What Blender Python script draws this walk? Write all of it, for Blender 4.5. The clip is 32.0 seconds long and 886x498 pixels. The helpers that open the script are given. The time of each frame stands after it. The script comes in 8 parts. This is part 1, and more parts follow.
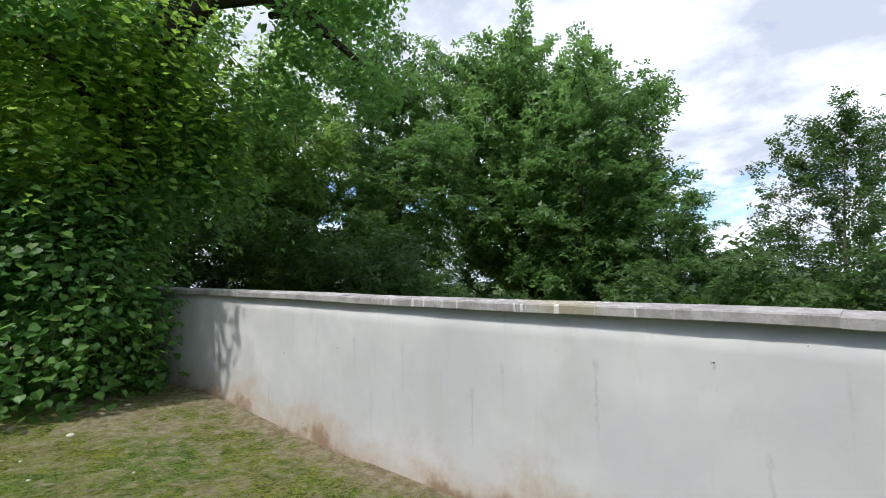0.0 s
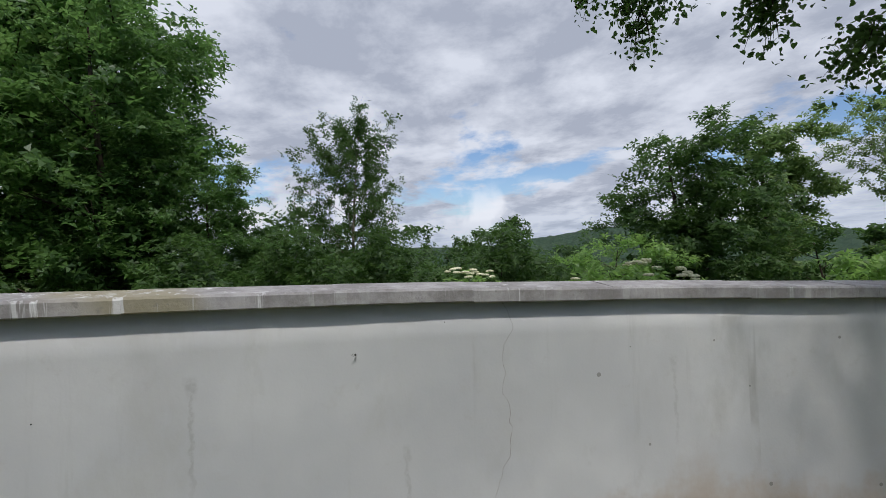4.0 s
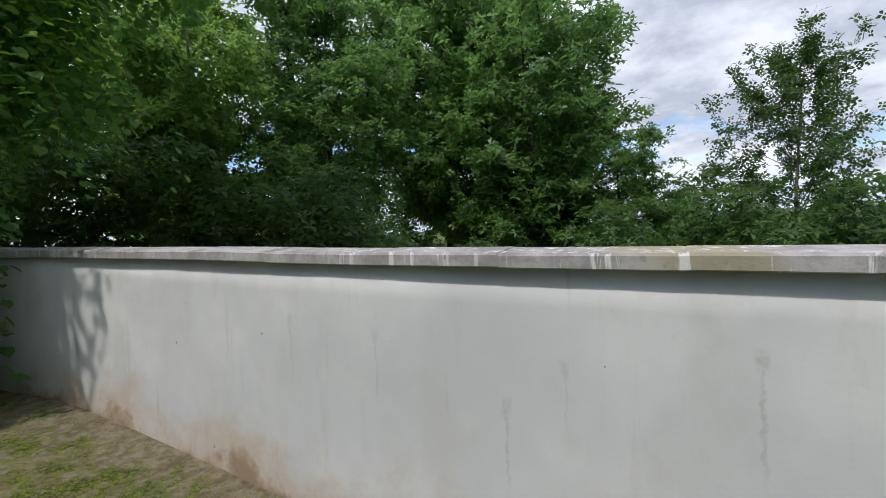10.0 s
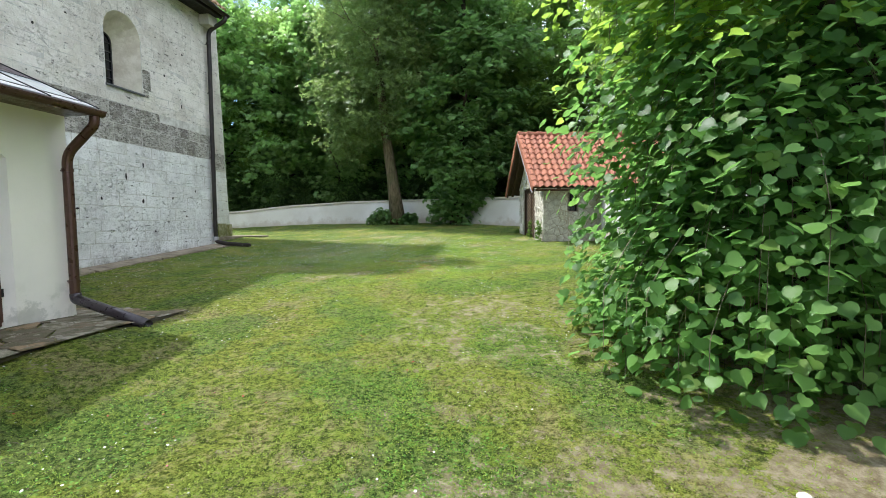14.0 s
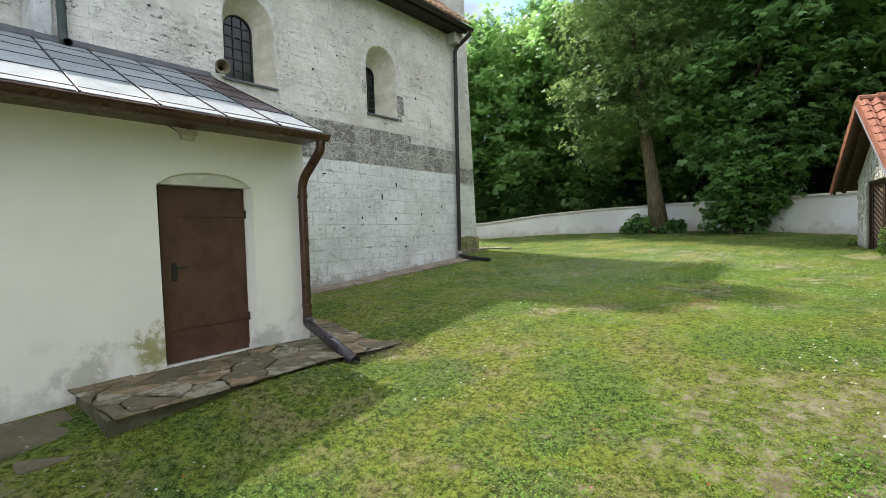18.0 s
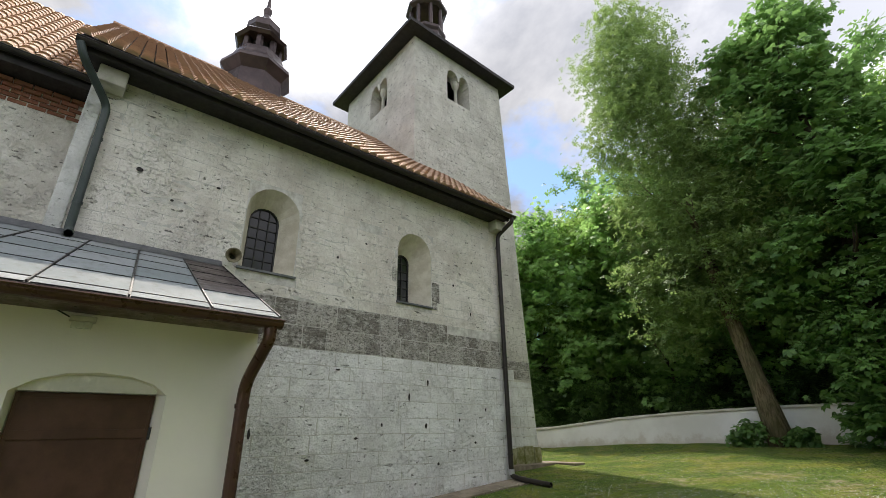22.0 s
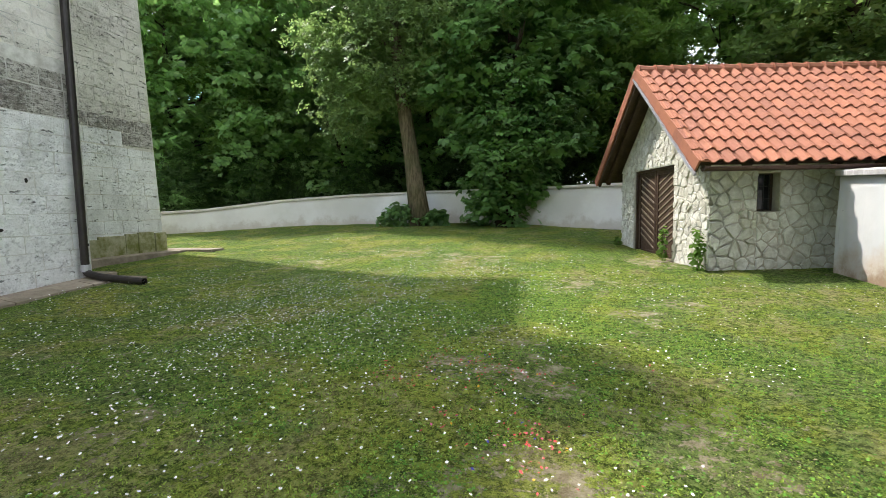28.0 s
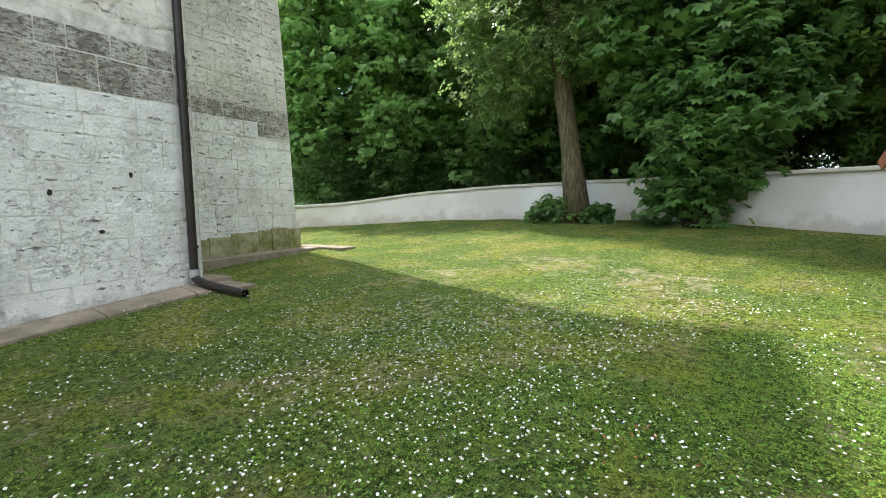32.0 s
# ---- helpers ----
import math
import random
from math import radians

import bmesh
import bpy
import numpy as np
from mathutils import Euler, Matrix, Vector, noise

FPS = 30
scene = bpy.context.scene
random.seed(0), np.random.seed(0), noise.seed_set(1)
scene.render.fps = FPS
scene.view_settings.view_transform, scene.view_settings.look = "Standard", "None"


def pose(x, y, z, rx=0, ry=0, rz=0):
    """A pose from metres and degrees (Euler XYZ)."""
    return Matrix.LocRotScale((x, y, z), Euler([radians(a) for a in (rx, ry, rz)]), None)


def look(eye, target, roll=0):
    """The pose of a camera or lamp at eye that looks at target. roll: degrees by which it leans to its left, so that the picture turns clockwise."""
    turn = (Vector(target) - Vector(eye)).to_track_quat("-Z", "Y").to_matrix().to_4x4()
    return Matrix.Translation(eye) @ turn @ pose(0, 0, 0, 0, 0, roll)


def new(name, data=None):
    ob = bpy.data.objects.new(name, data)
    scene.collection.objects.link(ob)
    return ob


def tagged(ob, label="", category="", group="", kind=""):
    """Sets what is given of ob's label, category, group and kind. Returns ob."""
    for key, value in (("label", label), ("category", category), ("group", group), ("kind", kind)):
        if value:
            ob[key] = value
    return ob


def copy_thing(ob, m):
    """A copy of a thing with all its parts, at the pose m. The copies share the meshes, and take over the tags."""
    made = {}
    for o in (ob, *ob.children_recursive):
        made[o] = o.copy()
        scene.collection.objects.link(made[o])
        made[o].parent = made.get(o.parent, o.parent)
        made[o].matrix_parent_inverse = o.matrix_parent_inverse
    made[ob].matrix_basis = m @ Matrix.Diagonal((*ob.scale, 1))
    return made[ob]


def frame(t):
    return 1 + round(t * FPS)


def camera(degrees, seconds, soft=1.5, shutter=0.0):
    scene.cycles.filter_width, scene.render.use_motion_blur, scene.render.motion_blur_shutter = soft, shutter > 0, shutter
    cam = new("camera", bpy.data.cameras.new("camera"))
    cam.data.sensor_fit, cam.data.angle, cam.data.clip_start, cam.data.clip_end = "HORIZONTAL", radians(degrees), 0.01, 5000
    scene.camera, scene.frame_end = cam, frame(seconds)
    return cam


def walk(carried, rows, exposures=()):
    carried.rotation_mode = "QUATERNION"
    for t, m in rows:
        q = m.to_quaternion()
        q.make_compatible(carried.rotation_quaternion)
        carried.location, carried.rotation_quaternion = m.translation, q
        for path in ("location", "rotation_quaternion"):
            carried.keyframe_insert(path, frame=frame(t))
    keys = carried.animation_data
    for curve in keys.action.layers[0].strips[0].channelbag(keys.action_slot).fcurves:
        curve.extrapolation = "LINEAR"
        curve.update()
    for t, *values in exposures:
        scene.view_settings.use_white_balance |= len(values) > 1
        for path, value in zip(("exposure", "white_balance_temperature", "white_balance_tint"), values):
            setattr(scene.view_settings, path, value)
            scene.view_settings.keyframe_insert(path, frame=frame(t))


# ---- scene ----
cam = camera(89.3, 32.0, 0.6)
PATH = [
    (0, (7.939, -4.501, 0.671), (9.767, -3.706, 0.837), -1.1),
    (1, (8.354, -4.315, 0.7), (10.34, -4.09, 0.772), -1.2),
    (2, (8.775, -4.094, 0.697), (10.765, -4.284, 0.753), -0.5),
    (3, (9.125, -4.0, 0.674), (10.997, -4.703, 0.703), -1.6),
    (5.5, (9.215, -4.0, 0.695), (10.594, -5.449, 0.696), -1.0),
    (6, (9.206, -4.025, 0.687), (10.454, -5.588, 0.676), -1.2),
    (6.5, (9.185, -4.047, 0.69), (10.344, -5.676, 0.667), -1.5),
    (7, (9.193, -4.057, 0.688), (10.316, -5.712, 0.66), -1.7),
    (7.5, (9.235, -4.049, 0.684), (10.467, -5.624, 0.655), -1.9),
    (8, (9.307, -4.033, 0.68), (10.782, -5.383, 0.643), -2.1),
    (8.5, (9.371, -3.994, 0.676), (11.117, -4.969, 0.642), -2.3),
    (9, (9.465, -3.838, 0.654), (11.433, -4.191, 0.627), -3.0),
    (9.5, (9.559, -3.542, 0.663), (11.557, -3.489, 0.612), -2.9),
    (10, (9.641, -3.254, 0.645), (11.576, -2.751, 0.576), -2.9),
    (10.5, (9.783, -2.943, 0.609), (11.454, -1.846, 0.548), -2.3),
    (11, (9.85, -2.6, 0.557), (11.075, -1.019, 0.536), -1.2),
    (11.5, (9.838, -2.198, 0.53), (10.655, -0.374, 0.486), -1.3),
    (12, (9.793, -1.851, 0.513), (10.152, 0.116, 0.451), -1.4),
    (12.5, (9.841, -1.61, 0.557), (9.888, 0.388, 0.471), -1.3),
    (13, (9.803, -1.359, 0.536), (9.798, 0.638, 0.427), -0.2),
    (13.5, (9.691, -1.116, 0.56), (9.57, 0.876, 0.439), -0.3),
    (14, (9.651, -0.857, 0.549), (9.315, 1.11, 0.422), -0.6),
    (14.5, (9.628, -0.615, 0.573), (9.099, 1.309, 0.448), -0.2),
    (15, (9.539, -0.424, 0.585), (8.782, 1.422, 0.452), 0.2),
    (15.5, (9.432, -0.258, 0.613), (8.53, 1.523, 0.489), -0.0),
    (17.5, (9.257, 0.606, 0.709), (8.026, 2.18, 0.623), -0.4),
    (18, (9.196, 0.837, 0.735), (7.879, 2.341, 0.657), -1.7),
    (18.5, (9.113, 1.072, 0.765), (7.73, 2.515, 0.721), -0.8),
    (19, (8.997, 1.322, 0.77), (7.563, 2.715, 0.747), -0.9),
    (19.5, (8.906, 1.553, 0.805), (7.468, 2.942, 0.82), -1.6),
    (20, (8.892, 1.829, 0.838), (7.433, 3.197, 0.881), -2.2),
    (20.5, (8.848, 2.029, 0.86), (7.38, 3.381, 1.003), -1.4),
    (21, (8.748, 2.259, 0.92), (7.303, 3.555, 1.403), 0.2),
    (21.5, (8.633, 2.479, 0.937), (7.2, 3.748, 1.516), -0.1),
    (22, (8.529, 2.668, 0.994), (7.123, 3.873, 1.75), -0.9),
    (22.5, (8.379, 2.883, 0.999), (6.936, 4.038, 1.763), -0.4),
    (23, (8.268, 3.114, 0.988), (6.757, 4.279, 1.589), -0.2),
    (23.5, (8.23, 3.432, 0.943), (6.648, 4.638, 1.151), -0.2),
    (24, (8.167, 3.72, 0.91), (6.581, 4.938, 0.943), -0.2),
    (24.5, (8.029, 4.012, 0.885), (6.495, 5.29, 0.764), -1.0),
    (25, (7.929, 4.21, 0.887), (6.467, 5.563, 0.698), -3.0),
    (25.5, (7.874, 4.505, 0.885), (6.529, 5.963, 0.633), -3.3),
    (26, (7.794, 4.754, 0.893), (6.635, 6.365, 0.646), -2.2),
    (26.5, (7.691, 5.039, 0.921), (6.813, 6.821, 0.688), -2.5),
    (28.5, (7.743, 6.132, 0.904), (7.337, 8.083, 0.739), -0.8),
    (29, (7.599, 6.408, 0.948), (7.123, 8.343, 0.786), -0.9),
    (29.5, (7.407, 6.711, 0.944), (6.758, 8.596, 0.79), -0.9),
    (30, (7.251, 6.991, 0.985), (6.503, 8.838, 0.816), -1.1),
    (30.5, (7.145, 7.322, 0.997), (6.32, 9.135, 0.82), -1.1),
    (31, (6.986, 7.615, 0.998), (6.111, 9.404, 0.813), 0.1),
    (31.5, (6.879, 7.879, 1.032), (5.969, 9.648, 0.822), -0.4),
    (32, (6.835, 8.161, 1.035), (5.813, 9.869, 0.834), -1.0),
]
walk(cam, [(t, look(eye, target, roll)) for t, eye, target, roll in PATH],
     exposures=[(0, 0.15, 6230, 11.2), (1, -0.2, 6230, 11.2), (2, -0.5, 6230, 11.2), (3, -0.62, 6230, 11.2), (6, -0.58, 6230, 11.2), (7, -0.5, 6230, 11.2), (8, -0.55, 6230, 11.2), (9, -0.58, 6230, 11.2), (10, -0.2, 6260, 11.4), (11, 0.7, 6400, 11.2), (12, 1.0, 6400, 11.0), (13, 1.15, 6300, 10.8), (15, 1.15, 6200, 10.8), (19, 1.0, 6450, 11.5), (20, 0.97, 6500, 11.5), (21, 0.9, 6900, 11.8), (22, 0.5, 6900, 11.5), (23, 0.85, 6900, 11.5), (24, 1.22, 6900, 11.5), (26, 1.15, 6750, 10.8), (29, 1.25, 6450, 10.0), (32, 1.48, 6500, 10.0)])

# ---- place ----
# world, sun and exposure
SUN_TO = Vector((-0.95, 0.30, 1.66)).normalized()
SUN_EL = math.asin(SUN_TO.z)
SUN_AZ = math.atan2(SUN_TO.x, SUN_TO.y)


def make_world():
    w = bpy.data.worlds.new("sky")
    scene.world = w
    w.use_nodes = True
    nt = w.node_tree
    nt.nodes.clear()
    N, L = nt.nodes.new, nt.links.new
    out, bg = N("ShaderNodeOutputWorld"), N("ShaderNodeBackground")
    sky = N("ShaderNodeTexSky")
    sky.sky_type = "NISHITA"
    sky.sun_disc = False
    sky.sun_elevation = SUN_EL
    sky.sun_rotation = SUN_AZ
    sky.air_density, sky.dust_density = 1.2, 0.3
    tc, sep = N("ShaderNodeTexCoord"), N("ShaderNodeSeparateXYZ")
    L(tc.outputs["Generated"], sep.inputs[0])
    up = N("ShaderNodeMath")
    up.operation = "ADD"
    L(sep.outputs[2], up.inputs[0])
    up.inputs[1].default_value = 0.17
    lim = N("ShaderNodeMath")
    lim.operation = "MAXIMUM"
    L(up.outputs[0], lim.inputs[0])
    lim.inputs[1].default_value = 0.08
    comb = N("ShaderNodeCombineXYZ")
    for i in range(2):
        d = N("ShaderNodeMath")
        d.operation = "DIVIDE"
        L(sep.outputs[i], d.inputs[0])
        L(lim.outputs[0], d.inputs[1])
        L(d.outputs[0], comb.inputs[i])
    big, fine = N("ShaderNodeTexNoise"), N("ShaderNodeTexNoise")
    mp = N("ShaderNodeMapping")
    L(comb.outputs[0], mp.inputs[0])
    mp.inputs["Rotation"].default_value = (0, 0, radians(35))
    mp.inputs["Location"].default_value = (3.7, 1.9, 0)
    mp.inputs["Scale"].default_value = (0.72, 0.78, 1)
    for n, s, d, r in ((big, 1.5, 9, 0.58), (fine, 2.6, 9, 0.60)):
        L(mp.outputs[0], n.inputs["Vector"])
        n.inputs["Scale"].default_value, n.inputs["Detail"].default_value, n.inputs["Roughness"].default_value = s, d, r
        n.inputs["Distortion"].default_value = 0.12
    cover = N("ShaderNodeValToRGB")
    # gaps open in a band above the horizon and towards the west
    band, west_gap, s0, s1, s2 = N("ShaderNodeValToRGB"), N("ShaderNodeMapRange"), N("ShaderNodeMath"), N("ShaderNodeMath"), N("ShaderNodeMath")
    L(sep.outputs[2], band.inputs[0])
    stops = band.color_ramp.elements
    stops[0].position, stops[1].position = 0.0, 0.27
    for at in (0.10, 0.155, 0.205):
        stops.new(at)
    for e, v in zip(stops, (0.70, 0.62, 0.10, 0.22, 0.92)):
        e.color = (v, v, v, 1)
    s0.operation = "MULTIPLY_ADD"
    L(band.outputs[0], s0.inputs[0])
    s0.inputs[1].default_value, s0.inputs[2].default_value = 0.3, -0.15
    L(sep.outputs[0], west_gap.inputs["Value"])
    for key, val in zip(("From Min", "From Max", "To Min", "To Max"), (-0.5, 0.2, -0.18, 0.0)):
        west_gap.inputs[key].default_value = val
    L(big.outputs["Fac"], s1.inputs[0])
    L(s0.outputs[0], s1.inputs[1])
    L(s1.outputs[0], s2.inputs[0])
    L(west_gap.outputs[0], s2.inputs[1])
    L(s2.outputs[0], cover.inputs[0])
    cover.color_ramp.elements[0].position, cover.color_ramp.elements[1].position = 0.38, 0.46
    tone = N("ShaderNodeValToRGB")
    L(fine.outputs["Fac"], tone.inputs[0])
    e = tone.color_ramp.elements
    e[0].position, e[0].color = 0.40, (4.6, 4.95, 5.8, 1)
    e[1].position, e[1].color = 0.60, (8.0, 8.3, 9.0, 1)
    # cloud colour is boosted strongly round the sun as added fill light
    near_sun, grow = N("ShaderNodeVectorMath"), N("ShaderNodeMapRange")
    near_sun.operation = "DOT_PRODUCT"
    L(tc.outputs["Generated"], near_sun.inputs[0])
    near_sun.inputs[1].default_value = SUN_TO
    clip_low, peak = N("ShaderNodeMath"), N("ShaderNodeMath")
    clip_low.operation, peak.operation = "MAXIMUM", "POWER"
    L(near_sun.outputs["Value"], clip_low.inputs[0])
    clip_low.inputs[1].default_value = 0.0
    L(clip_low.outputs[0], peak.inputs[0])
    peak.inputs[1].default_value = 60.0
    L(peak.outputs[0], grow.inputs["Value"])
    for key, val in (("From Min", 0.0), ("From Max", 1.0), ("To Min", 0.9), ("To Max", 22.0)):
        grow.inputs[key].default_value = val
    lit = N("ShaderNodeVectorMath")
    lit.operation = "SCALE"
    # cloud colour scaled down towards the west to keep that sky from clipping
    west_dim, tone_w = N("ShaderNodeMapRange"), N("ShaderNodeVectorMath")
    tone_w.operation = "SCALE"
    L(sep.outputs[0], west_dim.inputs["Value"])
    for key, val in (("From Min", -0.5), ("From Max", 0.1), ("To Min", 0.48), ("To Max", 1.0)):
        west_dim.inputs[key].default_value = val
    L(tone.outputs[0], tone_w.inputs[0])
    L(west_dim.outputs[0], tone_w.inputs["Scale"])
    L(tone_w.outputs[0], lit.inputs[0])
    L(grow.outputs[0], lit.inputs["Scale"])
    mix = N("ShaderNodeMix")
    mix.data_type = "RGBA"
    L(cover.outputs[0], mix.inputs["Factor"])
    clear = N("ShaderNodeVectorMath")
    clear.operation = "SCALE"
    L(sky.outputs[0], clear.inputs[0])
    clear.inputs["Scale"].default_value = 1.3
    deep = N("ShaderNodeVectorMath")
    deep.operation = "MULTIPLY"
    L(clear.outputs[0], deep.inputs[0])
    deep.inputs[1].default_value = (0.66, 0.74, 0.88)
    L(deep.outputs[0], mix.inputs["A"])
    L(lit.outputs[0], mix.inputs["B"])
    # small white heaps of cloud above the hills
    heap, puff, low_band, both, heaped = N("ShaderNodeTexNoise"), N("ShaderNodeMapRange"), N("ShaderNodeValToRGB"), N("ShaderNodeMath"), N("ShaderNodeMix")
    L(tc.outputs["Generated"], heap.inputs["Vector"])
    heap.inputs["Scale"].default_value, heap.inputs["Detail"].default_value = 7.0, 8
    L(heap.outputs["Fac"], puff.inputs["Value"])
    for key, val in (("From Min", 0.52), ("From Max", 0.60), ("To Min", 0.0), ("To Max", 1.0)):
        puff.inputs[key].default_value = val
    L(sep.outputs[2], low_band.inputs[0])
    stops = low_band.color_ramp.elements
    stops[0].position, stops[1].position = 0.02, 0.16
    stops.new(0.07)
    for e, v in zip(stops, (0.0, 1.0, 0.0)):
        e.color = (v, v, v, 1)
    both.operation = "MULTIPLY"
    L(puff.outputs[0], both.inputs[0])
    L(low_band.outputs[0], both.inputs[1])
    heaped.data_type = "RGBA"
    L(both.outputs[0], heaped.inputs["Factor"])
    L(mix.outputs["Result"], heaped.inputs["A"])
    heaped.inputs["B"].default_value = (9.6, 9.6, 9.8, 1)
    # pale haze low over the horizon
    haze, low = N("ShaderNodeMix"), N("ShaderNodeMapRange")
    haze.data_type = "RGBA"
    L(sep.outputs[2], low.inputs["Value"])
    for key, val in (("From Min", 0.12), ("From Max", 0.0), ("To Min", 0.0), ("To Max", 0.6)):
        low.inputs[key].default_value = val
    L(low.outputs[0], haze.inputs["Factor"])
    L(heaped.outputs["Result"], haze.inputs["A"])
    haze.inputs["B"].default_value = (4.6, 5.3, 6.3, 1)
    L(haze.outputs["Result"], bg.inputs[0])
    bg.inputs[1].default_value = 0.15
    L(bg.outputs[0], out.inputs[0])


make_world()
sun_data = bpy.data.lights.new("sun", "SUN")
sun_data.energy, sun_data.angle, sun_data.color = 3.1, radians(0.9), (1.0, 0.94, 0.84)
sun = new("sun", sun_data)
sun.matrix_world = look(SUN_TO * 60, (0, 0, 0))


# ---- materials ----
class Mat:
    """A node material with short helpers."""

    def __init__(self, name, rough=0.8, metal=0.0, spec=0.5):
        self.m = bpy.data.materials.new(name)
        self.m.use_nodes = True
        self.nt = self.m.node_tree
        self.b = self.nt.nodes["Principled BSDF"]
        self.b.inputs["Roughness"].default_value = rough
        self.b.inputs["Metallic"].default_value = metal
        self.b.inputs["Specular IOR Level"].default_value = spec
        self.geo = self.nt.nodes.new("ShaderNodeNewGeometry")

    def link(self, a, b):
        self.nt.links.new(a, b)

    def node(self, kind):
        return self.nt.nodes.new(kind)

    def pos(self, scale=(1, 1, 1)):
        mp = self.node("ShaderNodeMapping")
        self.link(self.geo.outputs["Position"], mp.inputs[0])
        mp.inputs["Scale"].default_value = scale
        return mp.outputs[0]

    def noise(self, scale, detail=5, rough=0.6, stretch=(1, 1, 1), distort=0.0):
        n = self.node("ShaderNodeTexNoise")
        self.link(self.pos(stretch), n.inputs["Vector"])
        n.inputs["Scale"].default_value, n.inputs["Detail"].default_value = scale, detail
        n.inputs["Roughness"].default_value, n.inputs["Distortion"].default_value = rough, distort
        return n.outputs["Fac"]

    def voronoi(self, scale, feature="F1", stretch=(1, 1, 1)):
        n = self.node("ShaderNodeTexVoronoi")
        n.feature = feature
        self.link(self.pos(stretch), n.inputs["Vector"])
        n.inputs["Scale"].default_value = scale
        return n.outputs["Distance"]

    def attr(self, name):
        n = self.node("ShaderNodeAttribute")
        n.attribute_name = name
        return n.outputs["Fac"]

    def ramp(self, fac, a, b, lo=0.0, hi=1.0):
        n = self.node("ShaderNodeMapRange")
        n.interpolation_type = "SMOOTHSTEP"
        self.link(fac, n.inputs["Value"])
        for k, v in zip(("From Min", "From Max", "To Min", "To Max"), (a, b, lo, hi)):
            n.inputs[k].default_value = v
        return n.outputs[0]

    def math(self, op, a, b):
        n = self.node("ShaderNodeMath")
        n.operation = op
        for i, v in enumerate((a, b)):
            if isinstance(v, (int, float)):
                n.inputs[i].default_value = v
            else:
                self.link(v, n.inputs[i])
        return n.outputs[0]

    def mix(self, fac, a, b, mode="MIX"):
        n = self.node("ShaderNodeMix")
        n.data_type, n.blend_type = "RGBA", mode
        for key, v in (("Factor", fac), ("A", a), ("B", b)):
            if isinstance(v, (int, float)):
                n.inputs[key].default_value = v
            elif isinstance(v, tuple):
                n.inputs[key].default_value = (*v, 1)
            else:
                self.link(v, n.inputs[key])
        return n.outputs["Result"]

    def rand(self, island=False):
        if island:
            return self.geo.outputs["Random Per Island"]
        return self.node("ShaderNodeObjectInfo").outputs["Random"]

    def color(self, c):
        if isinstance(c, tuple):
            self.b.inputs["Base Color"].default_value = (*c, 1)
        else:
            self.link(c, self.b.inputs["Base Color"])
        return self

    def rough(self, r):
        self.link(r, self.b.inputs["Roughness"])
        return self

    def bump(self, h, dist=0.01, strength=0.6):
        n = self.node("ShaderNodeBump")
        n.inputs["Distance"].default_value, n.inputs["Strength"].default_value = dist, strength
        self.link(h, n.inputs["Height"])
        self.link(n.outputs[0], self.b.inputs["Normal"])
        return self


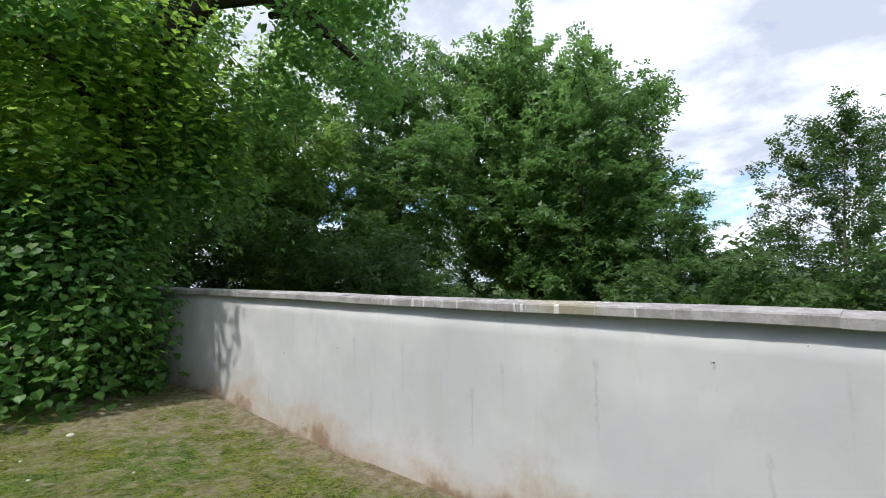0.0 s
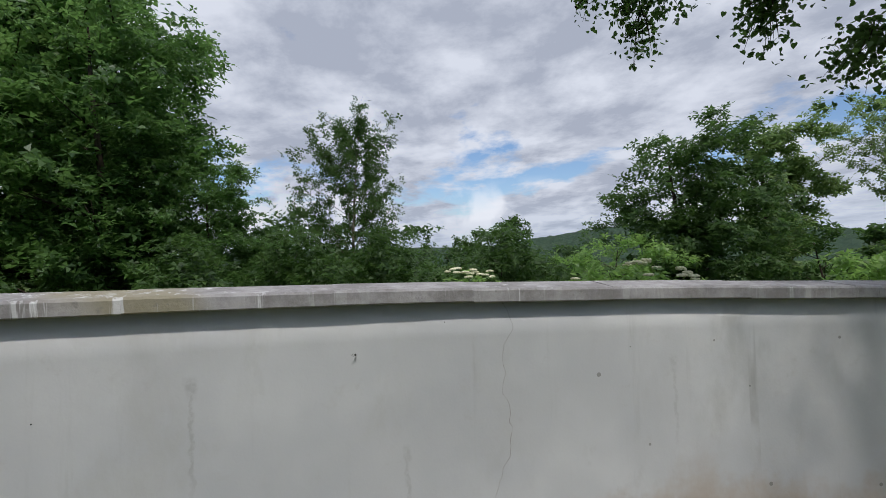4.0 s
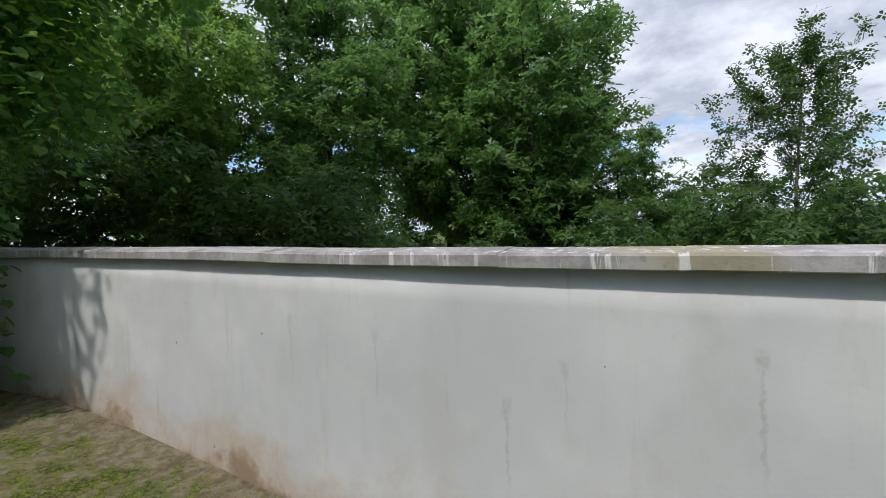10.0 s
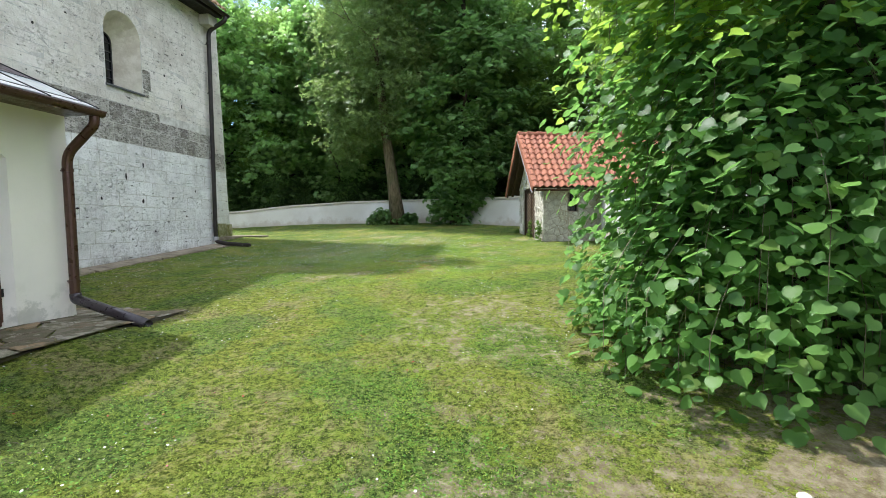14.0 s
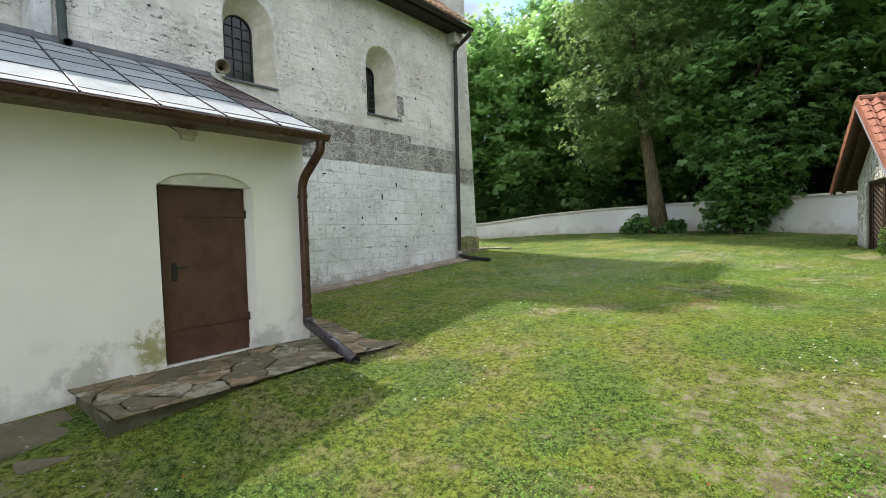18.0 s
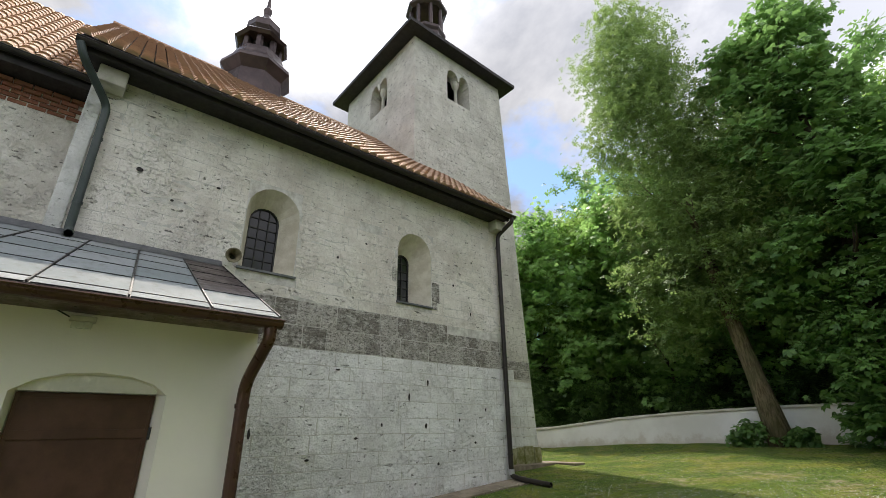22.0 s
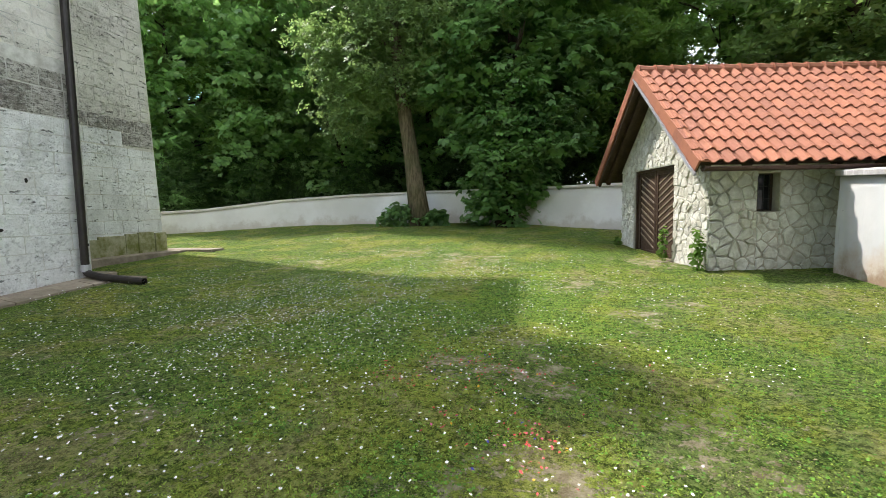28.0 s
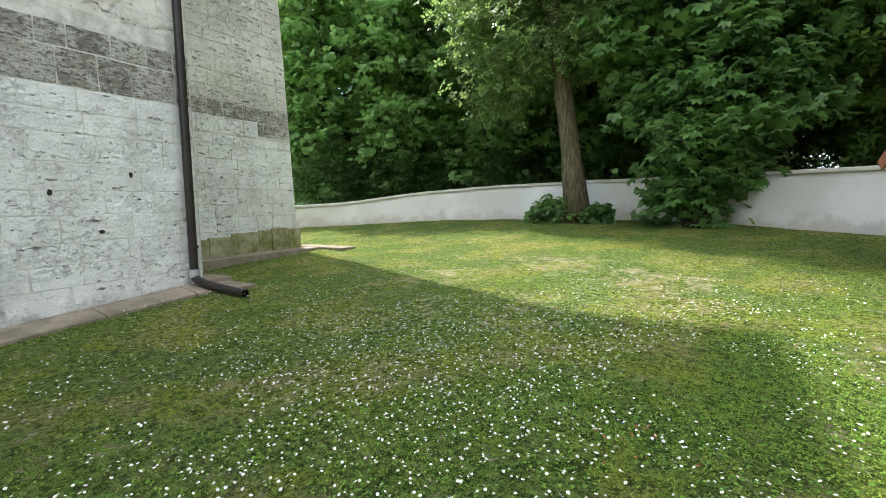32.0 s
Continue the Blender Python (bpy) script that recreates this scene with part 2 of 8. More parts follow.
def m_plaster():
    a = Mat("white_plaster", 0.9, spec=0.25)
    big, mid, fine = a.noise(0.45, 4), a.noise(2.2, 6, 0.65, (1, 1, 0.5)), a.noise(60, 3)
    c = a.mix(a.ramp(big, 0.38, 0.64), (0.64, 0.635, 0.625), (0.50, 0.505, 0.51))
    c = a.mix(a.ramp(mid, 0.50, 0.70, 0, 0.6), c, (0.47, 0.465, 0.44))
    streak = a.noise(1.6, 5, 0.7, (2.6, 2.6, 0.22))
    c = a.mix(a.ramp(streak, 0.58, 0.74, 0, 0.55), c, (0.42, 0.415, 0.395))
    c = a.mix(a.ramp(a.noise(1.3, 8, 0.72), 0.44, 0.62, 0, 0.5), c, (0.55, 0.545, 0.54))
    c = a.mix(a.ramp(a.noise(4.5, 7, 0.75), 0.58, 0.70, 0, 0.35), c, (0.48, 0.465, 0.445))
    run = a.math("MULTIPLY", a.ramp(a.noise(6.5, 3, 0.6, (1, 1, 0.05)), 0.63, 0.72), a.ramp(a.noise(1.1, 5, 0.6, (1, 1, 0.8)), 0.48, 0.60))
    c = a.mix(a.math("MULTIPLY", run, 0.5), c, (0.33, 0.32, 0.295))
    # grey runs below old fixing holes
    place = a.node("ShaderNodeSeparateXYZ")
    a.link(a.geo.outputs["Position"], place.inputs[0])
    sway = a.ramp(a.noise(9, 3), 0.3, 0.7, -0.012, 0.012)
    for y0, z0, z1, wide, power in ((-4.125, 0.0, -0.64, 0.016, 0.75), (-3.25, -0.13, -0.52, 0.013, 0.6), (-2.91, -0.38, -0.95, 0.016, 0.75), (-2.0, -0.03, -0.55, 0.012, 0.6), (-5.23, -0.52, -1.2, 0.015, 0.6), (-1.2, 0.05, -0.5, 0.014, 0.45), (-6.9, -0.1, -0.7, 0.016, 0.45)):
        off = a.math("ABSOLUTE", a.math("ADD", a.math("SUBTRACT", place.outputs[1], y0), sway), 0)
        line = a.math("MULTIPLY", a.ramp(off, wide, wide * 0.2), a.math("MULTIPLY", a.ramp(place.outputs[2], z0 + 0.03, z0 - 0.02), a.ramp(place.outputs[2], z1 - 0.05, z1 + 0.25)))
        head = a.math("MULTIPLY", a.ramp(off, wide * 2.4, wide * 0.6), a.math("MULTIPLY", a.ramp(place.outputs[2], z0 + 0.06, z0 + 0.01), a.ramp(place.outputs[2], z0 - 0.10, z0 - 0.02)))
        mark = a.math("MULTIPLY", a.math("MAXIMUM", line, head), a.ramp(a.noise(26, 6, 0.75), 0.36, 0.58, 0.25, 1))
        c = a.mix(a.math("MULTIPLY", mark, power * 0.6), c, (0.32, 0.31, 0.29))
    # splashed soil along the foot of the wall
    edge = a.math("ADD", a.attr("height"), a.ramp(a.noise(1.1, 5, 0.7), 0.3, 0.7, -0.28, 0.22))
    c = a.mix(a.ramp(edge, 0.55, -0.02, 0, 0.8), c, (0.43, 0.34, 0.25))
    c = a.mix(a.ramp(edge, 0.14, -0.16, 0, 0.9), c, (0.25, 0.17, 0.11))
    speck = a.math("LESS_THAN", a.voronoi(3.1), 0.045)
    c = a.mix(a.math("MULTIPLY", speck, 0.7), c, (0.2, 0.19, 0.17))
    a.color(c).bump(a.math("ADD", a.math("MULTIPLY", fine, 0.25), a.noise(5, 5)), 0.006, 0.4)
    return a.m


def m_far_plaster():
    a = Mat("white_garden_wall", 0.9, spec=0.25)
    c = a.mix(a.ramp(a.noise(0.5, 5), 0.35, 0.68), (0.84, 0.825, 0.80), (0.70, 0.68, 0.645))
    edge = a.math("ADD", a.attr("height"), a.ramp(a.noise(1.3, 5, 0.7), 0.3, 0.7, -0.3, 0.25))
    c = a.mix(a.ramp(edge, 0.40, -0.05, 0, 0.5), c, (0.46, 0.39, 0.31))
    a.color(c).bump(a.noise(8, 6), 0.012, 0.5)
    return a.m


def m_concrete():
    a = Mat("coping_concrete", 0.85, spec=0.3)
    c = a.mix(a.ramp(a.noise(2.6, 7, 0.75), 0.35, 0.65), (0.235, 0.22, 0.215), (0.42, 0.40, 0.40))
    olive = a.ramp(a.noise(0.38, 3, 0.5), 0.52, 0.57, 0, 0.75)
    c = a.mix(olive, c, (0.29, 0.255, 0.155))
    drip = a.noise(7, 5, 0.75, (1.5, 1.5, 0.10))
    wet = a.ramp(a.noise(0.8, 4), 0.45, 0.6, 0.15, 1)
    c = a.mix(a.math("MULTIPLY", a.ramp(drip, 0.55, 0.61, 0, 0.9), wet), c, (0.72, 0.715, 0.72))
    c = a.mix(a.ramp(a.noise(22, 5, 0.7), 0.57, 0.70, 0, 0.6), c, (0.19, 0.18, 0.17))
    a.color(c).bump(a.noise(40, 5), 0.006, 0.6)
    return a.m


def m_limewash(name, base, dirt, pits=1.0, foot=False):
    """Old limewash over stone: mottled, streaked along the courses, chipped and pitted."""
    a = Mat(name, 0.92, spec=0.2)
    c = a.mix(a.ramp(a.noise(0.8, 8, 0.8), 0.40, 0.62), base, dirt)
    c = a.mix(a.ramp(a.rand(), 0.6, 1.0, 0, 0.16), c, (0.50, 0.48, 0.44))
    streak = a.noise(3.2, 7, 0.72, (1, 1, 3.4))
    c = a.mix(a.ramp(streak, 0.53, 0.70, 0, 0.32), c, (0.44, 0.42, 0.38))
    grime = a.math("MULTIPLY", a.ramp(a.noise(16, 6, 0.75, (1, 1, 1.6)), 0.56, 0.68), a.ramp(a.noise(1.3, 4), 0.44, 0.62))
    c = a.mix(a.math("MULTIPLY", grime, 0.5), c, (0.25, 0.235, 0.21))
    if foot:
        # rising damp and lost limewash in the lowest course
        sep = a.node("ShaderNodeSeparateXYZ")
        a.link(a.geo.outputs["Position"], sep.inputs[0])
        low = a.math("ADD", sep.outputs[2], a.ramp(a.noise(2.4, 6, 0.75), 0.3, 0.7, -0.35, 0.3))
        c = a.mix(a.ramp(low, -0.15, -0.55, 0, 0.7), c, (0.34, 0.325, 0.30))
    # flaked patches where the stone shows through
    flake = a.math("MULTIPLY", a.ramp(a.noise(9, 9, 0.82, (1, 1, 1.7)), 0.54, 0.585), a.ramp(a.noise(1.1, 5, 0.7), 0.47, 0.60))
    c = a.mix(a.math("MULTIPLY", flake, 0.36), c, (0.38, 0.365, 0.33))
    worn = a.math("MULTIPLY", a.ramp(a.noise(1.7, 4), 0.48, 0.60), a.noise(13, 7, 0.78))
    h = a.math("ADD", a.math("ADD", a.math("SUBTRACT", a.math("MULTIPLY", worn, 1.2), a.math("MULTIPLY", flake, 0.5)), a.math("MULTIPLY", streak, 0.7)), a.math("MULTIPLY", a.noise(28, 6, 0.75), 0.55))
    for scale, r0, r1, thin, lo, hi in ((2.6, 0.026, 0.050, 0.55, 0.58, 0.66), (6.5, 0.07, 0.14, 0.30, 0.49, 0.58), (12.0, 0.09, 0.17, 0.36, 0.53, 0.61)):
        warp = a.node("ShaderNodeMapping")
        a.link(a.geo.outputs["Position"], warp.inputs[0])
        warp.inputs["Scale"].default_value = (thin, thin, 1.15)
        n, v, add = a.node("ShaderNodeTexNoise"), a.node("ShaderNodeTexVoronoi"), a.node("ShaderNodeVectorMath")
        n.inputs["Scale"].default_value, n.inputs["Detail"].default_value = scale * 5, 4
        a.link(warp.outputs[0], n.inputs["Vector"])
        add.operation = "MULTIPLY_ADD"
        a.link(n.outputs["Color"], add.inputs[0])
        add.inputs[1].default_value = (0.9 / scale, 0.9 / scale, 0.5 / scale)
        a.link(warp.outputs[0], add.inputs[2])
        a.link(add.outputs[0], v.inputs["Vector"])
        v.inputs["Scale"].default_value = scale
        pit = a.ramp(v.outputs["Distance"], r1 * 1.25 * pits, r0 * pits)
        pit = a.math("MULTIPLY", pit, a.ramp(a.noise(0.9 * scale, 3), lo, hi))
        c = a.mix(a.math("MULTIPLY", pit, 0.8), c, (0.085, 0.08, 0.072))
        h = a.math("SUBTRACT", h, a.math("MULTIPLY", pit, 1.2))
    a.color(c).bump(h, 0.030, 0.9)
    return a.m


def m_grey_block():
    a = Mat("grey_ashlar", 0.93, spec=0.2)
    c = a.mix(a.rand(), (0.23, 0.21, 0.185), (0.50, 0.475, 0.435))
    c = a.mix(a.ramp(a.noise(3.6, 8, 0.8, (1, 1, 1.8)), 0.45, 0.60, 0, 0.85), c, (0.66, 0.64, 0.61))
    c = a.mix(a.ramp(a.noise(11, 7, 0.78, (1, 1, 2.2)), 0.50, 0.58, 0, 0.8), c, (0.10, 0.093, 0.082))
    a.color(c).bump(a.math("ADD", a.noise(12, 7, 0.75), a.noise(50, 3)), 0.035, 1.0)
    return a.m


def m_simple(name, c1, c2, scale, rough=0.85, bump_scale=30, bump=0.006, spec=0.3, metal=0.0, vary=0.0, island=False, stretch=(1, 1, 1)):
    a = Mat(name, rough, metal, spec)
    c = a.mix(a.ramp(a.noise(scale, 6, 0.68, stretch), 0.33, 0.68), c1, c2)
    if vary:
        c = a.mix(a.math("MULTIPLY", a.rand(island), vary), c, tuple(0.45 * v for v in c1))
    a.color(c).rough(a.ramp(a.noise(scale * 3, 4), 0.3, 0.7, max(rough - 0.12, 0.05), min(rough + 0.1, 1)))
    a.bump(a.noise(bump_scale, 5, 0.65, stretch), bump, 0.6)
    return a.m


def m_annex():
    a = Mat("cream_render", 0.9, spec=0.2)
    c = a.mix(a.ramp(a.noise(0.6, 5), 0.35, 0.7), (0.86, 0.825, 0.765), (0.79, 0.76, 0.71))
    edge = a.math("ADD", a.attr("height"), a.ramp(a.noise(1.5, 5, 0.7), 0.3, 0.7, -0.35, 0.35))
    c = a.mix(a.ramp(edge, 0.22, -0.15, 0, 0.6), c, (0.50, 0.49, 0.44))
    mould = a.math("MULTIPLY", a.ramp(a.attr("height"), 0.62, 0.2), a.ramp(a.noise(1.9, 6, 0.7), 0.54, 0.66))
    c = a.mix(a.math("MULTIPLY", mould, 0.35), c, (0.36, 0.36, 0.27))
    # algae beside the door sill, and a grey damp smudge next to it
    for spot, size, tint, power in (((3.75, 2.34, -0.46), 0.30, (0.29, 0.27, 0.085), 0.85), ((3.75, 1.82, -0.58), 0.34, (0.40, 0.385, 0.34), 0.65), ((3.75, 2.06, -0.56), 0.20, (0.84, 0.83, 0.79), 0.8), ((3.75, 3.62, -0.62), 0.26, (0.46, 0.45, 0.40), 0.6)):
        far = a.node("ShaderNodeVectorMath")
        far.operation = "DISTANCE"
        a.link(a.geo.outputs["Position"], far.inputs[0])
        far.inputs[1].default_value = spot
        shape = a.math("ADD", far.outputs["Value"], a.ramp(a.noise(4.5, 7, 0.75), 0.3, 0.7, -0.16, 0.16))
        c = a.mix(a.ramp(shape, size, size * 0.35, 0, power), c, tint)
    a.color(c).bump(a.noise(30, 6), 0.006, 0.4)
    return a.m


def m_leaf(name, dark, light, gloss=0.45, trans=0.35, yellow=0.0, spec=0.2):
    a = Mat(name, gloss + 0.1, 0.0, spec)
    r = a.rand(True)
    c = a.mix(r, dark, light)
    c = a.mix(a.ramp(a.noise(0.45, 3), 0.35, 0.68), c, a.mix(0.5, c, light))
    if yellow:
        c = a.mix(a.math("MULTIPLY", a.math("GREATER_THAN", r, 0.9), yellow), c, (0.2, 0.17, 0.03))
    a.color(c)
    t = a.node("ShaderNodeBsdfTranslucent")
    a.link(a.mix(0.5, c, tuple(min(1, v * 2.1) for v in light)), t.inputs[0])
    ms = a.node("ShaderNodeMixShader")
    ms.inputs[0].default_value = min(0.6, trans + 0.17)
    a.link(a.b.outputs[0], ms.inputs[1])
    a.link(t.outputs[0], ms.inputs[2])
    a.link(ms.outputs[0], a.nt.nodes["Material Output"].inputs[0])
    return a.m


def m_ground():
    a = Mat("mown_lawn", 0.95, spec=0.1)
    patch, fine, mid = a.noise(0.5, 5, 0.65), a.noise(95, 6, 0.85), a.noise(3.2, 6, 0.7)
    tuft = a.noise(20, 7, 0.8)
    blade = a.ramp(a.math("ADD", a.math("MULTIPLY", tuft, 0.55), a.math("MULTIPLY", fine, 0.45)), 0.44, 0.56)
    c = a.mix(blade, (0.055, 0.085, 0.016), (0.33, 0.43, 0.070))
    c = a.mix(a.ramp(a.math("ADD", patch, a.math("MULTIPLY", a.attr("gold"), 0.13)), 0.44, 0.64, 0, 0.6), c, a.mix(blade, (0.10, 0.12, 0.018), (0.47, 0.48, 0.095)))
    dry = a.math("MULTIPLY", a.ramp(a.math("ADD", a.math("MULTIPLY", mid, 0.65), a.math("MULTIPLY", tuft, 0.35)), 0.485, 0.555), a.ramp(a.noise(0.33, 4), 0.36, 0.56, 0.45, 1))
    c = a.mix(a.math("MULTIPLY", dry, 0.75), c, a.mix(blade, (0.19, 0.15, 0.07), (0.50, 0.43, 0.23)))
    mott = a.noise(7.5, 8, 0.82)
    c = a.mix(a.ramp(mott, 0.50, 0.60, 0, 0.6), c, a.mix(blade, (0.035, 0.062, 0.014), (0.16, 0.22, 0.05)))
    c = a.mix(a.ramp(mott, 0.46, 0.38, 0, 0.55), c, a.mix(blade, (0.15, 0.16, 0.035), (0.50, 0.49, 0.12)))
    leafy = a.ramp(a.math("ADD", a.attr("clover"), a.ramp(mid, 0.3, 0.7, -0.25, 0.25)), -0.05, 0.3, 0, 0.62)
    c = a.mix(leafy, c, a.mix(blade, (0.020, 0.058, 0.013), (0.17, 0.31, 0.065)))
    soil = a.math("ADD", a.attr("soil"), a.ramp(a.noise(3.4, 7, 0.78), 0.3, 0.7, -0.6, 0.6))
    earth = a.mix(a.ramp(a.noise(9, 6, 0.75), 0.35, 0.65), (0.30, 0.235, 0.150), (0.60, 0.51, 0.37))
    tufted = a.math("ADD", soil, a.ramp(tuft, 0.35, 0.65, 0.3, -0.3))
    c = a.mix(a.ramp(tufted, 0.42, 0.72, 0, 0.9), c, earth)
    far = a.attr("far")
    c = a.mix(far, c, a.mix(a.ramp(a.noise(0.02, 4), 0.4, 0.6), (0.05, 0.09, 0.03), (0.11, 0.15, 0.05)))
    a.color(c).bump(a.math("ADD", a.math("MULTIPLY", tuft, 1.2), fine), 0.06, 1.0)
    return a.m


def m_tile(name, hot, cool, rough=0.75):
    a = Mat(name, rough, spec=0.3)
    c = a.mix(a.rand(), hot, cool)
    c = a.mix(a.math("MULTIPLY", a.geo.outputs["Random Per Island"], 0.5), c, cool)
    c = a.mix(a.ramp(a.noise(7, 6, 0.7), 0.5, 0.75, 0, 0.6), c, tuple(0.5 * v for v in cool))
    a.color(c).bump(a.noise(50, 4), 0.004, 0.5)
    return a.m


def m_flag():
    """Old paving flags: each its own brown or grey, with moss and pale lichen."""
    a = Mat("flagstone", 0.8, spec=0.3)
    r = a.rand()
    c = a.mix(a.ramp(r, 0.0, 0.6), (0.27, 0.19, 0.115), (0.135, 0.108, 0.075))
    c = a.mix(a.ramp(r, 0.70, 0.86, 0, 0.8), c, (0.34, 0.31, 0.25))
    c = a.mix(a.ramp(a.noise(4.5, 7, 0.75), 0.42, 0.58, 0, 0.85), c, (0.092, 0.086, 0.044))
    c = a.mix(a.ramp(a.noise(3.1, 7, 0.75), 0.56, 0.66, 0, 0.75), c, (0.46, 0.435, 0.37))
    a.color(c).bump(a.math("ADD", a.noise(9, 7, 0.75), a.math("MULTIPLY", a.noise(45, 4), 0.3)), 0.025, 0.8)
    return a.m


def m_bark(name, deep, ridge, relief=0.07):
    """Furrowed bark with a green bloom of algae."""
    a = Mat(name, 0.95, spec=0.12)
    fur = a.noise(15, 7, 0.7, (1, 1, 0.14), 0.5)
    c = a.mix(a.ramp(fur, 0.40, 0.60), deep, ridge)
    c = a.mix(a.ramp(a.noise(1.6, 4), 0.42, 0.62, 0, 0.5), c, (0.085, 0.095, 0.045))
    a.color(c).bump(a.math("ADD", fur, a.math("MULTIPLY", a.noise(60, 4), 0.25)), relief, 1.0)
    return a.m


def m_zinc():
    a = Mat("sheet_metal_roofing", 0.7, 0.1, 0.3)
    c = a.mix(a.rand(), (0.165, 0.195, 0.205), (0.27, 0.29, 0.30))
    c = a.mix(a.ramp(a.noise(5, 7, 0.72, (1, 2, 1)), 0.48, 0.72, 0, 0.6), c, (0.115, 0.115, 0.115))
    c = a.mix(a.ramp(a.noise(14, 6, 0.75), 0.58, 0.70, 0, 0.3), c, (0.34, 0.35, 0.35))
    a.color(c).rough(a.ramp(a.noise(3, 5, 0.7), 0.3, 0.7, 0.72, 0.88)).bump(a.noise(3.5, 3), 0.010, 0.5)
    return a.m


def m_pane():
    a = Mat("dark_window_glass", 0.08, 0.0, 0.4)
    a.color((0.012, 0.013, 0.016)).bump(a.noise(3, 2), 0.01, 0.12)
    return a.m


PLASTER, FARWALL, CONCRETE = m_plaster(), m_far_plaster(), m_concrete()
LIME = m_limewash("limewashed_ashlar", (0.86, 0.865, 0.865), (0.68, 0.68, 0.675), 1.2, True)
LIME_UP = m_limewash("limewashed_rubble", (0.83, 0.80, 0.75), (0.65, 0.61, 0.555), 1.3)
TOWERSTONE = m_limewash("tower_stone", (0.72, 0.695, 0.64), (0.56, 0.535, 0.485), 1.5)
JOINT = m_simple("lime_joint", (0.70, 0.69, 0.66), (0.44, 0.425, 0.39), 5.0, 0.95, 40, 0.01)
GREY = m_grey_block()
CREAM = m_annex()
BROWN_STEEL = m_simple("brown_painted_steel", (0.068, 0.031, 0.021), (0.105, 0.050, 0.035), 3.5, 0.5, 14, 0.006, 0.4)
COPPER = m_simple("brown_gutter_metal", (0.058, 0.028, 0.021), (0.092, 0.045, 0.032), 3, 0.36, 20, 0.003, 0.5, 0.35)
DARK_METAL = m_simple("dark_brown_pipe_metal", (0.018, 0.014, 0.013), (0.034, 0.027, 0.025), 4, 0.42, 20, 0.003, 0.5, 0.2)
GREEN_METAL = m_simple("green_grey_pipe_metal", (0.030, 0.045, 0.045), (0.05, 0.065, 0.062), 4, 0.45, 20, 0.003, 0.5, 0.2)
ROOF_DARK = m_simple("dark_eaves_board", (0.016, 0.014, 0.014), (0.03, 0.026, 0.024), 4, 0.6, 20, 0.004)
TURRET = m_simple("brown_sheet_copper", (0.045, 0.030, 0.032), (0.085, 0.058, 0.058), 2, 0.45, 12, 0.006, 0.5, 0.4)
ZINC = m_zinc()
SEAM = m_simple("dark_roof_seam", (0.025, 0.026, 0.028), (0.05, 0.05, 0.052), 6, 0.45, 20, 0.003, 0.5, 0.6)
TILE_NEW = m_tile("orange_clay_tile", (0.40, 0.155, 0.088), (0.27, 0.108, 0.070))
TILE_OLD = m_tile("weathered_clay_tile", (0.62, 0.40, 0.26), (0.38, 0.24, 0.165))
REVEAL = m_simple("worn_sandstone_reveal", (0.68, 0.64, 0.56), (0.50, 0.455, 0.37), 2.6, 0.93, 22, 0.012, 0.2)
RUBBLE = m_simple("cream_rubble_stone", (0.70, 0.68, 0.62), (0.46, 0.43, 0.36), 6.0, 0.92, 16, 0.03, 0.2, vary=0.25)
TAN_MORTAR = m_simple("tan_mortar", (0.36, 0.325, 0.265), (0.47, 0.43, 0.36), 7, 0.95, 50, 0.01, 0.2)
PALE_METAL = m_simple("pale_verge_metal", (0.40, 0.40, 0.45), (0.50, 0.50, 0.55), 4, 0.4, 20, 0.002, 0.5, 0.4)
PLUM = m_simple("dark_plum_plastic", (0.022, 0.016, 0.022), (0.04, 0.030, 0.038), 5, 0.35, 20, 0.002, 0.5)
MORTAR = m_simple("pale_mortar", (0.40, 0.375, 0.325), (0.52, 0.49, 0.43), 7, 0.95, 50, 0.01, 0.2)
WOOD = m_simple("dark_stained_wood", (0.045, 0.026, 0.018), (0.075, 0.045, 0.03), 6, 0.6, 40, 0.004, 0.3, stretch=(1, 1, 0.2))
WOOD_PALE = m_simple("weathered_batten_wood", (0.16, 0.12, 0.085), (0.24, 0.19, 0.14), 6, 0.7, 40, 0.004, 0.3)
FLAG = m_flag()
KERBSTONE = m_simple("worn_kerb_concrete", (0.31, 0.26, 0.20), (0.17, 0.14, 0.105), 2.6, 0.88, 22, 0.01, 0.25)
BRICK = m_simple("old_red_brick", (0.27, 0.11, 0.07), (0.36, 0.17, 0.11), 5, 0.9, 30, 0.01, 0.2, vary=0.4)
PANE = m_pane()
IRON = m_simple("black_iron", (0.012, 0.012, 0.012), (0.028, 0.026, 0.024), 8, 0.5, 30, 0.002, 0.4)
STONE_TRIM = m_simple("carved_stone_trim", (0.56, 0.54, 0.48), (0.42, 0.40, 0.35), 3, 0.9, 25, 0.01, 0.2)
BARK = m_bark("furrowed_bark", (0.085, 0.07, 0.048), (0.36, 0.31, 0.225))
BARK_BROWN = m_bark("brown_lime_bark", (0.105, 0.082, 0.052), (0.225, 0.180, 0.122), 0.025)
BARK_DARK = m_simple("dark_bark", (0.035, 0.027, 0.020), (0.075, 0.058, 0.043), 7, 0.95, 20, 0.03, 0.15, stretch=(1, 1, 0.25))
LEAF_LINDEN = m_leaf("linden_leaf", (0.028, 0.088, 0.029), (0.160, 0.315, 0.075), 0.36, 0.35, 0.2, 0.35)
# yellower copy of the linden leaf, with sunlight painted into its colour
LEAF_LINDEN_SUNLIT = m_leaf("linden_leaf_sunlit", (0.070, 0.155, 0.024), (0.290, 0.440, 0.068), 0.36, 0.42, 0.2, 0.35)
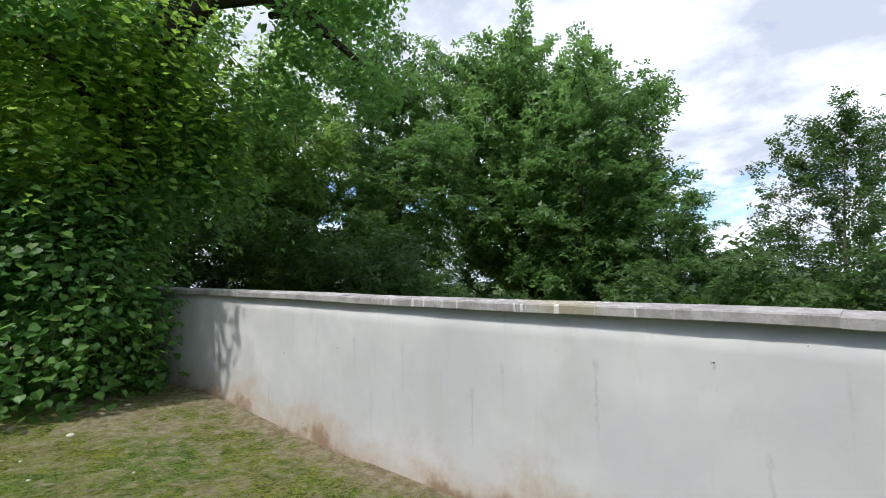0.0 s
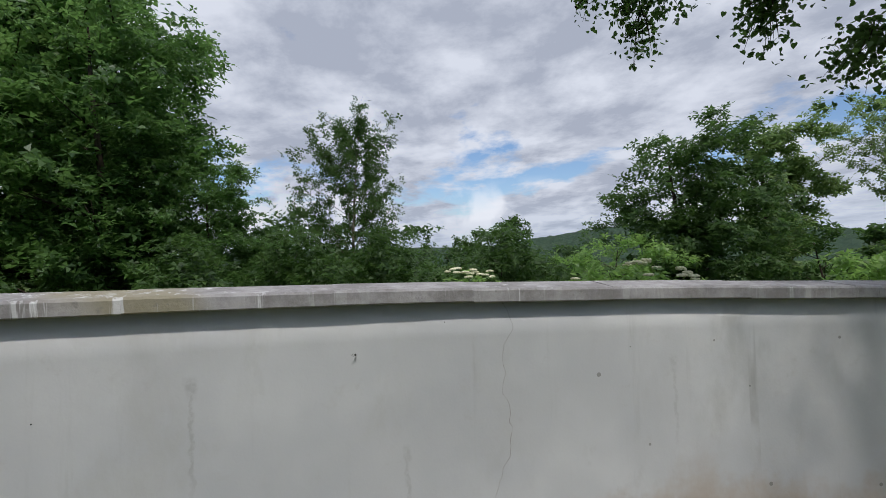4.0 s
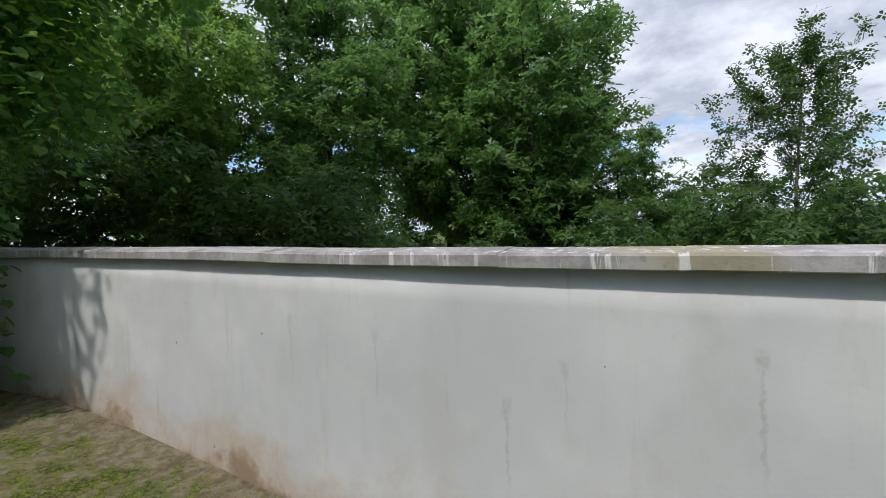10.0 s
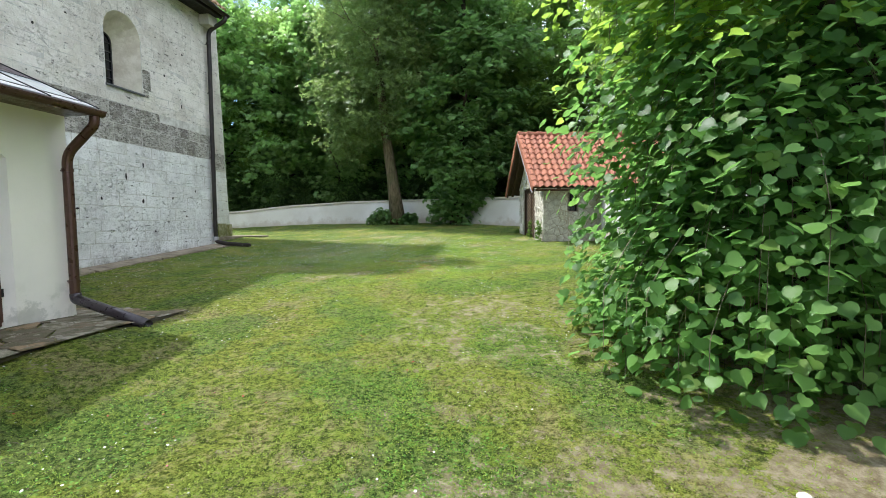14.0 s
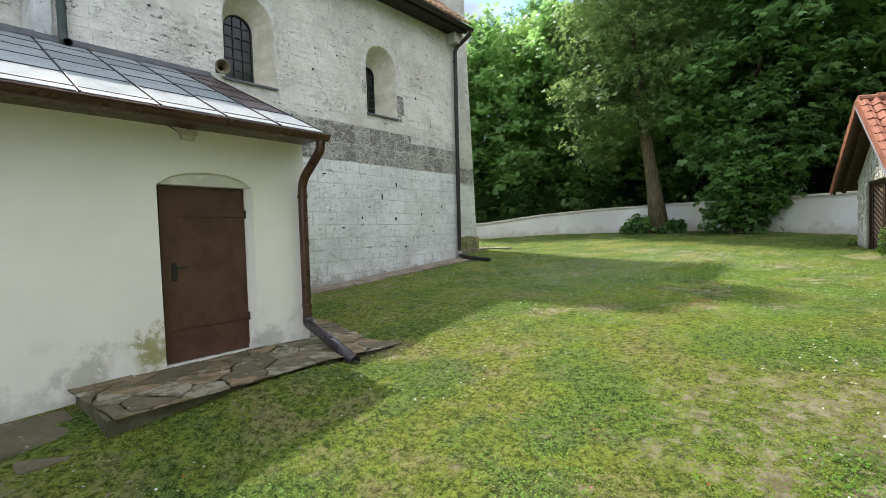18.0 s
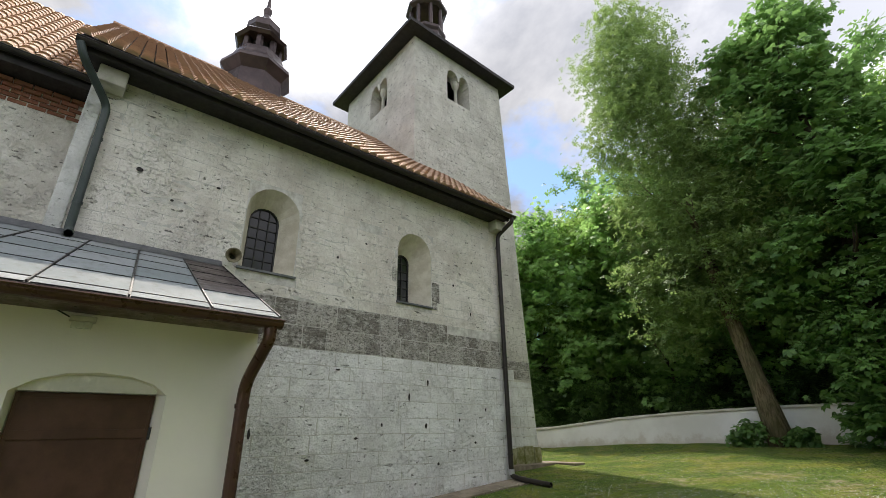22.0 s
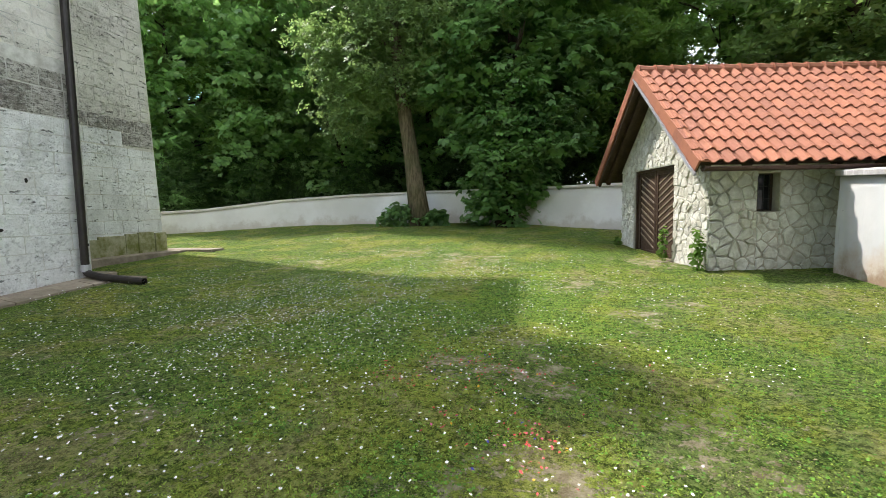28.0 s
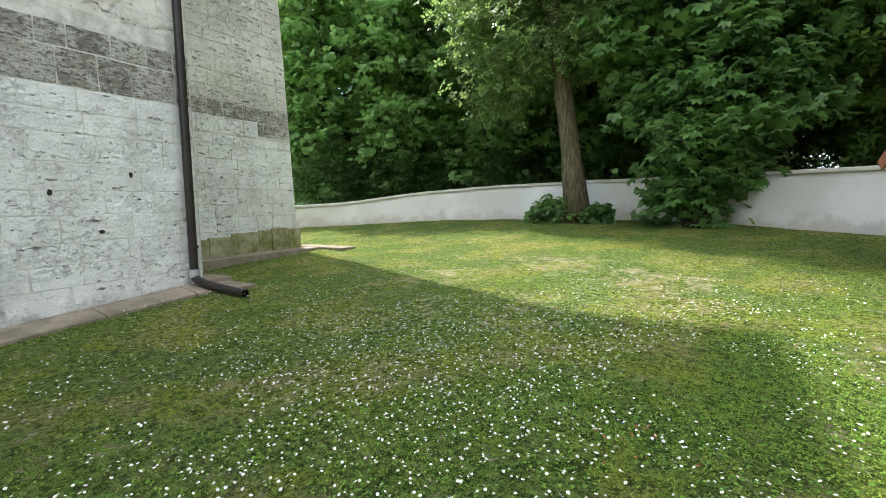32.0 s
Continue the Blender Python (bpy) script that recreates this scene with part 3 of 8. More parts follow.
LEAF_WOOD = m_leaf("woodland_leaf", (0.050, 0.122, 0.031), (0.250, 0.395, 0.098), 0.30, 0.33, 0.0, 0.45)
LEAF_DARK = m_leaf("chestnut_leaf", (0.048, 0.124, 0.043), (0.190, 0.335, 0.100), 0.30, 0.28, 0.0, 0.45)
LEAF_GREY = m_leaf("grey_green_leaf", (0.066, 0.126, 0.042), (0.230, 0.325, 0.105), 0.38, 0.3, 0.0, 0.4)
LEAF_LIGHT = m_leaf("light_green_leaf", (0.050, 0.105, 0.022), (0.140, 0.235, 0.050), 0.5, 0.4)
LEAF_MAPLE = m_leaf("maple_leaf", (0.066, 0.160, 0.052), (0.280, 0.450, 0.145), 0.28, 0.33, 0.0, 0.5)
LEAF_SHRUB = m_leaf("shrub_leaf", (0.019, 0.050, 0.013), (0.078, 0.146, 0.034), 0.4, 0.27, 0.0, 0.35)
LEAF_ASH = m_leaf("ash_leaf", (0.036, 0.094, 0.028), (0.180, 0.310, 0.085), 0.34, 0.3, 0.0, 0.4)
LEAF_EAST = m_leaf("east_wood_leaf", (0.024, 0.064, 0.018), (0.120, 0.225, 0.056), 0.34, 0.3, 0.0, 0.4)
GRASS = m_leaf("grass_blade", (0.078, 0.150, 0.016), (0.34, 0.45, 0.076), 0.55, 0.3)
CLOVER = m_leaf("clover_leaf", (0.030, 0.110, 0.016), (0.180, 0.370, 0.050), 0.5, 0.2)
STRAW = m_simple("dry_litter", (0.42, 0.36, 0.22), (0.28, 0.23, 0.13), 9, 0.9, 40, 0.002, 0.2)
PETAL = m_simple("white_petal", (0.80, 0.80, 0.79), (0.68, 0.68, 0.69), 20, 0.7, 40, 0.001, 0.2)
ELDERFLOWER = m_simple("cream_elderflower", (0.74, 0.72, 0.52), (0.62, 0.60, 0.40), 20, 0.7, 40, 0.001, 0.2)
YOLK = m_simple("yellow_flower_heart", (0.70, 0.42, 0.03), (0.62, 0.35, 0.02), 20, 0.7, 40, 0.001, 0.2)
RED = m_simple("red_petal", (0.62, 0.055, 0.045), (0.52, 0.10, 0.12), 20, 0.7, 40, 0.001, 0.2)
PINK = m_simple("pink_petal", (0.60, 0.16, 0.24), (0.50, 0.10, 0.20), 20, 0.7, 40, 0.001, 0.2)
BLUE = m_simple("blue_petal", (0.055, 0.055, 0.26), (0.09, 0.07, 0.30), 20, 0.7, 40, 0.001, 0.2)
OLIVE = m_simple("olive_grey_plastic", (0.16, 0.14, 0.09), (0.24, 0.21, 0.14), 8, 0.5, 20, 0.002, 0.4)
LAMPGLASS = m_simple("milky_lamp_glass", (0.62, 0.62, 0.58), (0.5, 0.5, 0.46), 8, 0.3, 20, 0.002, 0.5)
LEAD = m_simple("grey_flashing", (0.10, 0.105, 0.115), (0.16, 0.165, 0.175), 5, 0.5, 20, 0.004, 0.5, 0.4)


# ---- building helpers ----
rng = np.random.default_rng(7)


def mesh_obj(name, verts, faces, material, parent=None, label="", smooth=False):
    me = bpy.data.meshes.new(name)
    me.from_pydata([tuple(v) for v in verts], [], [tuple(f) for f in faces])
    me.materials.append(material)
    if smooth:
        me.polygons.foreach_set("use_smooth", [True] * len(me.polygons))
    me.update()
    ob = new(name, me)
    if parent:
        ob.parent = parent
    if label:
        ob["label"] = label
    return ob


def part(name, bm, material, parent, label="", smooth=False):
    """One bmesh as one mesh object under a thing or a part."""
    me = bpy.data.meshes.new(name)
    bmesh.ops.recalc_face_normals(bm, faces=bm.faces)
    bm.to_mesh(me)
    bm.free()
    me.materials.append(material)
    if smooth:
        me.polygons.foreach_set("use_smooth", [True] * len(me.polygons))
    ob = new(name, me)
    if parent:
        ob.parent = parent
    if label:
        ob["label"] = label
    return ob


def thing(name, label, category, place=(0, 0, 0), group="", kind=""):
    ob = new(name)
    ob.empty_display_size = 0.1
    ob.location = place
    bpy.context.view_layer.update()
    return tagged(ob, label, category, group, kind)


def keep_place(ob, parent):
    """Parent without moving: the parts are built in world metres."""
    ob.parent = parent
    if not parent.parent:
        ob.matrix_parent_inverse = Matrix.Translation(-Vector(parent.location))
    return ob


def wpart(name, bm, material, parent, label="", smooth=False):
    return keep_place(part(name, bm, material, None, label, smooth), parent)


def box(bm, x0, x1, y0, y1, z0, z1, bevel=0.0, turn=None):
    r = bmesh.ops.create_cube(bm, size=1.0)
    m = Matrix.Translation(((x0 + x1) / 2, (y0 + y1) / 2, (z0 + z1) / 2)) @ Matrix.Diagonal((abs(x1 - x0), abs(y1 - y0), abs(z1 - z0), 1))
    bmesh.ops.transform(bm, matrix=(turn @ m) if turn else m, verts=r["verts"])
    if bevel:
        edges = {e for v in r["verts"] for e in v.link_edges}
        bmesh.ops.bevel(bm, geom=list(edges), offset=bevel, segments=2, affect="EDGES", profile=0.6)
    return bm


def boxed(x0, x1, y0, y1, z0, z1, bevel=0.0, turn=None):
    return box(bmesh.new(), x0, x1, y0, y1, z0, z1, bevel, turn)


def tube_data(points, radii, segs=10, cap=True):
    """Rings along a line: vertices and faces of a tapered tube."""
    pts = [Vector(p) for p in points]
    verts, faces = [], []
    side = Vector((1, 0, 0))
    for i, p in enumerate(pts):
        d = (pts[min(i + 1, len(pts) - 1)] - pts[max(i - 1, 0)]).normalized()
        side = side - d * side.dot(d)
        if side.length < 1e-3:
            side = d.orthogonal()
        side.normalize()
        up = d.cross(side)
        for k in range(segs):
            a = 2 * math.pi * k / segs
            verts.append(p + (side * math.cos(a) + up * math.sin(a)) * radii[i])
    for i in range(len(pts) - 1):
        for k in range(segs):
            a, b = i * segs + k, i * segs + (k + 1) % segs
            faces.append((a, b, b + segs, a + segs))
    if cap:
        faces.append(tuple(reversed(range(segs))))
        faces.append(tuple(range((len(pts) - 1) * segs, len(pts) * segs)))
    return verts, faces


def tube_bm(points, radius, segs=12, hollow=False, bm=None):
    bm = bm or bmesh.new()
    radii = radius if isinstance(radius, (list, tuple)) else [radius] * len(points)
    v, f = tube_data(points, radii, segs, cap=not hollow)
    vs = [bm.verts.new(p) for p in v]
    for q in f:
        bm.faces.new([vs[i] for i in q])
    if hollow:
        n = len(points)
        inner, f2 = tube_data(points, [r * 0.88 for r in radii], segs, cap=False)
        ws = [bm.verts.new(p) for p in inner]
        for q in f2:
            bm.faces.new([ws[i] for i in reversed(q)])
        for base in (0, (n - 1) * segs):
            for k in range(segs):
                a, b = base + k, base + (k + 1) % segs
                bm.faces.new((vs[a], vs[b], ws[b], ws[a]))
    return bm


def rounded(points, r=0.09, steps=5):
    """A line with its corners rounded."""
    pts = [Vector(p) for p in points]
    out = [pts[0]]
    for a, b, c in zip(pts, pts[1:], pts[2:]):
        d1, d2 = (a - b), (c - b)
        q = min(r, d1.length * 0.45, d2.length * 0.45)
        p, s = b + d1.normalized() * q, b + d2.normalized() * q
        for i in range(steps + 1):
            t = i / steps
            out.append(p * (1 - t) ** 2 + b * 2 * t * (1 - t) + s * t * t)
    out.append(pts[-1])
    return out


def spline(points, step=0.4):
    """Catmull-Rom through the points, evenly stepped."""
    p = [Vector(q) for q in points]
    p = [p[0] * 2 - p[1]] + p + [p[-1] * 2 - p[-2]]
    out = []
    for i in range(1, len(p) - 2):
        n = max(2, int((p[i + 1] - p[i]).length / step))
        for k in range(n):
            t = k / n
            out.append(0.5 * (2 * p[i] + (p[i + 1] - p[i - 1]) * t + (2 * p[i - 1] - 5 * p[i] + 4 * p[i + 1] - p[i + 2]) * t * t
                              + (3 * p[i] - p[i - 1] - 3 * p[i + 1] + p[i + 2]) * t**3))
    out.append(p[-2])
    return out


def smooth01(a):
    a = np.clip(a, 0, 1)
    return a * a * (3 - 2 * a)


# ---- ground ----
GY = (-60, -14, -9, -4, -1, 2, 4, 5.4, 6.8, 10.5, 14, 18, 24, 40)
GZ = (-2.6, -1.5, -1.40, -1.28, -1.16, -1.05, -0.82, -0.62, -0.46, -0.40, -0.17, 0.02, 0.46, 0.9)


def ground_z(x, y):
    """Height of the ground: it climbs to the north and drops away east of the yard."""
    x, y = np.asarray(x, float), np.asarray(y, float)
    z = (np.interp(y - 0.7, GY, GZ) + np.interp(y, GY, GZ) * 2 + np.interp(y + 0.7, GY, GZ)) / 4
    z = z - 0.22 * smooth01((x - 10.2) / 2.4) * smooth01((2.2 - y) / 2.5)
    z = z - 5.0 * smooth01((x - 15) / 26) * smooth01((16 - y) / 12) - 4.5 * smooth01((-13.5 - y) / 25)
    z = z + 0.26 * smooth01((6.6 - x) / 2.0) * smooth01((4.8 - y) / 2.0)
    # along the nave the lawn falls evenly with the foot of the wall
    k = smooth01((3.0 - x) / 2.2) * smooth01((y - 4.4) / 1.0) * smooth01((13.2 - y) / 1.2)
    z = z * (1 - k) + k * np.interp(y, (4.5, 6, 12.1, 13.2), (-0.60, -0.615, -0.20, -0.17))
    return z


def gz(x, y):
    return float(ground_z(x, y))


INNER_EAST = [(3, -13.4), (6, -12.3), (8.2, -10.95), (9.0, -10.15), (9.7, -9.25), (10.35, -8.15), (10.85, -7.1), (11.41, -5.73), (11.74, -4.9),
              (12.0, -4.0), (12.22, -3.1), (12.47, -2.1), (12.75, -1.0), (13.02, 0.0), (13.25, 1.2), (13.4, 2.6), (13.3, 4.6), (13.0, 7.2), (12.62, 10.4), (12.3, 13.0), (12.22, 13.95)]
TOP_EAST = ((-13.4, 0.15), (-10.9, 0.24), (-9.1, 0.33), (-7.1, 0.41), (-5.7, 0.46), (-2, 0.55), (1.2, 0.66), (3, 0.72), (7, 0.95), (11, 1.25), (14, 1.42))
INNER_NORTH = [(13.6, 17.6), (12.4, 18.9), (11.2, 19.9), (9.9, 20.75), (8.0, 22.1), (6.1, 23.0), (3.5, 23.6), (1.5, 23.7), (-0.75, 23.4), (-2.85, 22.7), (-5.0, 21.5), (-7.4, 20.0), (-10, 17.6), (-12.5, 14)]
TOP_NORTH = ((-12.5, 0.9), (-7.4, 1.05), (-5.4, 1.15), (-2.85, 1.50), (0, 1.68), (3.5, 1.73), (8, 1.70), (10, 1.66), (13.6, 1.7))


# worn spots where the dry thatch shows
DRY_SPOTS = [(6.6, 7.15, 0.26), (5.95, 6.65, 0.24), (6.75, 7.45, 0.2), (7.6, 9.45, 0.35), (7.72, 8.0, 0.28), (6.9, 9.5, 0.25), (7.4, 10.4, 0.3), (8.9, 11.3, 0.3), (7.75, 9.05, 0.22), (9.4, 11.9, 0.25), (5.2, 8.1, 0.2), (4.3, 16.2, 0.8), (6.2, 15.2, 0.7), (3.0, 14.4, 0.5), (8.6, 8.4, 0.3), (8.3, 12.8, 0.4), (5.0, 4.62, 0.22)]


def make_ground():
    def axis(lo, hi, step, far):
        a = list(np.arange(lo, hi, step))
        s, p, q = step, [lo], [hi]
        while p[-1] > -far:
            s *= 1.28
            p.append(p[-1] - s)
        s = step
        while q[-1] < far:
            s *= 1.28
            q.append(q[-1] + s)
        return np.array(p[:0:-1] + a + q)

    xs, ys = axis(-13, 15, 0.24, 1600), axis(-14, 25, 0.24, 1600)
    X, Y = np.meshgrid(xs, ys)
    Z = ground_z(X, Y)
    near = (np.abs(X) < 30) & (np.abs(Y) < 40)
    bumps = np.array([noise.noise((a * 0.9, b * 0.9, 0)) * 0.035 + noise.noise((a * 3.1, b * 3.1, 3)) * 0.014 if n else 0 for a, b, n in zip(X.ravel(), Y.ravel(), near.ravel())])
    Z = Z + bumps.reshape(Z.shape)
    nx, ny = len(xs), len(ys)
    idx = np.arange(nx * ny).reshape(ny, nx)
    faces = np.stack([idx[:-1, :-1], idx[:-1, 1:], idx[1:, 1:], idx[1:, :-1]], -1).reshape(-1, 4)
    me = bpy.data.meshes.new("ground")
    me.from_pydata(np.stack([X, Y, Z], -1).reshape(-1, 3).tolist(), [], faces.tolist())
    me.polygons.foreach_set("use_smooth", [True] * len(me.polygons))
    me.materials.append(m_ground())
    # bare soil: along the east wall, under the linden, at the hut
    wx = np.interp(Y, [p[1] for p in INNER_EAST], [p[0] for p in INNER_EAST])
    soil = smooth01(1 - (wx - X) / 1.2) * (X < wx + 0.4) * (Y < 6) * 1.0
    soil = np.maximum(soil, 0.72 * smooth01(1.25 - np.hypot(X - 12.3, Y - 3.5) / 1.9))
    soil = np.maximum(soil, 0.85 * smooth01(1.15 - np.hypot((X - 11.9), (Y - 1.9) * 0.7) / 1.3))
    soil = np.maximum(soil, 0.42 * smooth01(1.4 - np.hypot(X - 10.9, Y - 0.6) / 2.4))
    soil = np.maximum(soil, 0.18 * smooth01(1.3 - np.hypot(X - 8.4, Y + 8.8) / 2.6))
    soil = np.maximum(soil, 0.5 * smooth01(1.2 - np.hypot(X - 9.3, Y - 4.6) / 1.8))
    soil = np.maximum(soil, 0.8 * smooth01(1.0 - np.hypot(X - 10.0, Y - 14.9) / 1.2))
    for a, b, c in DRY_SPOTS:
        soil = np.maximum(soil, 0.40 * smooth01(1.5 - np.hypot(X - a, Y - b) / (c + 0.1)))
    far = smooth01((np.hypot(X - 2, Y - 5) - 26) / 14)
    clover = np.array([noise.noise((a * 0.85, b * 0.85, 9)) + 0.5 * noise.noise((a * 2.5, b * 2.5, 4)) if n else -1 for a, b, n in zip(X.ravel(), Y.ravel(), near.ravel())])
    clover = clover + 0.16 * smooth01((Y.ravel() - 7.5) / 2.5)
    gold = np.maximum(np.maximum(0.8 * np.exp(-((X - 8.2) / 1.8) ** 2 - ((Y - 9.8) / 1.6) ** 2), np.exp(-((X - 6.3) / 2.0) ** 2 - ((Y - 6.0) / 1.8) ** 2)), 0.9 * np.exp(-((X - 2.8) / 3.6) ** 2 - ((Y - 18) / 2.6) ** 2))
    for key, val in (("soil", soil), ("far", far), ("clover", clover), ("gold", gold)):
        at = me.attributes.new(key, "FLOAT", "POINT")
        at.data.foreach_set("value", val.ravel().astype(np.float32))
    return tagged(new("ground", me), "mown lawn with clover and bare earthy patches", "lawn", kind="structure")


make_ground()


# ---- yard walls ----
def yard_wall(name, inner, tops, axis, material, label, thick=0.42, piece=0.86):
    pts = spline([(x, y, 0) for x, y in inner], 0.3)
    top = [float(np.interp(p[axis], *zip(*tops))) for p in pts] if axis == 1 else [float(np.interp(p.x, *zip(*tops))) for p in pts]
    out = []
    for i, p in enumerate(pts):
        d = (pts[min(i + 1, len(pts) - 1)] - pts[max(i - 1, 0)]).normalized()
        out.append(Vector((d.y, -d.x, 0)))
    verts, faces, high = [], [], []
    rows = 9
    for i, p in enumerate(pts):
        base = gz(p.x, p.y) - 0.25
        for k in range(rows + 1):
            z = base + (top[i] - 0.085 - base) * k / rows
            wob = 0.018 * noise.noise((p.x * 0.8, p.y * 0.8, z * 1.1)) + 0.006 * noise.noise((p.x * 4, p.y * 4, z * 4))
            q = p + out[i] * (-0.035 * (1 - k / rows) + wob)
            verts.append((q.x, q.y, z))
            high.append(z - base - 0.25)
        q = p + out[i] * thick
        verts += [(q.x, q.y, top[i] - 0.085), (q.x, q.y, base - 2.4)]
        high += [1.5, 1.5]
    n = rows + 3
    for i in range(len(pts) - 1):
        for k in range(n - 1):
            faces.append((i * n + k, i * n + k + 1, (i + 1) * n + k + 1, (i + 1) * n + k))
    last = (len(pts) - 1) * n
    faces += [tuple(range(n)), tuple(reversed(range(last, last + n)))]
    ob = mesh_obj(name, verts, faces, material, smooth=True)
    at = ob.data.attributes.new("height", "FLOAT", "POINT")
    at.data.foreach_set("value", np.array(high, np.float32))
    tagged(ob, label, "wall", kind="structure")
    # coping slabs, end to end
    dist = [0.0]
    for a, b in zip(pts, pts[1:]):
        dist.append(dist[-1] + (b - a).length)
    s, k = 0.0, 0
    while s < dist[-1] - 0.2:
        e = min(s + piece * (0.85 + 0.3 * ((k * 37) % 10) / 10), dist[-1])
        bm = bmesh.new()
        ring = []
        lift = 0.0015 * ((k * 13) % 5 - 2)
        for t in np.linspace(s + 0.0003, e - 0.0003, 4):
            j = min(int(np.searchsorted(dist, t)), len(pts) - 1)
            i = max(j - 1, 0)
            f = (t - dist[i]) / max(dist[j] - dist[i], 1e-6)
            p, o, z = pts[i].lerp(pts[j], f), out[i].lerp(out[j], f).normalized(), top[i] * (1 - f) + top[j] * f + lift
            sec = [(-0.064, -0.095), (-0.073, -0.088), (-0.073, -0.022), (-0.063, -0.008), (thick * 0.5, 0.012), (thick + 0.07, -0.008), (thick + 0.075, -0.022), (thick + 0.075, -0.095)]
            ring.append([bm.verts.new((p.x + o.x * u, p.y + o.y * u, z + v)) for u, v in sec])
        m = len(ring[0])
        for a, b in zip(ring, ring[1:]):
            for q in range(m):
                bm.faces.new((a[q], a[(q + 1) % m], b[(q + 1) % m], b[q]))
        bm.faces.new(list(reversed(ring[0])))
        bm.faces.new(ring[-1])
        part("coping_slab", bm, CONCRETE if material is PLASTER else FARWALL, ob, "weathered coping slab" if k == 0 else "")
        s, k = e, k + 1
    return ob


yard_wall("wall_east", INNER_EAST, TOP_EAST, 1, PLASTER, "curved white plastered yard wall under grey coping", piece=0.95)
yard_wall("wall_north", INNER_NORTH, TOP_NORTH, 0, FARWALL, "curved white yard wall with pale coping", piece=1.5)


def crack_and_marks():
    """A hairline crack and a few nails and stains in the east wall."""
    def on_wall(y, z, off=0.003):
        x = float(np.interp(y, [p[1] for p in INNER_EAST], [p[0] for p in INNER_EAST]))
        b = gz(x, y) - 0.25
        return Vector((x - off - 0.045 + 0.035 * (z - b) / 1.9, y, z))

    wall = bpy.data.objects["wall_east"]
    r = random.Random(4)
    y, z, pts = -5.80, 0.36, []
    while z > -1.25:
        pts.append(on_wall(y, z))
        z -= 0.03
        y += r.uniform(-0.016, 0.016) + 0.010 * math.sin(z * 9 + 1)
    part("crack", tube_bm(pts, [0.0012 * r.uniform(0.35, 1.1) for _ in pts], 4), WOOD_PALE, wall, "thin dark vertical crack in plaster")
    for yy, zz, s in ((-4.96, 0.09, 0.02), (-5.46, 0.25, 0.012), (-3.46, -0.10, 0.012), (-2.14, -0.06, 0.01), (-1.95, 0.28, 0.01), (-6.6, 0.02, 0.01), (-7.4, -0.3, 0.012)):
        bm = bmesh.new()
        bmesh.ops.create_icosphere(bm, subdivisions=1, radius=s * 0.36, matrix=Matrix.Translation(on_wall(yy, zz, 0.004)))
        part("rusty_nail", bm, IRON, wall)
    p = on_wall(-4.96, 0.09, 0.008)
    part("wire_end", tube_bm([p, p + Vector((-0.004, 0.016, -0.005)), p + Vector((-0.006, 0.03, 0.004)), p + Vector((-0.003, 0.012, 0.008))], 0.0014, 5), IRON, wall)


crack_and_marks()


# ---- walls with openings ----
def arch(cu, v0, hw, spring, n=9, rise=None):
    """Outline of an arched opening: from the lower left corner, round over the top."""
    rise = hw if rise is None else rise
    pts = [(cu - hw, v0), (cu - hw, spring)]
    for k in range(1, n):
        a = math.pi * (1 - k / n)
        pts.append((cu + hw * math.cos(a), spring + rise * math.sin(a)))
    return pts + [(cu + hw, spring), (cu + hw, v0)]


def skin(bm, to3, u0, u1, v0, v1, holes, back, plain=False):
    """A wall skin with openings. to3(u, v, d) places a point d behind the face. holes: (outer outline, inner outline, depth)."""
    def quad(*p):
        bm.faces.new([bm.verts.new(to3(*q)) for q in p])

    cuts = sorted((min(p[0] for p in h[0]) - 0.12, max(p[0] for p in h[0]) + 0.12, h) for h in holes)
    u = u0
    for a, b, h in cuts + [(u1, u1, None)]:
        if a > u + 1e-4:
            for d in (0, back):
                quad((u, v0, d), (a, v0, d), (a, v1, d), (u, v1, d))
        if h is None:
            break
        outer, inner, deep = h
        lo = min(p[1] for p in outer)
        for d, line in ((0, outer), (back, inner)):
            if lo > v0 + 1e-3:
                quad((a, v0, d), (b, v0, d), (b, lo, d), (a, lo, d))
            cu, cv = sum(p[0] for p in line) / len(line), lo
            def edge(p):
                du, dv = p[0] - cu, p[1] - cv
                t = min(((b - cu) / du if du > 1e-9 else 1e9), ((a - cu) / du if du < -1e-9 else 1e9), ((v1 - cv) / dv if dv > 1e-9 else 1e9))
                return (cu + du * t, cv + dv * t)
            for p, q in zip(line, line[1:]):
                ep, eq = edge(p), edge(q)
                ring = [(*p, d), (*q, d), (*eq, d)]
                if abs(ep[0] - eq[0]) > 1e-4 and abs(ep[1] - eq[1]) > 1e-4:
                    ring.append((a if ep[0] <= a + 1e-3 else b if eq[0] >= b - 1e-3 else ep[0], v1, d))
                ring.append((*ep, d))
                uniq = [r for i, r in enumerate(ring) if (Vector(r) - Vector(ring[i - 1])).length > 1e-4]
                if len(uniq) > 2:
                    quad(*uniq)
        loop_o, loop_i = outer + [outer[0]], inner + [inner[0]]
        for (p, q), (r, s) in zip(zip(loop_o, loop_o[1:]), zip(loop_i, loop_i[1:])):
            quad((*p, 0), (*q, 0), (*s, deep), (*r, deep))
            quad((*r, deep), (*s, deep), (*s, back), (*r, back))
        u = b
    for p, q in (((u0, v0), (u1, v0)), ((u1, v0), (u1, v1)), ((u1, v1), (u0, v1)), ((u0, v1), (u0, v0))):
        quad((*p, 0), (*q, 0), (*q, back), (*p, back))
    bmesh.ops.remove_doubles(bm, verts=bm.verts, dist=0.0008)


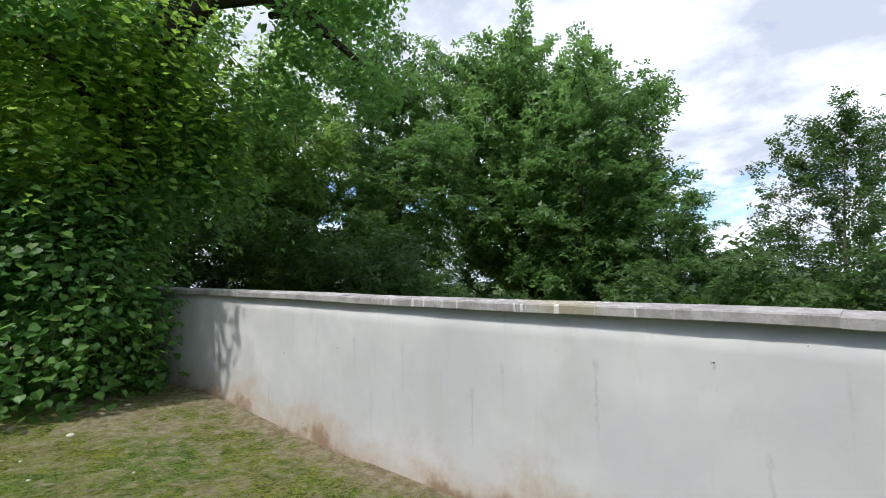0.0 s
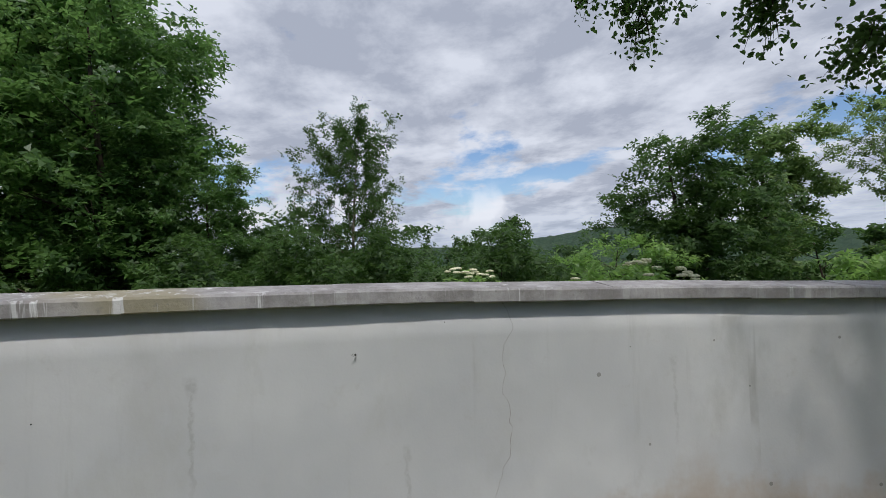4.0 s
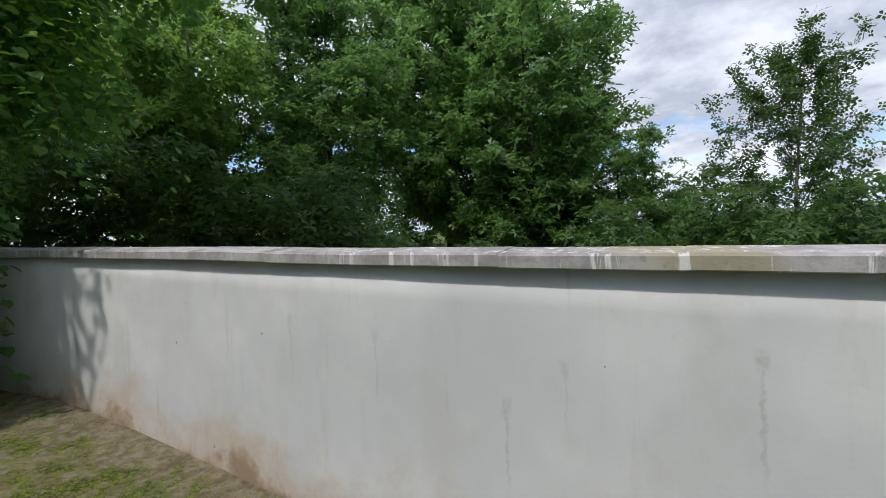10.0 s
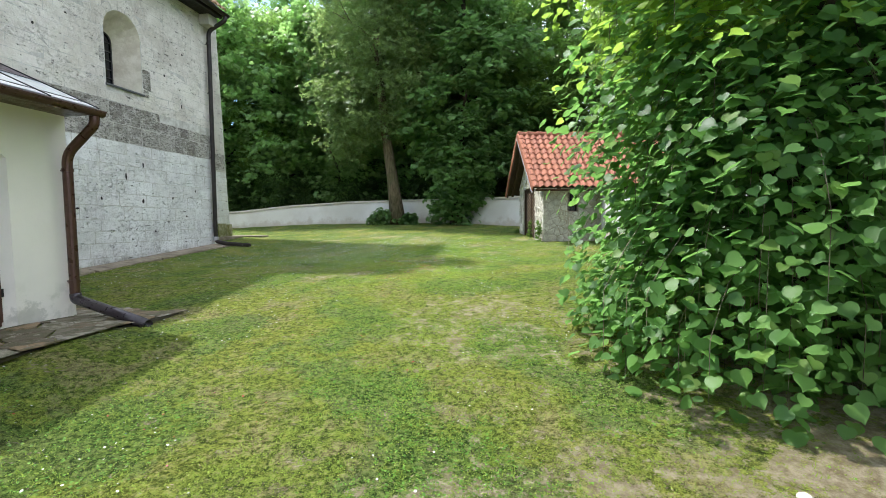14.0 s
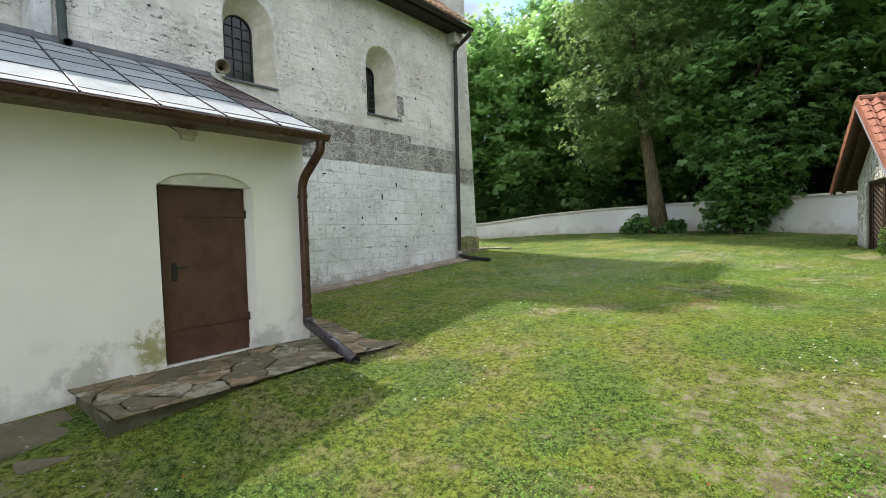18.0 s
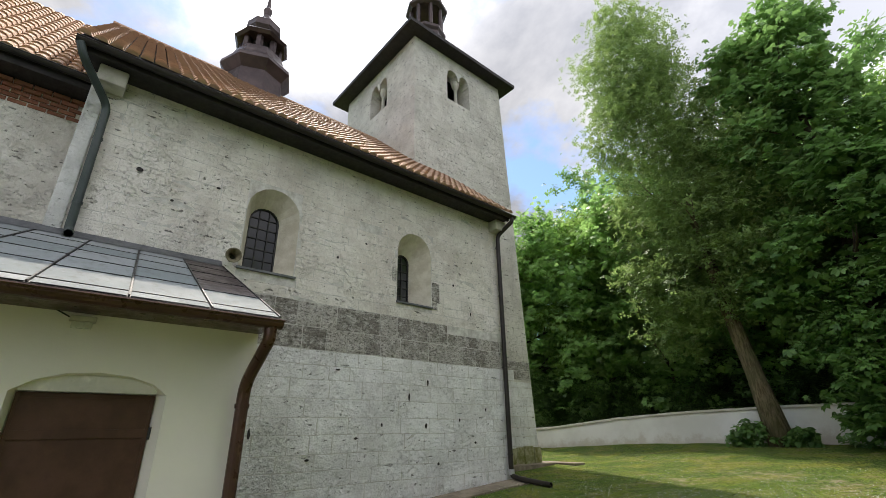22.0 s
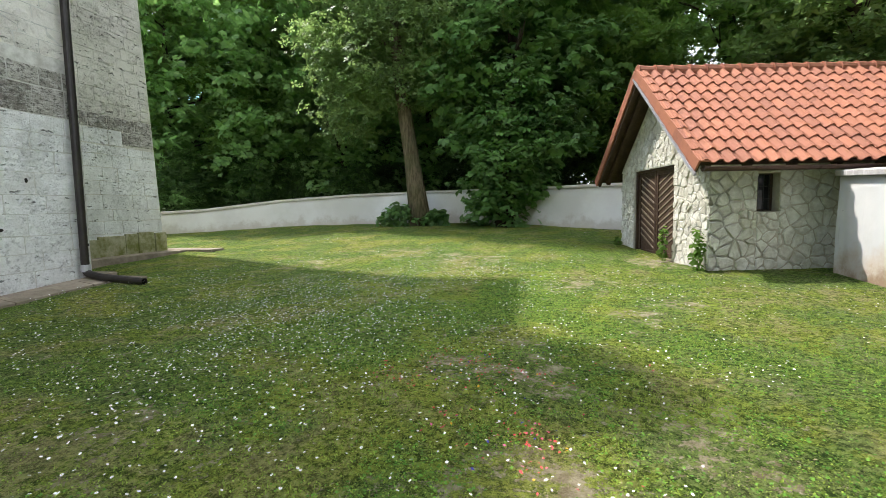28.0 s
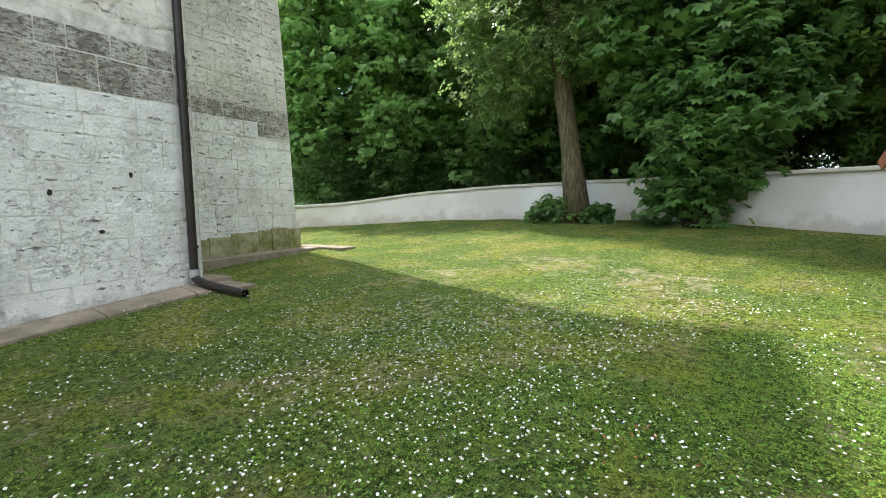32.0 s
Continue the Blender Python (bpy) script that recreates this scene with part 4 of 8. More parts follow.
def piece_data(to3, poly, proud, chamfer, wob=0.0):
    """A flat stone with chamfered rim on the face of a wall: vertices and faces."""
    n = len(poly)
    cu, cv = sum(p[0] for p in poly) / n, sum(p[1] for p in poly) / n
    ins = []
    for u, v in poly:
        d = math.hypot(u - cu, v - cv) or 1
        k = max(0.0, 1 - chamfer * 1.3 / d)
        ins.append((cu + (u - cu) * k, cv + (v - cv) * k))
    verts = [to3(u, v, 0.004) for u, v in poly] + [to3(u, v, -proud + chamfer * 0.5) for u, v in poly]
    verts += [to3(u, v, -proud - wob * random.uniform(-1, 1)) for u, v in ins]
    faces = []
    for i in range(n):
        j = (i + 1) % n
        faces += [(i, j, n + j, n + i), (n + i, n + j, 2 * n + j, 2 * n + i)]
    faces.append(tuple(range(2 * n, 3 * n)))
    return verts, faces


def courses(u0, u1, v0, v1, high, long, r, skip=(), joint=0.014):
    """Rows of blocks as rectangles, broken at the openings."""
    v = v0
    while v < v1 - 0.05:
        h = min(r.uniform(*high), v1 - v)
        if v1 - v - h < 0.1:
            h = v1 - v
        u = u0 - r.uniform(0, long[0]) * 0.6
        while u < u1:
            w = r.uniform(*long)
            a, b = max(u, u0) + joint / 2, min(u + w, u1) - joint / 2
            runs = [(a, b)]
            for s0, s1, t0, t1 in skip:
                if v + h > t0 and v < t1:
                    runs = [q for lo, hi in runs for q in ((lo, min(hi, s0)), (max(lo, s1), hi))]
            for lo, hi in runs:
                if hi - lo > 0.07:
                    yield lo, hi, v + joint / 2, v + h - joint / 2
            u += w
        v += h


def stone_rows(owner, rects, to3, material, name, r, proud=(0.004, 0.016), limit=300, near=lambda u, v: True, chamfer=0.007):
    """Blocks on a wall: single parts up to the limit, the rest joined."""
    rest_v, rest_f, made = [], [], 0
    for a, b, c, d in rects:
        j = lambda: r.uniform(-0.0065, 0.0065)
        # worn outline: clipped corners and edges that waver
        sag = lambda u: 0.016 * noise.noise((u * 0.55, c * 0.31, 4.0)) + 0.006 * noise.noise((u * 2.3, c, 7.0))
        k, m = r.uniform(0.008, 0.022), (a + b) / 2 + r.uniform(-0.1, 0.1) * (b - a)
        poly = [(a + k + j(), c + j()), (m, c + j()), (b - k + j(), c + j()), (b + j(), c + k + j()), (b + j(), (c + d) / 2 + j()), (b + j(), d - k + j()),
                (b - k + j(), d + j()), (m + r.uniform(-0.1, 0.1) * (b - a), d + j()), (a + k + j(), d + j()), (a + j(), d - k + j()), (a + j(), (c + d) / 2), (a + j(), c + k + j())]
        poly = [(u, v + sag(u)) for u, v in poly]
        v, f = piece_data(to3, poly, r.uniform(*proud), chamfer, 0.0015)
        if made < limit and near((a + b) / 2, (c + d) / 2):
            ob = mesh_obj(name, v, f, material)
            ob.parent = owner
            made += 1
        else:
            o = len(rest_v)
            rest_v += v
            rest_f += [tuple(i + o for i in q) for q in f]
    if rest_v:
        ob = mesh_obj("masonry", rest_v, rest_f, material)
        ob.parent = owner
        ob["kind"] = "stuff"


# ---- church ----
church = thing("church", "whitewashed stone church with tiled roof and square tower", "church")
NX, NY0, NY1, EAVE = 0.0, 2.06, 12.22, 6.95


def nave_pt(u, v, d):
    return (NX - d, u, v)


W1 = (arch(5.42, 3.96, 0.54, 5.22), arch(5.36, 4.06, 0.30, 5.14), 0.40)
W2 = (arch(9.03, 3.90, 0.52, 5.22), arch(8.97, 3.98, 0.21, 5.08), 0.50)
bm = bmesh.new()
skin(bm, nave_pt, NY0, NY1, -1.1, EAVE, [W1, W2], 0.95)
nave = part("nave_wall", bm, JOINT, church, "limewashed ashlar wall with a grey stone band")
nave.data.materials.append(REVEAL)
for poly in nave.data.polygons:
    poly.material_index = 0 if abs(poly.normal.x) > 0.99 else 1
bm = bmesh.new()
box(bm, -10.1, -0.97, NY1 - 0.9, NY1, -1.1, EAVE)
box(bm, -10.1, -0.97, NY0, NY0 + 0.9, -1.1, EAVE)
box(bm, -10.1, -9.2, NY0 + 0.92, NY1 - 0.92, -1.1, EAVE)
part("nave_core", bm, LIME_UP, church)


def window_fit(name, outline, depth, bars_u, bars_v, label):
    win = mesh_obj(name, [nave_pt(u, v, depth) for u, v in outline], [tuple(range(len(outline)))], PANE, church, label)
    lo, hi = min(p[0] for p in outline), max(p[0] for p in outline)
    b, t = outline[0][1], max(p[1] for p in outline)
    line = [Vector(nave_pt(u, v, depth - 0.02)) for u, v in outline]
    part("window_frame", tube_bm(line + [line[0]], 0.022, 6), IRON, win)
    for k in range(1, bars_u):
        u = lo + (hi - lo) * k / bars_u
        part("glazing_bar", boxed(-depth + 0.008, -depth + 0.026, u - 0.011, u + 0.011, b, t - 0.05), IRON, win)
    for k in range(1, bars_v):
        v = b + (t - b) * k / bars_v
        part("glazing_bar", boxed(-depth + 0.004, -depth + 0.022, lo + 0.01, hi - 0.01, v - 0.011, v + 0.011), IRON, win)
    return win


window_fit("window", W1[1], 0.42, 3, 6, "arched leaded window with dark panes")
window_fit("window", W2[1], 0.52, 2, 6, "narrow arched window with dark panes")
for cu, hw, z in ((5.42, 0.58, 3.955), (9.03, 0.55, 3.895)):
    bm = bmesh.new()
    vs = [bm.verts.new(p) for p in ((0.05, cu - hw, z - 0.05), (0.05, cu + hw, z - 0.05), (0.05, cu + hw, z - 0.008), (0.05, cu - hw, z - 0.008),
                                    (-0.36, cu - hw + 0.05, z - 0.05), (-0.36, cu + hw - 0.05, z - 0.05), (-0.36, cu + hw - 0.05, z + 0.09), (-0.36, cu - hw + 0.05, z + 0.09))]
    for q in ((0, 1, 2, 3), (3, 2, 6, 7), (1, 5, 6, 2), (0, 3, 7, 4), (4, 7, 6, 5), (0, 4, 5, 1)):
        bm.faces.new([vs[i] for i in q])
    part("window_sill", bm, LEAD, church, "grey sloping stone sill")

# tapered tower
TX0, TX1, TY0, TY1, TZ = -7.75, -2.22, 10.72, 16.1, 15.98
BF0, BFS, BFR, BFW = 13.62, 14.92, 0.46, 0.68


def tower_east(u, v, d):
    k = max(0.0, v) / TZ
    return (TX1 - 0.2 * k - d, u if u < 13 else TY1 - (TY1 - u) - 0.5 * k * (u - 13) / (TY1 - 13), v)


def tower_south(u, v, d):
    k = max(0.0, v) / TZ
    return (u - 0.2 * k * (u - TX0) / (TX1 - TX0), TY0 + d, v)


bm = bmesh.new()
hs = [(arch(13.08, BF0, BFW, BFS, 9, BFR), arch(13.08, BF0, BFW - 0.02, BFS, 9, BFR), 0.6)]
skin(bm, tower_east, TY0, TY1, -0.6, TZ, hs, 0.7)
tower = part("tower_wall", bm, TOWERSTONE, church, "pale dressed stone tower face")
bm = bmesh.new()
hs = [(arch(-4.9, BF0, BFW, BFS, 9, BFR), arch(-4.9, BF0, BFW - 0.02, BFS, 9, BFR), 0.6)]
skin(bm, tower_south, TX0, TX1 - 0.704, 6.0, TZ, hs, 0.7)
tower_s = part("tower_wall", bm, TOWERSTONE, church)
bm = bmesh.new()
box(bm, TX0, TX0 + 0.7, TY0 + 0.75, TY1 - 0.4, -0.6, TZ)
box(bm, TX0 + 0.72, TX1 - 1.1, TY1 - 1.1, TY1 - 0.5, -0.6, TZ)
box(bm, TX0 + 0.72, TX1 - 0.95, TY0 + 0.72, TY1 - 1.2, 12.6, 12.9)
part("tower_core", bm, TOWERSTONE, church)
bm = bmesh.new()
v = [tower_east(TY1, z, d) for z in (-0.6, TZ) for d in (0.705, 5.5)]
vs = [bm.verts.new(p) for p in v]
bm.faces.new((vs[0], vs[1], vs[3], vs[2]))
part("tower_back", bm, TOWERSTONE, church)


def bifora_column(to3, c):
    """The middle column and the flush wall above it with two small arches."""
    base = Vector(to3(c, BF0, 0.24))
    shaft = [(0, 0.13), (0.06, 0.13), (0.10, 0.078), (0.92, 0.070), (0.95, 0.10), (1.10, 0.16), (1.30, 0.17)]
    part("column", tube_bm([base + Vector((0, 0, h)) for h, _ in shaft], [q for _, q in shaft], 10), STONE_TRIM, church, "small round stone column")
    bm = bmesh.new()
    outer = arch(c, BFS - 0.06, BFW - 0.012, BFS, 12, BFR - 0.012)
    left, right = arch(c - 0.345, BFS - 0.06, 0.285, 14.97, 10), arch(c + 0.345, BFS - 0.06, 0.285, 14.97, 10)
    line = outer[:] + list(reversed(right)) + list(reversed(left))
    for d in (0.006, 0.42):
        f = bm.faces.new([bm.verts.new(to3(u, w, d)) for u, w in line])
        bmesh.ops.triangulate(bm, faces=[f])
    n = len(line)
    a, b = [bm.verts.new(to3(u, w, 0.006)) for u, w in line], [bm.verts.new(to3(u, w, 0.42)) for u, w in line]
    for i in range(n):
        bm.faces.new((a[i], a[(i + 1) % n], b[(i + 1) % n], b[i]))
    part("tympanum", bm, TOWERSTONE, church, "stone over two small arches")


bifora_column(tower_east, 13.08)
bifora_column(tower_south, -4.9)

# tower roof: low pyramid with lantern
bm = bmesh.new()
e = [(TX0 - 0.55, TY0 - 0.6), (TX1 + 0.35, TY0 - 0.6), (TX1 + 0.35, TY1 + 0.05), (TX0 - 0.55, TY1 + 0.05)]
ctr = ((e[0][0] + e[1][0]) / 2, (e[0][1] + e[2][1]) / 2)
low = [bm.verts.new((x, y, TZ - 0.10)) for x, y in e]
mid = [bm.verts.new((x, y, TZ + 0.06)) for x, y in e]
top = [bm.verts.new((ctr[0] + s * 0.8, ctr[1] + t * 0.8, TZ + 2.6)) for s, t in ((-1, -1), (1, -1), (1, 1), (-1, 1))]
bm.faces.new(list(reversed(low)))
bm.faces.new(top)
for i in range(4):
    j = (i + 1) % 4
    bm.faces.new((low[i], low[j], mid[j], mid[i]))
    bm.faces.new((mid[i], mid[j], top[j], top[i]))
part("tower_roof", bm, ROOF_DARK, church, "dark sheet metal pyramid roof")


def revolve(prof, place, segs, material, name, parent=church, label=""):
    return part(name, tube_bm([Vector(place) + Vector((0, 0, h)) for h, _ in prof], [r for _, r in prof], segs), material, parent, label)


z0 = TZ + 2.15
lan = (ctr[0], ctr[1] + 0.3)
revolve([(-0.6, 0.96), (1.5, 0.90), (1.65, 1.0), (1.8, 1.0), (1.95, 0.88)], (*lan, z0), 8, TURRET, "lantern_base")
for k in range(8):
    a = math.pi / 8 + k * math.pi / 4
    x, y = lan[0] + 0.81 * math.cos(a), lan[1] + 0.81 * math.sin(a)
    part("lantern_post", tube_bm([(x, y, z0 + 1.85), (x, y, z0 + 3.45)], 0.11, 6), TURRET, church)
revolve([(3.2, 0.92), (3.35, 1.1), (3.5, 1.12), (3.85, 0.92), (4.4, 0.80), (5.0, 0.32), (5.8, 0.08), (6.6, 0.03)], (*lan, z0), 8, TURRET, "lantern_cap", label="dark metal onion cap")

# ridge turret
rt = (-5.05, 5.75)
revolve([(-1.3, 1.0), (0.0, 0.95), (0.33, 1.2), (0.48, 1.17), (0.75, 0.95), (1.15, 0.80)], (*rt, 12.3), 8, TURRET, "turret_base", label="brown metal ridge turret base")
for k in range(8):
    a = math.pi / 8 + k * math.pi / 4
    x, y = rt[0] + 0.6 * math.cos(a), rt[1] + 0.6 * math.sin(a)
    part("turret_post", tube_bm([(x, y, 13.4), (x, y, 14.06)], 0.13, 6), TURRET, church)
revolve([(1.0, 0.45), (1.75, 0.45)], (*rt, 12.3), 8, ROOF_DARK, "turret_bell_chamber")
revolve([(1.68, 0.85), (1.78, 0.95), (1.95, 0.8), (2.1, 0.46), (2.35, 0.62), (2.65, 0.60), (2.95, 0.32), (3.3, 0.12), (3.6, 0.16), (3.75, 0.08), (4.9, 0.02)], (*rt, 12.3), 8, TURRET, "turret_cap", label="brown metal bulb cap with spike")

# nave roof
RX, RZ = -5.05, 12.2
GX, GZN = 0.55, 6.98


def roof_pt(u, s, lift=0.0):
    """u along the eaves, s from eaves (0) to ridge (1)."""
    t = Vector((RX - GX, 0, RZ - GZN - 0.12))
    nrm = Vector((t.z, 0, -t.x)).normalized()
    return Vector((GX, u, GZN + 0.12)) + t * s + nrm * lift


bm = bmesh.new()
for sgn in (1, -1):
    q = []
    for u in (NY0 - 0.35, NY1 + 0.12):
        for s in (0, 1):
            p = roof_pt(u, s)
            for lift in (0, -0.16):
                q.append(bm.verts.new((p.x if sgn > 0 else 2 * RX - p.x, p.y, p.z + lift)))
    for f in ((0, 2, 6, 4), (1, 5, 7, 3), (0, 4, 5, 1), (2, 3, 7, 6), (0, 1, 3, 2), (4, 6, 7, 5)):
        bm.faces.new([q[i] for i in f])
roof = part("nave_roof", bm, ROOF_DARK, church, "steep roof of weathered clay pantiles")
for y in (NY0 + 0.02, NY1 - 0.3):
    bm = bmesh.new()
    vs = [bm.verts.new(p) for p in ((-0.05, y, EAVE), (-10.05, y, EAVE), (RX, y, RZ - 0.35))]
    ws = [bm.verts.new((p.co.x, y + 0.28, p.co.z)) for p in vs]
    bm.faces.new(vs)
    bm.faces.new(list(reversed(ws)))
    for i in range(3):
        bm.faces.new((vs[i], ws[i], ws[(i + 1) % 3], vs[(i + 1) % 3]))
    part("gable", bm, LIME_UP, church)


def pantile_sheet(owner, to3, u0, u1, rows, width, material, s_step, r, singles=0):
    """Rows of half-round tiles in one mesh, each with its own curve and lower edge."""
    verts, faces = [], []
    n = int((u1 - u0) / width)
    for i in range(rows):
        for k in range(n):
            u, s = u0 + k * width, i * s_step
            o, single = len(verts), i < singles
            lift = r.uniform(0, 0.012)
            for ss, up in ((s - 0.008, 0.046), (s + s_step, 0.006)):
                for q in range(5):
                    a = math.pi * q / 4
                    verts.append(to3(u + width * (0.5 - 0.48 * math.cos(a)), ss, 0.01 + up + lift + 0.075 * math.sin(a)))
            for q in range(4):
                faces.append((o + q, o + q + 1, o + q + 6, o + q + 5))
            faces.append((o, o + 1, o + 2, o + 3, o + 4))
            if single:
                tile = mesh_obj("roof_tile", verts[o:], [tuple(j - o for j in f) for f in faces[-5:]], material)
                tile.parent = owner
                del verts[o:], faces[-5:]
    ob = mesh_obj("tile_rows", verts, faces, material)
    ob.parent = owner
    ob["kind"] = "stuff"
    return ob


pantile_sheet(roof, roof_pt, NY0 - 0.38, NY1 + 0.15, 22, 0.22, TILE_OLD, 1 / 22, random.Random(2), 5)
bm = tube_bm([(RX, NY0 - 0.4, RZ + 0.02), (RX, TY0 - 0.02, RZ + 0.02)], 0.13, 10)
part("ridge_tiles", bm, TILE_OLD, church)
# boxed eaves, gutter and stone corbels
bm = bmesh.new()
box(bm, 0.014, 0.50, NY0 - 0.22, NY1 - 0.05, EAVE - 0.03, EAVE + 0.06)
box(bm, 0.46, 0.53, NY0 - 0.22, NY1 - 0.05, EAVE - 0.07, EAVE + 0.14)
part("eaves_board", bm, ROOF_DARK, church, "dark boxed eaves")


def gutter(p, q, r, material, name, parent, label=""):
    """A half-round gutter with a rolled edge."""
    p, q = Vector(p), Vector(q)
    d = (q - p).normalized()
    side = d.cross(Vector((0, 0, 1))).normalized()
    bm = bmesh.new()
    ends = []
    for c in (p, q):
        outer = [bm.verts.new(c + side * r * math.cos(a) - Vector((0, 0, 1)) * r * math.sin(a)) for a in np.linspace(0, math.pi, 9)]
        inner = [bm.verts.new(c + side * (r - 0.006) * math.cos(a) - Vector((0, 0, 1)) * ((r - 0.006) * math.sin(a) - 0.001)) for a in np.linspace(0, math.pi, 9)]
        ends.append((outer, inner))
    for k in range(8):
        (o0, i0), (o1, i1) = ends
        bm.faces.new((o0[k], o0[k + 1], o1[k + 1], o1[k]))
        bm.faces.new((i0[k + 1], i0[k], i1[k], i1[k + 1]))
    for o, i in ends:
        bm.faces.new(o)
    for k in (0, 8):
        bm.faces.new((ends[0][0][k], ends[1][0][k], ends[1][1][k], ends[0][1][k]))
    ob = part(name, bm, material, parent, label)
    for s in (-1, 1):
        part("gutter_bead", tube_bm([p + side * r * s, q + side * r * s], 0.012, 6), material, ob)
    return ob


gutter((0.62, NY0 - 0.35, GZN + 0.03), (0.62, NY1 + 0.10, GZN + 0.03), 0.075, DARK_METAL, "gutter", church, "dark half-round gutter")
bm = bmesh.new()
box(bm, 0.0, 0.34, NY1 - 0.42, NY1 - 0.02, EAVE - 0.36, EAVE - 0.04, 0.03)
part("corner_corbel", bm, STONE_TRIM, church, "stone corbel under the eaves")
bm = bmesh.new()
box(bm, 0.0, 0.34, NY0 + 0.02, NY0 + 0.44, EAVE - 0.36, EAVE - 0.04, 0.03)
part("corner_corbel", bm, STONE_TRIM, church)


def downpipe(points, r, material, label, clips, parent=church, side=(1, 0, 0)):
    line = rounded(points, 0.14, 6)
    ob = part("downpipe", tube_bm(line, r, 14, hollow=True), material, parent, label, smooth=False)
    for c in clips:
        part("pipe_clip", tube_bm([Vector(c) + Vector((0, 0, -0.02)), Vector(c) + Vector((0, 0, 0.02))], r * 1.16, 14), material, ob)
        part("clip_stud", tube_bm([Vector(c), Vector(c) - Vector(side) * (r + 0.08)], 0.01, 6), material, ob)
    return ob


downpipe([(0.62, NY1 - 0.02, GZN - 0.04), (0.62, NY1 - 0.04, GZN - 0.16), (0.13, NY1 - 0.17, GZN - 0.5), (0.11, 12.02, 0.10), (0.13, 12.02, -0.04), (0.42, 12.02, -0.10), (1.28, 12.04, -0.17)], 0.062, DARK_METAL,
         "dark metal downpipe with shoe across the grass", [(0.11, 12.03, 0.45), (0.115, 12.03, 2.6), (0.12, 12.04, 4.6), (0.12, 12.04, 6.1)])
downpipe([(0.62, NY0 - 0.28, GZN - 0.04), (0.60, NY0 - 0.2, GZN - 0.25), (0.14, NY0 + 0.28, GZN - 0.75), (0.12, NY0 + 0.30, 3.95), (0.16, NY0 + 0.31, 3.88), (0.34, NY0 + 0.32, 3.80)], 0.062, GREEN_METAL,
         "green-grey downpipe ending above the annex roof", [(0.12, NY0 + 0.30, 4.4), (0.12, NY0 + 0.29, 5.6)])
part("pipe_collar", tube_bm([(0.11, 12.02, -0.01), (0.11, 12.02, 0.11)], 0.078, 14), PALE_METAL, church, "pale grey pipe collar")
# pilaster strip at the corner beyond the pipe, and the chancel
bm = bmesh.new()
box(bm, -1.2, 0.03, NY0 - 0.02, NY0 + 0.2, -1.1, EAVE - 0.05, 0.015)
part("corner_pilaster", bm, LIME, church)


def chancel_pt(u, v, d):
    return (-1.15 - d, u, v)


bm = bmesh.new()
box(bm, -9.0, -1.15, -7.0, NY0 - 0.022, -1.4, 6.97)
chancel = part("chancel_wall", bm, LIME_UP, church, "plastered chancel wall under a brick cornice")
r = random.Random(9)
rows = []
for k, (proud, z) in enumerate(((0.015, 6.55), (0.03, 6.64), (0.03, 6.73), (0.06, 6.82), (0.09, 6.91))):
    for i in range(24):
        y0 = NY0 - 0.04 - i * 0.27 - (0.13 if k % 2 else 0)
        bm = boxed(-1.15, -1.15 + proud, y0 - 0.25, y0, z - 0.072, z, 0.006)
        part("brick", bm, BRICK, chancel, "red cornice brick" if (k, i) == (0, 0) else "")
CE = (-0.66, 7.06)


def chancel_roof_pt(u, s, lift=0.0):
    t = Vector((RX - CE[0], 0, 4.6))
    nrm = Vector((t.z, 0, -t.x)).normalized()
    return Vector((CE[0], u, CE[1] + 0.1)) + t * s + nrm * lift


bm = bmesh.new()
q = [bm.verts.new(chancel_roof_pt(u, s, l)) for u in (-7.2, NY0 - 0.03) for s in (0, 1) for l in (0, -0.15)]
for f in ((0, 2, 6, 4), (1, 5, 7, 3), (0, 4, 5, 1), (2, 3, 7, 6), (0, 1, 3, 2), (4, 6, 7, 5)):
    bm.faces.new([q[i] for i in f])
q = [bm.verts.new((2 * RX - p.co.x, p.co.y, p.co.z)) for p in q]
for f in ((4, 6, 2, 0), (3, 7, 5, 1), (1, 5, 4, 0), (6, 7, 3, 2), (2, 3, 1, 0), (5, 7, 6, 4)):
    bm.faces.new([q[i] for i in f])
croof = part("chancel_roof", bm, ROOF_DARK, church)
pantile_sheet(croof, chancel_roof_pt, -2.4, NY0 - 0.03, 18, 0.22, TILE_OLD, 1 / 18, random.Random(3))
part("chancel_soffit", boxed(-1.148, -0.66, -7.0, NY0 - 0.03, 6.93, 7.06), ROOF_DARK, church, "dark boarded chancel eaves")
gutter((-0.58, -7.0, 7.14), (-0.58, NY0 - 0.05, 7.14), 0.075, DARK_METAL, "gutter", church)
# small fittings on the nave: loudspeaker, and flat dark patches painting shaded putlog holes
horn = thing("loudspeaker", "olive-grey horn loudspeaker fixed beside the window", "loudspeaker", (0.0, 4.72, 4.03))
c = Vector((0.0, 4.72, 4.03))
wpart("bracket", boxed(0.0, 0.16, 4.70, 4.74, 4.00, 4.05), IRON, horn)
wpart("horn", tube_bm([c + Vector((0.16, 0, 0)), c + Vector((0.22, -0.01, 0)), c + Vector((0.30, -0.02, -0.01)), c + Vector((0.36, -0.03, -0.02))], [0.05, 0.06, 0.09, 0.14], 14, hollow=True), OLIVE, horn, "flared olive horn")
wpart("driver", tube_bm([c + Vector((0.06, 0.01, 0)), c + Vector((0.17, 0, 0))], 0.06, 12), DARK_METAL, horn)
